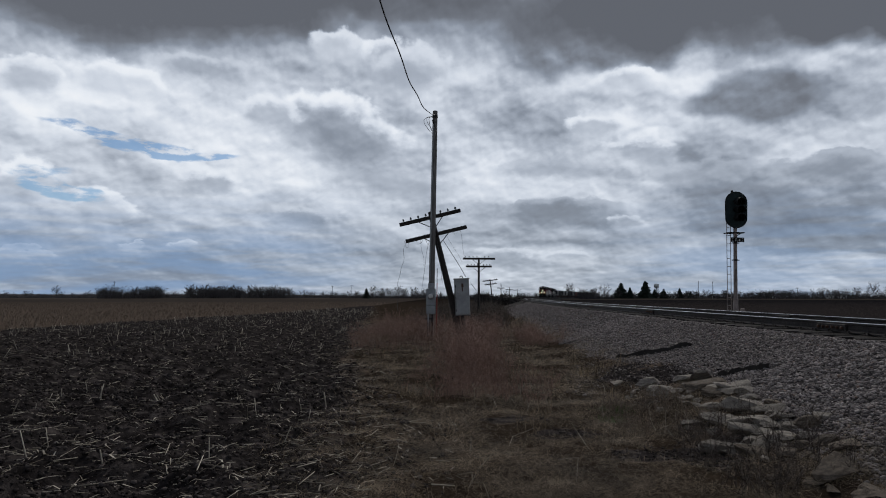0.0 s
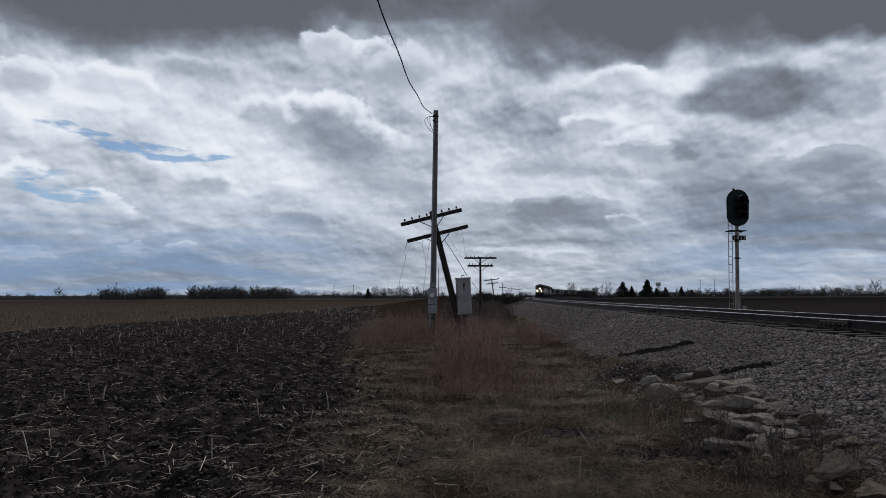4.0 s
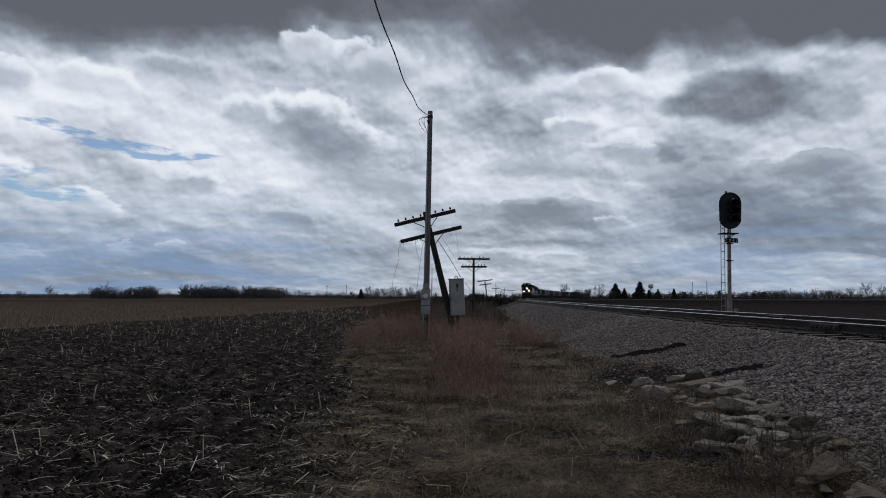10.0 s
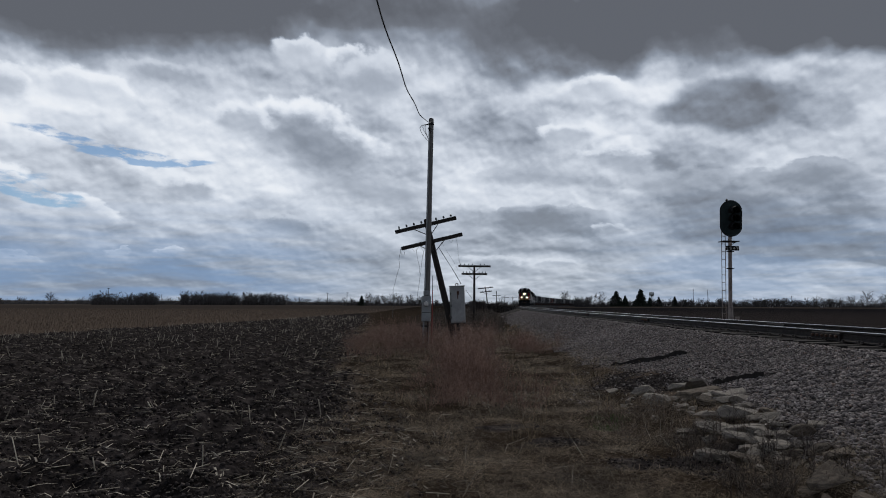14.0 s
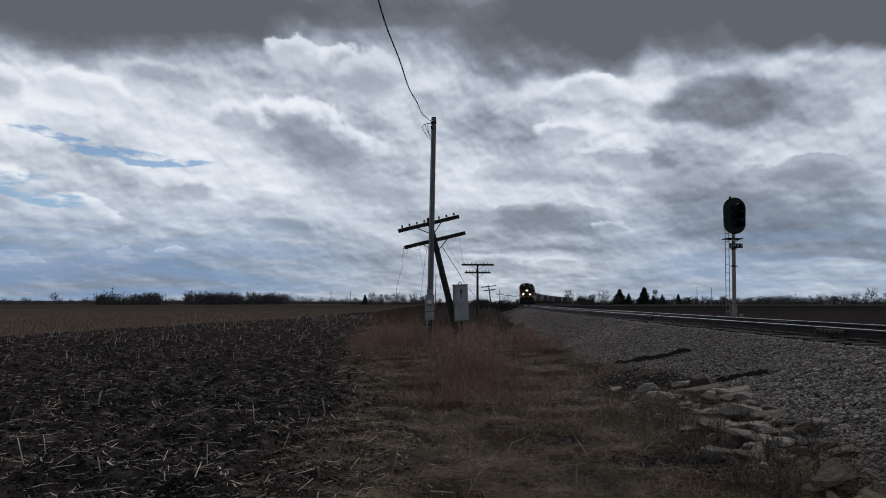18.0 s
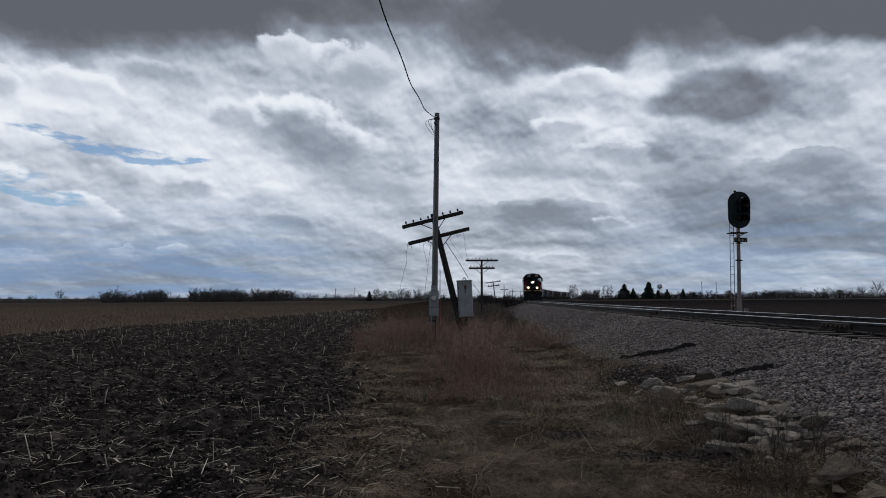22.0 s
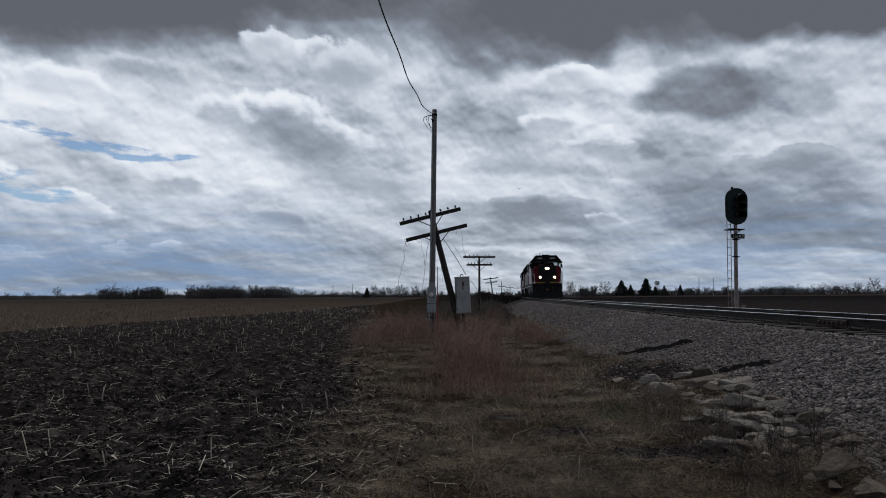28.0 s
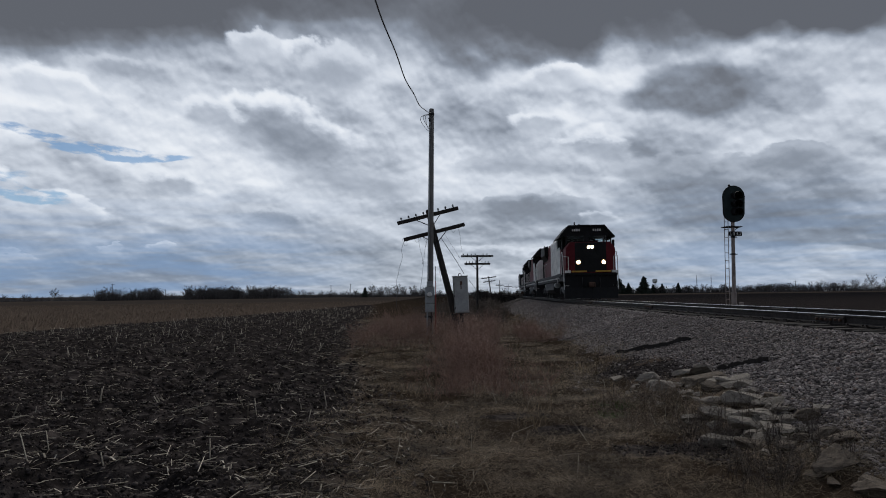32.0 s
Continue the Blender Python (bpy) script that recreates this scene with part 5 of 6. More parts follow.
def hopper(mat, label):
    """Open hopper; its origin lies on the rails under the front coupler."""
    t = thing("hopper_car", pose(0, 0, 0), label, "freight car", "freight cars")
    out = [(-0.9, 1.2), (0.9, 1.2), (1.5, 1.7), (1.55, 3.35), (-1.55, 3.35), (-1.5, 1.7)]
    part("body", Geo().prism(out, -13.0, -3.3), mat, t)
    for y1, y2 in ((-13.0, -15.2), (-3.3, -1.1)):
        part("end_slope", Geo().put([(-1.5, y1, 1.6), (1.5, y1, 1.6), (1.5, y1, 3.34), (-1.5, y1, 3.34), (1.5, y2, 3.34), (-1.5, y2, 3.34), (1.5, y2, 3.1), (-1.5, y2, 3.1)],
                                    [(0, 3, 2, 1), (3, 5, 4, 2), (0, 1, 6, 7), (5, 7, 6, 4), (1, 2, 4, 6), (0, 7, 5, 3)]), M["steel"], t)
    load = Geo()
    for k in range(9):
        load.lathe([(1.25, 3.2), (0.9, 3.45 + 0.12 * (k % 3)), (0.2, 3.6 + 0.15 * (k % 2))], 9, at=pose(0.15 * (k % 2) - 0.07, -3.9 - k * 1.05, 0))
    part("load", load, M["roof"], t, "dark heaped load")
    part("top_chord", Geo().box(1.50, 1.62, -15.2, -1.1, 3.34, 3.40, 0.01), M["steel"], t)
    part("centre_sill", Geo().box(-0.3, 0.3, -16.1, -0.2, 0.85, 1.15, 0.02), M["steel"], t)
    for y1 in (-14.9, -1.4):
        part("end_platform", Geo().box(-1.45, 1.45, y1 - 0.6, y1 + 0.6, 1.1, 1.3, 0.02), mat, t)
    for s in (-1, 1):
        for k in range(9):
            y1 = -3.4 - k * 1.18
            part("rib", Geo().box(s * 1.56 - 0.05, s * 1.56 + 0.05, y1 - 0.06, y1 + 0.06, 1.65, 3.3, 0.01), mat, t)
        for y1 in (-15.4, -0.9):
            part("ladder", Geo().box(s * 1.45 - 0.02, s * 1.45 + 0.02, y1 - 0.22, y1 + 0.22, 1.1, 3.3, 0.01), M["steel"], t)
    for k in range(3):
        y1 = -4.6 - k * 3.6
        part("outlet", Geo().prism([(-0.3, 0.45), (0.3, 0.45), (0.9, 1.3), (-0.9, 1.3)], y1 - 0.7, y1 + 0.7), M["steel"], t)
    truck(t, -2.6, (-0.85, 0.85), M["rust"])
    truck(t, -13.7, (-0.85, 0.85), M["rust"])
    return t


SCHEMES = (("red", "dirty_white", "red", "red, white and black six-axle diesel locomotive with lit headlights", True),
           ("red", "red", "dirty_white", "red and white trailing diesel locomotive with a pale front", False),
           ("black", "black", "black", "dark trailing diesel locomotive", False))
train = []                                     # thing, metres behind the front, length
lead_wheels = []
for k, s in enumerate(SCHEMES):
    unit, wheels = locomotive(s)
    train.append((unit, k * 21.0, 20.0))
    if k == 0:
        lead_wheels = wheels
cars = [hopper(M["grain_car"], "grey open hopper freight car"), hopper(M["dark_car"], "black open hopper freight car"), hopper(M["tan_car"], "dull oxide-red open hopper freight car")]
order = (0, 1, 0, 0, 1, 0, 2, 0, 1, 1, 0, 1, 0, 0)
first = {}
for k, c in enumerate(order):
    ob = cars[c] if c not in first else copy_thing(cars[c], pose(0, 0, 0))
    first[c] = True
    train.append((ob, 63.5 + k * 16.4, 16.2))

SPEED = 7.5                                    # metres a second
FRONT_END = 39.4                               # distance ahead of the camera at the clip's end


def along(y0, back):
    """The y of the point that lies that far behind y0, along the line."""
    y = y0
    steps = max(1, int(back / 4))
    for _ in range(steps):
        y += back / steps / math.sqrt(1 + track_slope(y) ** 2)
    return y


def motions():
    n = 16
    for ob, back, length in train:
        rows = []
        for k in range(n + 1):
            t = 32.0 * k / n
            y0 = along(FRONT_END, SPEED * (32.0 - t) + back)
            y1 = along(y0, length)
            ya, yb = y0 * 0.8 + y1 * 0.2, y0 * 0.2 + y1 * 0.8
            turn = math.degrees(math.atan2(-(track_x(ya) - track_x(yb)), ya - yb))
            rows.append((t, pose(track_x(y0), y0, RAIL_Z, 0, 0, turn)))
        walk(ob, rows)
    for w in lead_wheels:
        x, y, z = w.location
        walk(w, [(k * 0.1, pose(x, y, z) @ pose(0, 0, 0, math.degrees(-SPEED * k * 0.1 / WHEEL_R) % 360)) for k in range(321)])
    walk(clouds, [(0, pose(0, 0, 0)), (32, pose(CLOUD_DRIFT, 0, 0))])
    walk(service_wire, [(t, pose(-0.31, 25.4, 8.4, 0, 0, a) @ pose(0.31, -25.4, -8.4)) for t, a in WIRE_SWAY])
    for ob, rows in flights:
        walk(ob, rows)


CLOUD_DRIFT = -66.0
flights = []


# ---- strands: blades, stalks, twigs ----
def blades(x, y, z, length, rise, width, rng, droop=0.25):
    """Bent strips of three levels. rise: share of the length that goes up."""
    n = len(x)
    a = rng.uniform(0, 2 * math.pi, n)
    dx, dy = np.cos(a), np.sin(a)
    up = length * rise
    out = length * np.sqrt(np.maximum(0.0, 1 - rise ** 2))
    px, py = -dy * width / 2, dx * width / 2
    bow = out * rng.normal(0, 0.22, n)
    rows = []
    for u, h, w in ((0.0, 0.0, 1.0), (0.5, 0.62, 0.8), (1.0, 1.0 - 0.0, 0.0)):
        hh = up * h - droop * length * max(0, u - 0.5) * 2 * (1 - rise)
        sway = bow * (1.0 if u == 0.5 else 0.0)
        cx, cy, cz = x + dx * out * u - dy * sway, y + dy * out * u + dx * sway, z + hh
        if w:
            rows += [np.stack([cx - px * w, cy - py * w, cz], -1), np.stack([cx + px * w, cy + py * w, cz], -1)]
        else:
            rows.append(np.stack([cx, cy, cz], -1))
    v = np.stack(rows, 1)
    base = (np.arange(n) * 5)[:, None]
    quads = base + np.array([[0, 1, 3, 2]])
    tris = base + np.array([[2, 3, 4]])
    return v.reshape(-1, 3), [quads, tris]


def sticks(p0, p1, r0, r1, sides=4):
    """Straight tapered sticks between arrays of points."""
    d = p1 - p0
    d = d / np.maximum(np.linalg.norm(d, axis=1, keepdims=True), 1e-6)
    ref = np.where(np.abs(d[:, 2:3]) > 0.9, [[1.0, 0, 0]], [[0, 0, 1.0]])
    a = np.cross(d, ref)
    a /= np.linalg.norm(a, axis=1, keepdims=True)
    b = np.cross(d, a)
    ring = []
    for p, r in ((p0, r0), (p1, r1)):
        for k in range(sides):
            t = 2 * math.pi * k / sides
            ring.append(p + (a * math.cos(t) + b * math.sin(t)) * r[:, None])
    v = np.stack(ring, 1)
    base = (np.arange(len(p0)) * 2 * sides)[:, None]
    quads = np.concatenate([base + np.array([[k, (k + 1) % sides, sides + (k + 1) % sides, sides + k]]) for k in range(sides)])
    caps = base + np.array([list(range(sides, 2 * sides))])
    return v.reshape(-1, 3), [quads, caps]


def clumped(n, per, x0, x1, y0, y1, spread, rng, power=1.6):
    k = max(1, n // per)
    cy = y0 + (y1 - y0) * rng.random(k) ** power
    cx = rng.uniform(x0, x1, k)
    x = np.repeat(cx, per) + rng.normal(0, spread, k * per)
    y = np.repeat(cy, per) + rng.normal(0, spread, k * per)
    return x, y


rng = np.random.RandomState(7)

# flattened dead grass on the strip beside the bank
k, per = 11000, 20
cy = 4.2 + 38 * rng.random(k) ** 1.9
left = field_edge(cy) - 0.9
cx = left + (track_x(cy) - 3.3 - left) * rng.random(k)
x = np.repeat(cx, per) + rng.normal(0, 0.11, k * per)
y = np.repeat(cy, per) + rng.normal(0, 0.11, k * per)
keep = grass_zone(x, y) * (1 - bare_zone(x, y)) > 0.12 + 0.62 * rng.random(len(x))
x, y = x[keep], y[keep]
patch = fbm(x * 0.9, y * 0.9, 3, 77)
keep = patch > 0.24 + 0.25 * rng.random(len(x))
x, y = x[keep], y[keep]
n = len(x)
v, f = blades(x, y, ground_z(x, y) + rng.uniform(0, 0.045, n), rng.uniform(0.05, 0.24, n), 0.40 * rng.random(n) ** 2, 0.0020 + 0.00045 * np.maximum(y - 4, 0) * 0.6, rng)
mesh_from("dead_grass", v, f, M["dead_grass"], "flattened tan dead grass on the verge", "grass")
# a few thin pale stems that stand out of it
n = 90
y = rng.uniform(5.2, 14, n)
x = rng.uniform(-0.6, 3.0, n) + 0.02 * y
p0 = np.stack([x, y, ground_z(x, y)], -1)
p1 = p0 + np.stack([rng.normal(0, 0.05, n), rng.normal(0, 0.05, n), rng.uniform(0.07, 0.18, n)], -1)
p2 = p1 + np.stack([rng.normal(0, 0.07, n), rng.normal(0, 0.07, n), rng.uniform(-0.04, 0.12, n)], -1)
r = rng.uniform(0.0012, 0.0022, n)
v, f = sticks(np.concatenate([p0, p1]), np.concatenate([p1, p2]), np.concatenate([r, r]), np.concatenate([r, r * 0.6]), 3)
mesh_from("dry_stems", v, f, M["corn"], "thin pale dry stems standing in the grass", "grass")

# upright tufts
x, y = clumped(9000, 30, -4, 7, 7.0, 45, 0.10, rng, 1.2)
keep = grass_zone(x, y) > 0.6
x, y = x[keep], y[keep]
n = len(x)
v, f = blades(x, y, ground_z(x, y), rng.uniform(0.12, 0.34, n), rng.uniform(0.35, 0.95, n), 0.0025 + 0.0003 * y, rng)
mesh_from("grass_tufts", v, f, M["dead_grass"], "upright tufts of dry tan grass", "grass")

# a little fresh green
x, y = clumped(300, 50, 1.9, 2.4, 8.0, 9.0, 0.06, rng, 1.0)
n = len(x)
v, f = blades(x, y, ground_z(x, y), rng.uniform(0.06, 0.16, n), rng.uniform(0.4, 0.9, n), np.full(n, 0.005), rng)
mesh_from("green_shoots", v, f, M["green"], "a few fresh green grass shoots", "grass")


def twiggy(name, cx, cy, height, per, mat, label, rng, spread=0.16, thick=0.0026):
    """Bushy dry weeds: stems that fork into many fine twigs."""
    k = len(cx)
    bx, by = np.repeat(cx, per), np.repeat(cy, per)
    h = np.repeat(height, per) * rng.uniform(0.55, 1.1, k * per)
    a, tilt = rng.uniform(0, 2 * math.pi, k * per), np.abs(rng.normal(0, 0.55, k * per))
    p0 = np.stack([bx + rng.normal(0, spread * 0.3, k * per), by + rng.normal(0, spread * 0.3, k * per), np.zeros(k * per)], -1)
    p0[:, 2] = ground_z(p0[:, 0], p0[:, 1]) - 0.02
    way = np.stack([np.cos(a) * np.sin(tilt), np.sin(a) * np.sin(tilt), np.cos(tilt)], -1)
    p1 = p0 + way * h[:, None]
    ps, pe, r0, r1 = [p0], [p1], [np.full(k * per, thick)], [np.full(k * per, thick * 0.5)]
    for _ in range(8):
        u = rng.uniform(0.3, 0.95, k * per)
        s = p0 + (p1 - p0) * u[:, None]
        side = way + rng.normal(0, 0.8, (k * per, 3))
        side[:, 2] = np.abs(side[:, 2]) * 0.8
        side /= np.linalg.norm(side, axis=1, keepdims=True)
        ps.append(s)
        pe.append(s + side * (h * rng.uniform(0.15, 0.4, k * per))[:, None])
        r0.append(np.full(k * per, thick * 0.6))
        r1.append(np.full(k * per, thick * 0.35))
    v, f = sticks(np.concatenate(ps), np.concatenate(pe), np.concatenate(r0), np.concatenate(r1), 3)
    return mesh_from(name, v, f, mat, label, "brush")


# red-brown weeds round the poles and in front of them
n = 380
cx, cy = rng.uniform(-2.9, 2.4, n), rng.uniform(18.5, 31, n)
keep = (fbm(cx * 0.8, cy * 0.8, 2, 5) > 0.36) & (cx > -0.9 - 0.085 * cy) & (cx < 0.083 * cy)
twiggy("red_brush", cx[keep], cy[keep], rng.uniform(0.4, 1.0, keep.sum()), 9, M["brush_red"], "fine red-brown dry weeds round the poles", rng, 0.3)
n = 130
cx, cy = rng.normal(0.55, 0.42, n), rng.uniform(12.2, 19, n)
twiggy("red_brush", cx, cy, rng.uniform(0.4, 0.9, n) * np.clip(1.3 - np.abs(cx - 0.55), 0.3, 1), 10, M["brush_red"], "fine red-brown dry weeds on the verge", rng, 0.3)
n = 60
cx, cy = rng.normal(0.5, 0.5, n), rng.uniform(9.5, 12.5, n)
twiggy("red_brush", cx, cy, rng.uniform(0.15, 0.4, n), 10, M["brush_red"], "low red-brown dry weeds on the verge", rng, 0.3)
# darker brush along the foot of the bank, and further off
n = 60
cx, cy = rng.normal(2.9, 0.3, n), rng.uniform(20, 25, n)
twiggy("dark_brush", cx, cy, rng.uniform(0.3, 0.75, n), 10, M["brush_red"], "dry brown weeds at the foot of the bank", rng, 0.25)
n = 520
cy = rng.uniform(31, 120, n)
cx = track_x(cy) - rng.uniform(4.8, 10.5, n)
twiggy("dark_brush", cx, cy, rng.uniform(0.4, 1.25, n), 6, M["brush_dark"], "dark leafless brush along the old pole line", rng, 0.5, 0.008)
n = 300
cy = rng.uniform(120, 330, n)
cx = track_x(cy) - rng.uniform(4.6, 11, n)
twiggy("dark_brush", cx, cy, rng.uniform(0.6, 1.7, n), 6, M["brush_dark"], "dark leafless brush along the railway", rng, 0.6, 0.014)
# grey twigs among the rubble
n = 46
cx, cy = rng.uniform(2.2, 3.3, n), rng.uniform(4.8, 7.6, n)
twiggy("dry_twigs", cx, cy, rng.uniform(0.12, 0.45, n), 7, M["brush_dark"], "tangle of dry grey twigs among the rubble", rng, 0.2, 0.0028)
n = 26
cx, cy = rng.uniform(2.0, 2.9, n), rng.uniform(7.4, 9.6, n)
twiggy("dry_twigs", cx, cy, rng.uniform(0.15, 0.4, n), 9, M["stubble"], "dry tan weeds beside the rubble", rng, 0.25, 0.0025)

# corn trash on the tilled soil: lying stalks, then standing stubs
n = 30000
y = 3 + 75 * rng.random(n) ** 1.5
x = rng.uniform(-1, 1, n) * (2 + y * 0.75)
keep = tilled_zone(x, y) > 0.12 + 0.6 * rng.random(n)
x, y = x[keep], y[keep]
n = len(x)
length = rng.uniform(0.05, 0.22, n) * rng.choice([0.6, 1.0, 1.6], n, p=[0.5, 0.38, 0.12])
a = rng.uniform(0, math.pi, n)
lift = rng.normal(0.0, 0.13, n)
c = np.stack([x, y, ground_z(x, y) + 0.012 + np.abs(lift) * length * 0.4], -1)
d = np.stack([np.cos(a) * np.cos(lift), np.sin(a) * np.cos(lift), np.sin(lift)], -1) * length[:, None] / 2
r = rng.uniform(0.0013, 0.0042, n) * (1 + y * 0.03)
v, f = sticks(c - d, c + d, r, r * rng.uniform(0.6, 1, n))
mesh_from("corn_trash", v, f, M["corn"], "pale broken corn stalks lying on the tilled soil", "crop residue")
n = 5200
y = 5.0 + 80 * rng.random(n) ** 1.4
row = rng.randint(-60, 2, n)
x = row * 0.76 - 0.09 * y - 0.9 + rng.normal(0, 0.10, n)
keep = (tilled_zone(x, y) > 0.62) & (np.abs(x) < 2 + y * 0.75) & (fbm(x * 0.4, y * 0.4, 2, 61) > 0.47)
x, y = x[keep], y[keep]
n = len(x)
p0 = np.stack([x, y, ground_z(x, y) - 0.02], -1)
lean = rng.normal(0, 0.30, (n, 2))
h = rng.uniform(0.08, 0.30, n)
p1 = p0 + np.stack([lean[:, 0], lean[:, 1], np.ones(n)], -1) * h[:, None]
r = rng.uniform(0.0045, 0.0085, n) * (1 + y * 0.018)
v, f = sticks(p0, p1, r, r * 0.85)
mesh_from("corn_stubs", v, f, M["corn"], "standing broken corn stubs in rows", "crop residue")
# shredded leaves
n = 9000
y = 3 + 45 * rng.random(n) ** 1.7
x = rng.uniform(-1, 1, n) * (2 + y * 0.75)
keep = tilled_zone(x, y) > 0.35
x, y = x[keep], y[keep]
n = len(x)
v, f = blades(x, y, ground_z(x, y) + 0.01, rng.uniform(0.06, 0.25, n), rng.uniform(0.0, 0.3, n), rng.uniform(0.006, 0.02, n), rng)
mesh_from("corn_leaves", v, f, M["corn"], "shredded pale corn leaves on the soil", "crop residue")
# the field that is still in stubble
n = 26000
y = 22 + 150 * rng.random(n) ** 1.5
x = -rng.random(n) * (6 + y * 0.75)
row = np.round((x + 0.09 * y) / 0.76)
x = row * 0.76 - 0.09 * y + rng.normal(0, 0.08, n)
keep = (tilled_zone(x, y) < 0.45) & (grass_zone(x, y) < 0.3)
x, y = x[keep], y[keep]
n = len(x)
p0 = np.stack([x, y, ground_z(x, y) - 0.02], -1)
lean = rng.normal(0, 0.25, (n, 2))
p1 = p0 + np.stack([lean[:, 0], lean[:, 1], np.ones(n)], -1) * rng.uniform(0.06, 0.27, n)[:, None]
r = 0.008 + 0.00012 * y
v, f = sticks(p0, p1, r, r * 0.8, 3)
mesh_from("field_stubble", v, f, M["stubble"], "standing tan corn stubble over the open field", "crop residue")


# ---- broken concrete at the foot of the bank ----
def chunk_mesh(seed, mat):
    rng = random.Random(seed)
    bm = bmesh.new()
    bmesh.ops.create_icosphere(bm, subdivisions=3, radius=1.0)
    planes = []
    for k in range(11):
        nrm = Vector((rng.gauss(0, 1), rng.gauss(0, 1), rng.gauss(0, 0.8))).normalized()
        planes.append((nrm, rng.uniform(0.42, 0.80)))
    planes += [(Vector((0, 0, 1)), rng.uniform(0.5, 0.7)), (Vector((0, 0, -1)), 0.6)]
    for v in bm.verts:
        for nrm, d in planes:
            over = v.co.dot(nrm) - d
            if over > 0:
                v.co -= nrm * over
        v.co += v.co.normalized() * (noise.noise(v.co * 3.0 + Vector((seed, 0, 0))) * 0.07 + noise.noise(v.co * 9.0) * 0.03)
    me = bpy.data.meshes.new("chunk")
    bm.to_mesh(me)
    bm.free()
    me.materials.append(mat)
    return me


HEAP_FAR = [(3.17, 10.68, 0.17), (3.05, 9.76, 0.25), (3.79, 9.98, 0.20), (3.47, 9.31, 0.23), (3.59, 8.61, 0.13), (3.79, 8.81, 0.17),
            (3.42, 8.22, 0.11), (3.20, 8.15, 0.16), (3.38, 7.71, 0.22), (3.03, 7.49, 0.17), (3.20, 7.21, 0.16), (2.89, 11.45, 0.10), (3.00, 7.88, 0.12)]
HEAP_NEAR = [(3.01, 6.83, 0.15), (3.26, 6.86, 0.12), (3.36, 6.69, 0.13), (3.48, 6.61, 0.15), (3.31, 6.34, 0.13), (3.14, 6.41, 0.14), (2.66, 6.57, 0.13),
             (2.76, 6.24, 0.13), (2.96, 5.95, 0.12), (3.00, 5.31, 0.16), (2.91, 4.70, 0.15), (3.30, 5.96, 0.12), (2.97, 6.44, 0.13)]
rub = random.Random(21)
shapes = [chunk_mesh(k, M["concrete"]) for k in range(9)]
stained = [chunk_mesh(k, M["earthy"]) for k in range(9)]
more = [(rub.uniform(2.6, 3.5), rub.uniform(5.0, 10.5), rub.uniform(0.04, 0.09)) for _ in range(46)]
more += [(rub.uniform(3.0, 3.9), rub.uniform(8.5, 10.5), rub.uniform(0.09, 0.16)) for _ in range(12)]
more += [(rub.uniform(2.7, 3.75), rub.uniform(5.7, 8.2), rub.uniform(0.07, 0.13)) for _ in range(26)]
for k, (x, y, size) in enumerate(HEAP_FAR + HEAP_NEAR + more):
    size *= 1.15 if size > 0.095 else 1.0
    dirty = y < 5.9 or (y < 7.5 and k % 4 == 0) or k % 9 == 3
    ob = new("concrete_chunk", (stained if dirty else shapes)[k % 9])
    flat = rub.uniform(0.27, 0.46)
    z = float(ground_z(x, y))
    ob.matrix_basis = pose(x, y, z + size * flat * 0.55, rub.uniform(-14, 14), rub.uniform(-14, 14), rub.uniform(0, 360)) @ Matrix.Diagonal((size * rub.uniform(1.1, 1.6), size * rub.uniform(0.75, 1.1), size * flat * 1.25, 1))
    tagged(ob, ("soil-stained" if dirty else "pale") + (" broken concrete chunk at the foot of the ballast" if size > 0.1 else " small broken piece of concrete"), "rubble", "rubble heap")


def old_timber(a, b, width, thick, label):
    """A rotten timber that lies half sunk in the ballast."""
    a, b = Vector(a), Vector(b)
    t = new("old_timber", None)
    rng = random.Random(int(a.x * 100))
    n, verts, faces = 14, [], []
    side = (b - a).cross(Vector((0, 0, 1))).normalized()
    for i in range(n + 1):
        c = a.lerp(b, i / n)
        w = width * (0.7 + 0.5 * rng.random()) * (0.45 if i in (0, n) else 1)
        h = thick * (0.6 + 0.7 * rng.random())
        gz = float(ground_z(c.x, c.y))
        verts += [Vector((c.x, c.y, gz)) + side * w + Vector((0, 0, -0.04)), Vector((c.x, c.y, gz)) + side * w * 0.7 + Vector((0, 0, h)),
                  Vector((c.x, c.y, gz)) - side * w * 0.6 + Vector((0, 0, h * 0.9)), Vector((c.x, c.y, gz)) - side * w + Vector((0, 0, -0.04))]
    for i in range(n):
        for k in range(4):
            p, q = i * 4 + k, i * 4 + (k + 1) % 4
            faces.append((p, q, q + 4, p + 4))
    faces += [(3, 2, 1, 0), (n * 4, n * 4 + 1, n * 4 + 2, n * 4 + 3)]
    tagged(t, label, "timber")
    part("beam", Geo().put(verts, faces), M["wood_tie"], t)
    return t


old_timber((3.55, 14.1, 0), (4.75, 13.1, 0), 0.085, 0.075, "rotten dark timber half sunk in the ballast")
old_timber((3.95, 9.9, 0), (4.5, 9.5, 0), 0.065, 0.06, "short rotten dark timber beside the rubble")


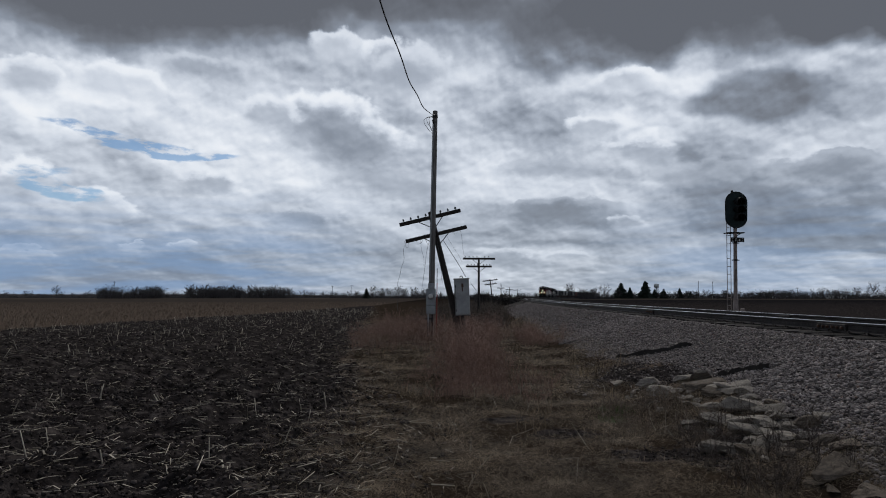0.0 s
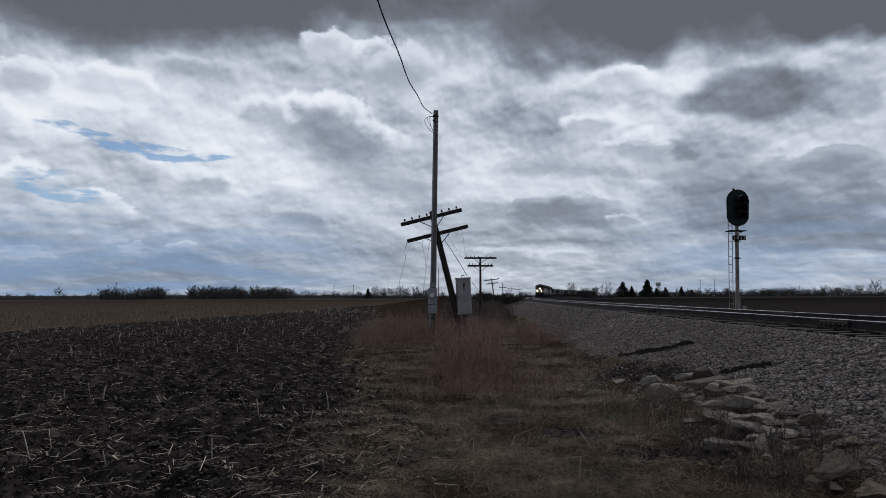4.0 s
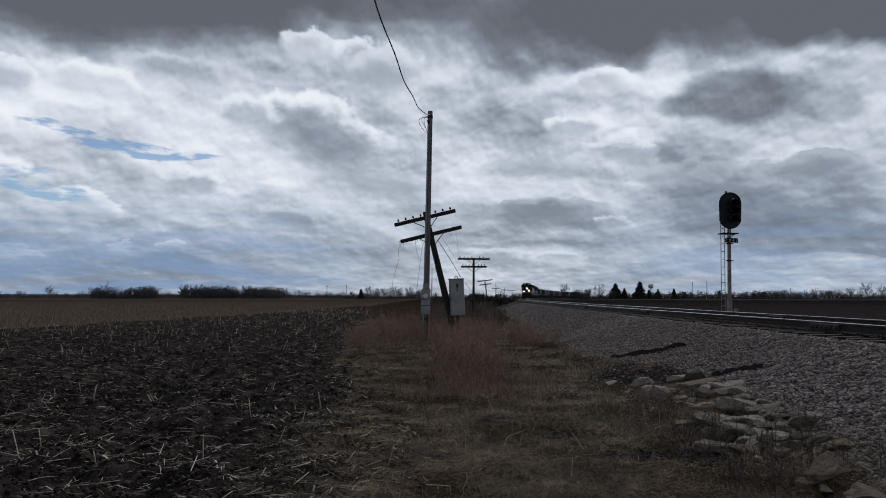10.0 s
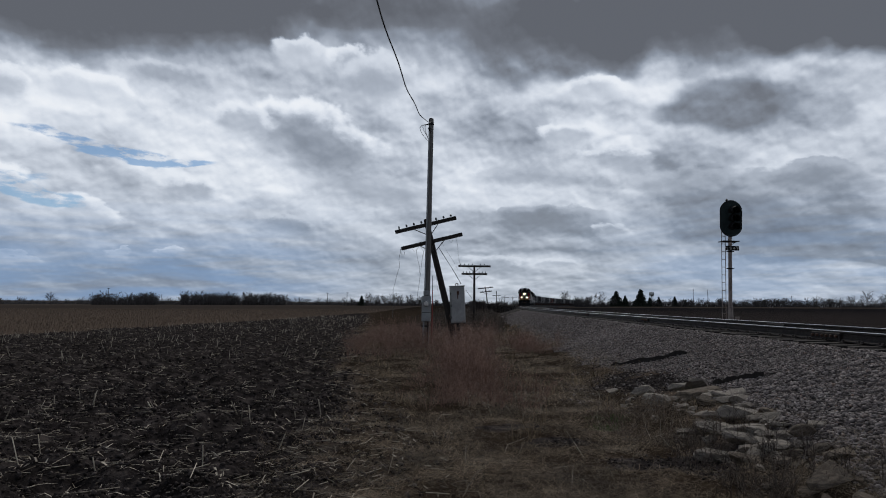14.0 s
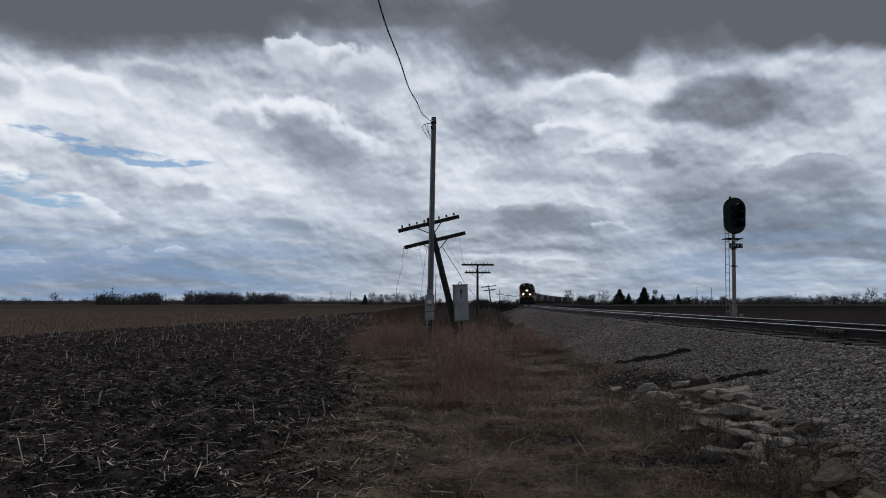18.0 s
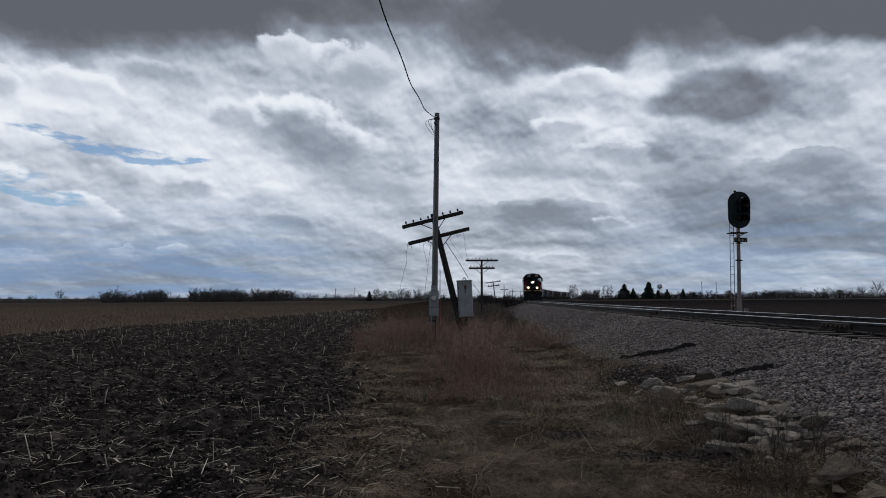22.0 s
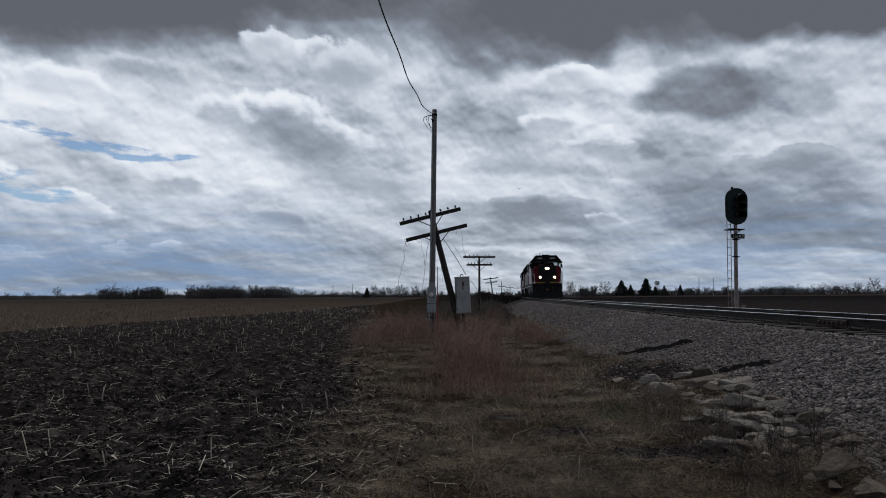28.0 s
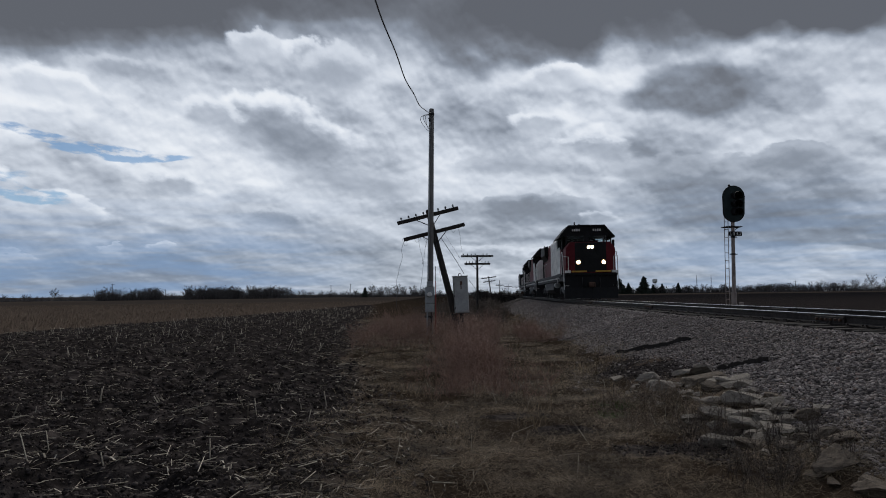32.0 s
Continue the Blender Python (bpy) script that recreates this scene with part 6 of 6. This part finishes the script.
def brush_pile():
    """Dark heap of old ties, earth and branches beside the track, lower towards the bank."""
    t = thing("brush_pile", pose(8.0, 100, 0), "dark heap of old ties, earth and cut branches", "debris pile")
    rng = random.Random(8)
    cores = [chunk_mesh(70 + k, M["wood_tie"]) for k in range(4)]
    top = lambda x: 2.0 - 0.10 * (x + 2.8)
    for k in range(18):
        x, y = -2.9 + k * 0.33, rng.uniform(-0.7, 0.7)
        gz = float(ground_z(8.0 + x, 100 + y))
        rise = (top(x) - gz) * rng.uniform(0.72, 1.12)
        o = new("heap_core", cores[k % 4])
        o.parent = t
        o.matrix_basis = pose(x, y, gz, rng.uniform(-12, 12), rng.uniform(-12, 12), k * 50) @ Matrix.Diagonal((rng.uniform(0.7, 1.1), rng.uniform(0.7, 1.1), rise * 1.45, 1))
    for k in range(9):
        x = rng.uniform(-1.6, 2.6)
        m = pose(x, rng.uniform(-1.1, 0.4), top(x) * rng.uniform(0.5, 0.8), rng.uniform(-8, 8), rng.uniform(-9, 9), rng.uniform(-50, 50))
        part("old_tie", Geo().box(-1.1, 1.1, -0.11, 0.11, -0.09, 0.09, 0.015, at=m), M["wood_tie"], t)
    for k in range(240):
        a, l = rng.uniform(0, 6.28), rng.uniform(0.4, 1.0)
        x = rng.uniform(-3.4, 1.8)
        p = Vector((x, rng.gauss(0, 0.7), top(x) * rng.uniform(0.1, 0.85)))
        q = p + Vector((math.cos(a) * l, math.sin(a) * l, rng.uniform(-0.1, 0.55)))
        part("branch", Geo().tube([p, (p + q) / 2 + Vector((0, 0, 0.08)), q], 0.03, 4, r1=0.012), M["wood_tie"], t)
    return t


brush_pile()


# ---- the far edge of the land ----
def bare_tree_sticks(rng, height, levels=5):
    """Trunk, limbs and twigs of a leafless tree with a rounded open crown, as sticks."""
    ps, pe, ra, rb = [], [], [], []

    def stick(p, q, r0, r1):
        ps.append(p), pe.append(q), ra.append(r0), rb.append(r1)

    limbs, twigs = (20, 5) if levels > 4 else (10, 3)
    lean = Vector((rng.gauss(0, 0.05), rng.gauss(0, 0.05), 0))
    split = height * rng.uniform(0.16, 0.26)
    wide = rng.uniform(0.34, 0.46) * height
    stick(Vector((0, 0, -0.2)), Vector((lean.x * split, lean.y * split, split)), height * 0.022, height * 0.017)
    stick(pe[0], pe[0] + Vector((lean.x, lean.y, 1)) * height * 0.45, height * 0.015, height * 0.006)
    for k in range(limbs):
        u = (k + rng.random()) / limbs
        start = pe[0].lerp(pe[1], u * 0.85)
        a = k * 2.4 + rng.uniform(-0.4, 0.4)
        z = height * (0.42 + 0.56 * u ** 0.8) * rng.uniform(0.9, 1.0)
        out = wide * math.sqrt(max(0.05, 1 - ((z / height - 0.62) / 0.42) ** 2)) * rng.uniform(0.6, 1.05)
        end = Vector((math.cos(a) * out, math.sin(a) * out, z))
        bend = start.lerp(end, 0.45) + Vector((0, 0, -0.05 * height * (1 - u)))
        stick(start, bend, height * 0.009, height * 0.006)
        stick(bend, end, height * 0.006, height * 0.003)
        for _ in range(twigs):
            p = bend.lerp(end, rng.random())
            way = (end - start).normalized() + Vector((rng.gauss(0, 0.6), rng.gauss(0, 0.6), rng.gauss(0.25, 0.35)))
            q = p + way.normalized() * height * rng.uniform(0.10, 0.19)
            stick(p, q, height * 0.004, height * 0.002)
            for _ in range(twigs - 1):
                p2 = p.lerp(q, rng.uniform(0.25, 1))
                w2 = way.normalized() + Vector((rng.gauss(0, 0.6), rng.gauss(0, 0.6), rng.gauss(0.2, 0.4)))
                stick(p2, p2 + w2.normalized() * height * rng.uniform(0.05, 0.11), height * 0.0025, height * 0.0015)
    k = height / max(q.z for q in pe)
    arr = lambda a: np.array([tuple(v) for v in a]) * k
    return arr(ps), arr(pe), np.maximum(np.array(ra) * k, 0.03), np.maximum(np.array(rb) * k, 0.025)


def polar(bearing, dist):
    return dist * math.sin(radians(bearing)), dist * math.cos(radians(bearing))


TREE_LABEL = "leafless grey deciduous tree at the far field edge"


def far_tree(bearing, dist, height, seed):
    x, y = polar(bearing, dist)
    t = thing("bare_tree", pose(x, y, float(ground_z(x, y))), TREE_LABEL, "tree", "far trees")
    p0, p1, r0, r1 = bare_tree_sticks(random.Random(seed), height, 5)
    v, f = sticks(p0[:1], p1[:1], r0[:1], r1[:1], 4)
    mesh_from("trunk", v, f, M["bark"], kind="", parent=t)
    v, f = sticks(p0[1:], p1[1:], r0[1:] * 1.25, r1[1:] * 1.25, 3)
    mesh_from("crown", v, f, M["bark"], kind="", parent=t)
    return t


# bearing (degrees to the right), metres away, metres high
for k, (b, d, h) in enumerate(((-29.5, 620, 11.0), (-20.3, 640, 10.0), (-14.0, 650, 10.5), (10.5, 420, 9.5), (13.3, 450, 10.0), (14.4, 470, 6.5), (22.4, 640, 8.0), (21.0, 640, 8.0),
                                (29.1, 620, 10.0), (31.2, 560, 9.0), (32.2, 540, 12.0), (33.2, 560, 10.0), (-22.6, 600, 8.5), (-4.4, 500, 9.0), (-5.3, 520, 7.0), (-3.2, 480, 8.0),
                                (-5.8, 430, 9.0), (-3.7, 420, 8.5), (-2.4, 430, 8.0), (-4.9, 410, 7.5), (-1.6, 450, 7.0))):
    far_tree(b, d, h, k + 1)


def conifer(bearing, dist, height, seed, width=0.2):
    x, y = polar(bearing, dist)
    rng = np.random.RandomState(seed)
    t = thing("conifer", pose(x, y, float(ground_z(x, y))), "dark green conifer tree at the far field edge", "tree", "far conifers")
    part("trunk", Geo().lathe([(height * 0.02, -0.2), (height * 0.015, height * 0.5), (0.03, height * 0.97)], 7), M["bark"], t)
    n = 900
    u = 1 - rng.random(n) ** 0.65
    u = np.concatenate([u, rng.uniform(0.9, 1.0, 40)])
    n = len(u)
    a = rng.uniform(0, 2 * math.pi, n)
    reach = height * width * 1.3 * (1.08 - u) ** 0.85 * rng.uniform(0.45, 1.3, n) * (1 + 0.25 * np.sin(u * 23 + a * 2) + 0.22 * np.sin(a * 3 + seed + u * 6))
    z = height * (0.06 + 0.92 * u)
    p0 = np.stack([np.zeros(n), np.zeros(n), z], -1)
    p1 = np.stack([np.cos(a) * reach, np.sin(a) * reach, z - reach * 0.35 + rng.normal(0, 0.12, n)], -1)
    v, f = sticks(p0 + (p1 - p0) * 0.1, p1, np.full(n, height * 0.012), np.full(n, height * 0.020), 4)
    mesh_from("crown", v, f, M["needles"], kind="", parent=t)
    return t


for k, (b, d, h, w) in enumerate(((14.6, 560, 12.5, 0.34), (15.3, 560, 9.0, 0.26), (16.5, 560, 14.0, 0.30), (17.2, 570, 7.5, 0.30), (17.9, 570, 8.0, 0.28), (19.1, 580, 8.5, 0.24),
                                  (24.9, 640, 5.5, 0.42), (25.5, 640, 6.0, 0.4), (-6.4, 560, 8.5, 0.24), (19.9, 600, 6.0, 0.25))):
    conifer(b, d, h, k + 40, w)


def woods(name, label, bands, seed):
    """Far woods and hedges. bands: bearing from, to, metres away, height, trees."""
    rng = random.Random(seed)
    nr = np.random.RandomState(seed)
    parts = [bare_tree_sticks(rng, 10.0, 4) for _ in range(9)]
    allv, quads, tris, base = [], [], [], 0
    for b0, b1, dist, height, count in bands:
        for k in range(count):
            p0, p1, r0, r1 = parts[rng.randrange(9)]
            b = rng.uniform(b0, b1)
            d = dist * rng.uniform(0.93, 1.12)
            h = height * rng.uniform(0.55, 1.1) / 10.0
            a = rng.uniform(0, 6.28)
            m = np.array([[math.cos(a), -math.sin(a), 0], [math.sin(a), math.cos(a), 0], [0, 0, 1]]) * h
            x, y = polar(b, d)
            off = np.array([x, y, float(ground_z(x, y))])
            v, f = sticks(p0 @ m.T + off, p1 @ m.T + off, r0 * max(h, 0.5) * 2.4, r1 * max(h, 0.5) * 2.4, 3)
            allv.append(v), quads.append(f[0] + base), tris.append(f[1] + base)
            base += len(v)
        # undergrowth
        n = int((b1 - b0) / 57.3 * dist * 17)
        b, d = nr.uniform(b0, b1, n), dist * nr.uniform(0.95, 1.08, n)
        x, y = d * np.sin(np.radians(b)), d * np.cos(np.radians(b))
        p0 = np.stack([x, y, ground_z(x, y) - 0.1], -1)
        dense = fbm(b * 2.2, b * 0, 3, seed)
        p1 = p0 + np.stack([nr.normal(0, 0.8, n), nr.normal(0, 0.8, n), height * (0.26 + 0.42 * nr.random(n) ** 1.3) * (0.5 + 0.95 * dense)], -1)
        v, f = sticks(p0, p1, np.full(n, 0.19), np.full(n, 0.05), 3)
        allv.append(v), quads.append(f[0] + base), tris.append(f[1] + base)
        base += len(v)
    return mesh_from(name, np.concatenate(allv), [np.concatenate(quads), np.concatenate(tris)], M["bark"], label, "woods")


woods("far_woods", "leafless grey-brown woods along the far field edge",
      [(-26.8, -22.3, 640, 10.5, 76), (-20.6, -12.6, 660, 11.5, 190), (-33.5, -26.8, 800, 8.0, 26), (-22.3, -20.6, 760, 8.0, 5), (-12.6, -8.0, 760, 8.0, 20), (-8.0, -1.0, 620, 7.0, 44),
       (-48, -33.5, 760, 8.0, 40)], 3)
woods("far_hedge", "leafless hedges and town trees along the horizon",
      [(-1.0, 3.0, 560, 6.0, 24), (3.0, 8.5, 430, 5.0, 34), (8.5, 14.0, 470, 5.5, 40), (11.3, 12.6, 440, 7.5, 22), (14.0, 24.0, 600, 6.4, 130), (24.0, 31.0, 600, 7.0, 130), (31.0, 36.0, 620, 6.4, 60), (36, 48, 700, 7.0, 40)], 5)


def house(bearing, dist, w, d, h, wall, turn, label):
    x, y = polar(bearing, dist)
    t = thing("house", pose(x, y, float(ground_z(x, y)), 0, 0, turn), label, "house", "far houses")
    part("wall", Geo().box(-w / 2, w / 2, -d / 2, d / 2, 0, h, 0.03).prism([(-w / 2, h - 0.01), (w / 2, h - 0.01), (0, h + w * 0.0 + 0.02)], -d / 2, d / 2), wall, t)
    roof = part("roof", Geo(pose(0, 0, 0, 0, 0, 90)).prism([(-d / 2 - 0.4, h), (d / 2 + 0.4, h), (0, h + d * 0.2)], -w / 2 - 0.4, w / 2 + 0.4), M["roof"], t)
    part("chimney", Geo().box(w * 0.2, w * 0.2 + 0.6, -0.3, 0.3, h, h + d * 0.2 + 0.6, 0.02), M["roof"], roof)
    for k in range(int(w // 2.6)):
        wx = -w / 2 + 1.3 + k * 2.6
        if k == 1:
            part("door", Geo().box(wx - 0.45, wx + 0.45, -d / 2 - 0.04, -d / 2 + 0.02, 0, 2.05, 0.01), M["roof"], t)
        else:
            part("window", Geo().box(wx - 0.5, wx + 0.5, -d / 2 - 0.04, -d / 2 + 0.02, 1.0, 2.1, 0.01), M["glass"], t)
    return t


for b, dist, w, d, h, wall, turn in ((11.9, 620, 9, 7, 2.8, "white", 10), (18.5, 640, 14, 8, 2.7, "white", -6), (19.7, 660, 9, 8, 2.6, "wall_tan", 8), (21.9, 680, 11, 8, 2.6, "white", 12),
                                     (23.0, 660, 9, 7, 2.8, "wall_tan", -14), (26.2, 660, 10, 7, 2.7, "white", 5), (29.9, 640, 14, 7, 2.6, "white", 0)):
    house(b, dist * 0.93, w, d, h * 0.85, M[wall], -b + turn, "small white house at the edge of town" if wall == "white" else "small tan house at the edge of town")


def water_tower():
    x, y = polar(17.35, 1500)
    t = thing("water_tower", pose(x, y, 0), "pale grey town water tower", "water tower")
    part("tank", Geo().lathe([(1.0, 19.5), (4.6, 21), (5.2, 23), (5.2, 26.5), (4.4, 28), (1.5, 29)], 18), M["galv"], t, smooth=True)
    part("column", Geo().lathe([(1.3, 0), (0.9, 3), (0.9, 20)], 12), M["galv"], t)
    for k in range(4):
        a = math.pi / 4 + k * math.pi / 2
        part("leg", Geo().tube([(5.4 * math.cos(a), 5.4 * math.sin(a), 0), (4.4 * math.cos(a), 4.4 * math.sin(a), 21.5)], 0.3, 6), M["galv"], t)
    return t


water_tower()


def radio_mast(bearing, dist, height):
    x, y = polar(bearing, dist)
    t = thing("radio_mast", pose(x, y, 0), "thin grey steel lattice mast far off", "mast")
    for k in range(3):
        a = k * 2.094
        part("leg", Geo().tube([(1.0 * math.cos(a), 1.0 * math.sin(a), 0), (0.35 * math.cos(a), 0.35 * math.sin(a), height)], 0.14, 5), M["steel"], t)
    for k in range(9):
        z = height * (k + 0.5) / 9.5
        r = 1.0 - 0.65 * z / height
        part("bracing", Geo().tube([(r, 0, z), (r * math.cos(2.094), r * math.sin(2.094), z + 1.5), (r * math.cos(4.188), r * math.sin(4.188), z), (r, 0, z + 1.5)], 0.09, 4), M["steel"], t)
    return t


radio_mast(20.5, 1400, 32)
radio_mast(21.55, 1400, 31)


def far_pole(bearing, dist, height):
    x, y = polar(bearing, dist)
    t = thing("far_utility_pole", pose(x, y, 0, 0, 0, -bearing), "wooden utility pole along the far road", "utility pole", "far utility poles")
    part("pole", Geo().lathe([(0.2, -0.3), (0.16, height)], 8), M["wood_dark"], t)
    part("crossarm", Geo().box(-1.3, 1.3, -0.08, 0.08, height - 0.8, height - 0.6, 0.01), M["wood_dark"], t)
    return t


for b, h in ((-25.7, 14), (-17.2, 10), (-9.2, 11.5), (-7.6, 12), (-22.0, 9), (27.4, 9)):
    far_pole(b, 620, h)


# ---- birds ----
def bird(size, label):
    t = thing("bird", pose(0, 0, 0), label, "bird", "flying birds")
    part("body", Geo().lathe([(0.004, -0.5 * size), (0.07 * size, -0.30 * size), (0.12 * size, 0.05 * size), (0.085 * size, 0.30 * size), (0.03 * size, 0.48 * size), (0.004, 0.56 * size)], 10, at=pose(0, 0, 0, -90, 0, 0)), M["black"], t, smooth=True)
    part("tail", Geo().put([(-0.03 * size, -0.4 * size, 0), (0.03 * size, -0.4 * size, 0), (0.10 * size, -0.75 * size, 0.01), (-0.10 * size, -0.75 * size, 0.01),
                            (-0.03 * size, -0.4 * size, 0.02 * size), (0.03 * size, -0.4 * size, 0.02 * size)], [(0, 1, 2, 3), (5, 4, 3, 2), (0, 4, 5, 1), (0, 3, 4), (1, 5, 2)]), M["black"], t)
    wings = []
    for s in (-1, 1):
        pts = [(0, 0.22, 0), (0.55, 0.26, 0.02), (1.15, -0.05, 0.0), (0.6, -0.12, 0.0), (0, -0.15, 0)]
        up = [(px * s * size, py * size, pz * size + 0.012 * size) for px, py, pz in pts]
        lo = [(px * s * size, py * size, pz * size - 0.012 * size) for px, py, pz in pts]
        k = len(pts)
        w = part("wing", Geo().put(up + lo, [tuple(range(k)), tuple(range(k, 2 * k))[::-1]] + [((i + 1) % k, i, i + k, (i + 1) % k + k) for i in range(k)]), M["black"], t)
        wings.append((w, s))
    return t, wings


def flight(points):
    """Rows for a bird that faces the way it flies. points: seconds, x, y, z."""
    rows = []
    for k, (t, x, y, z) in enumerate(points):
        a, b = points[max(0, k - 1)], points[min(len(points) - 1, k + 1)]
        rows.append((t, pose(x, y, z, 0, 0, math.degrees(math.atan2(-(b[1] - a[1]), b[2] - a[2])))))
    return rows


FLIGHTS = (
    ((0, 30, 700, 3), (3.5, 22, 330, 6), (5.5, 40.0, 149.4, 14.0), (6.1, 50.0, 149.3, 15.1), (6.7, 61.8, 149.4, 12.0), (7.1, 71.9, 149.4, 11.1), (14, 260, 170, 9), (32, 700, 400, 9)),
    ((0, 34, 720, 3), (3.5, 26, 340, 5), (5.5, 42.8, 154.4, 13.9), (6.1, 53.4, 154.4, 13.8), (7.1, 76.2, 154.5, 9.7), (14, 270, 180, 8), (32, 720, 410, 9)),
    ((0, 60, 760, 3), (3.5, 40, 350, 5), (5.7, 60.9, 169.6, 11.6), (6.1, 69.0, 169.5, 11.5), (6.7, 82.6, 169.4, 11.4), (14, 280, 200, 8), (32, 740, 420, 9)),
)
for k, points in enumerate(FLIGHTS):
    ob, wings = bird(0.22, "small black bird in flight over the field")
    flights.append((ob, flight(points)))
diver, diver_wings = bird(0.17, "small dark bird that swoops over the track")
DIVE = ((0, 10, 700, 3), (25.0, 4.5, 140, 2.5), (27.5, 4.2, 47.8, 6.0), (27.9, 4.5, 41.7, 7.8), (28.3, 4.6, 34.7, 6.9), (28.5, 4.7, 29.8, 5.5), (28.7, 5.0, 24.9, 3.8),
        (28.9, 5.6, 19.0, 2.2), (29.0, 6.2, 17.0, 2.1), (29.1, 6.8, 15.5, 2.1), (29.2, 7.5, 14.5, 2.0), (29.3, 8.5, 14.0, 1.8), (29.7, 14, 12, 2.2), (32, 60, -8, 8))
flights.append((diver, flight(DIVE)))
for w, s in diver_wings:
    beat = [(0, 20)] + [(27.5 + 0.1 * i, 38 if i % 2 else -30) for i in range(22)] + [(32, 0)]
    flights.append((w, [(t, pose(0, 0, 0, 0, -s * a, 0)) for t, a in beat]))


motions()
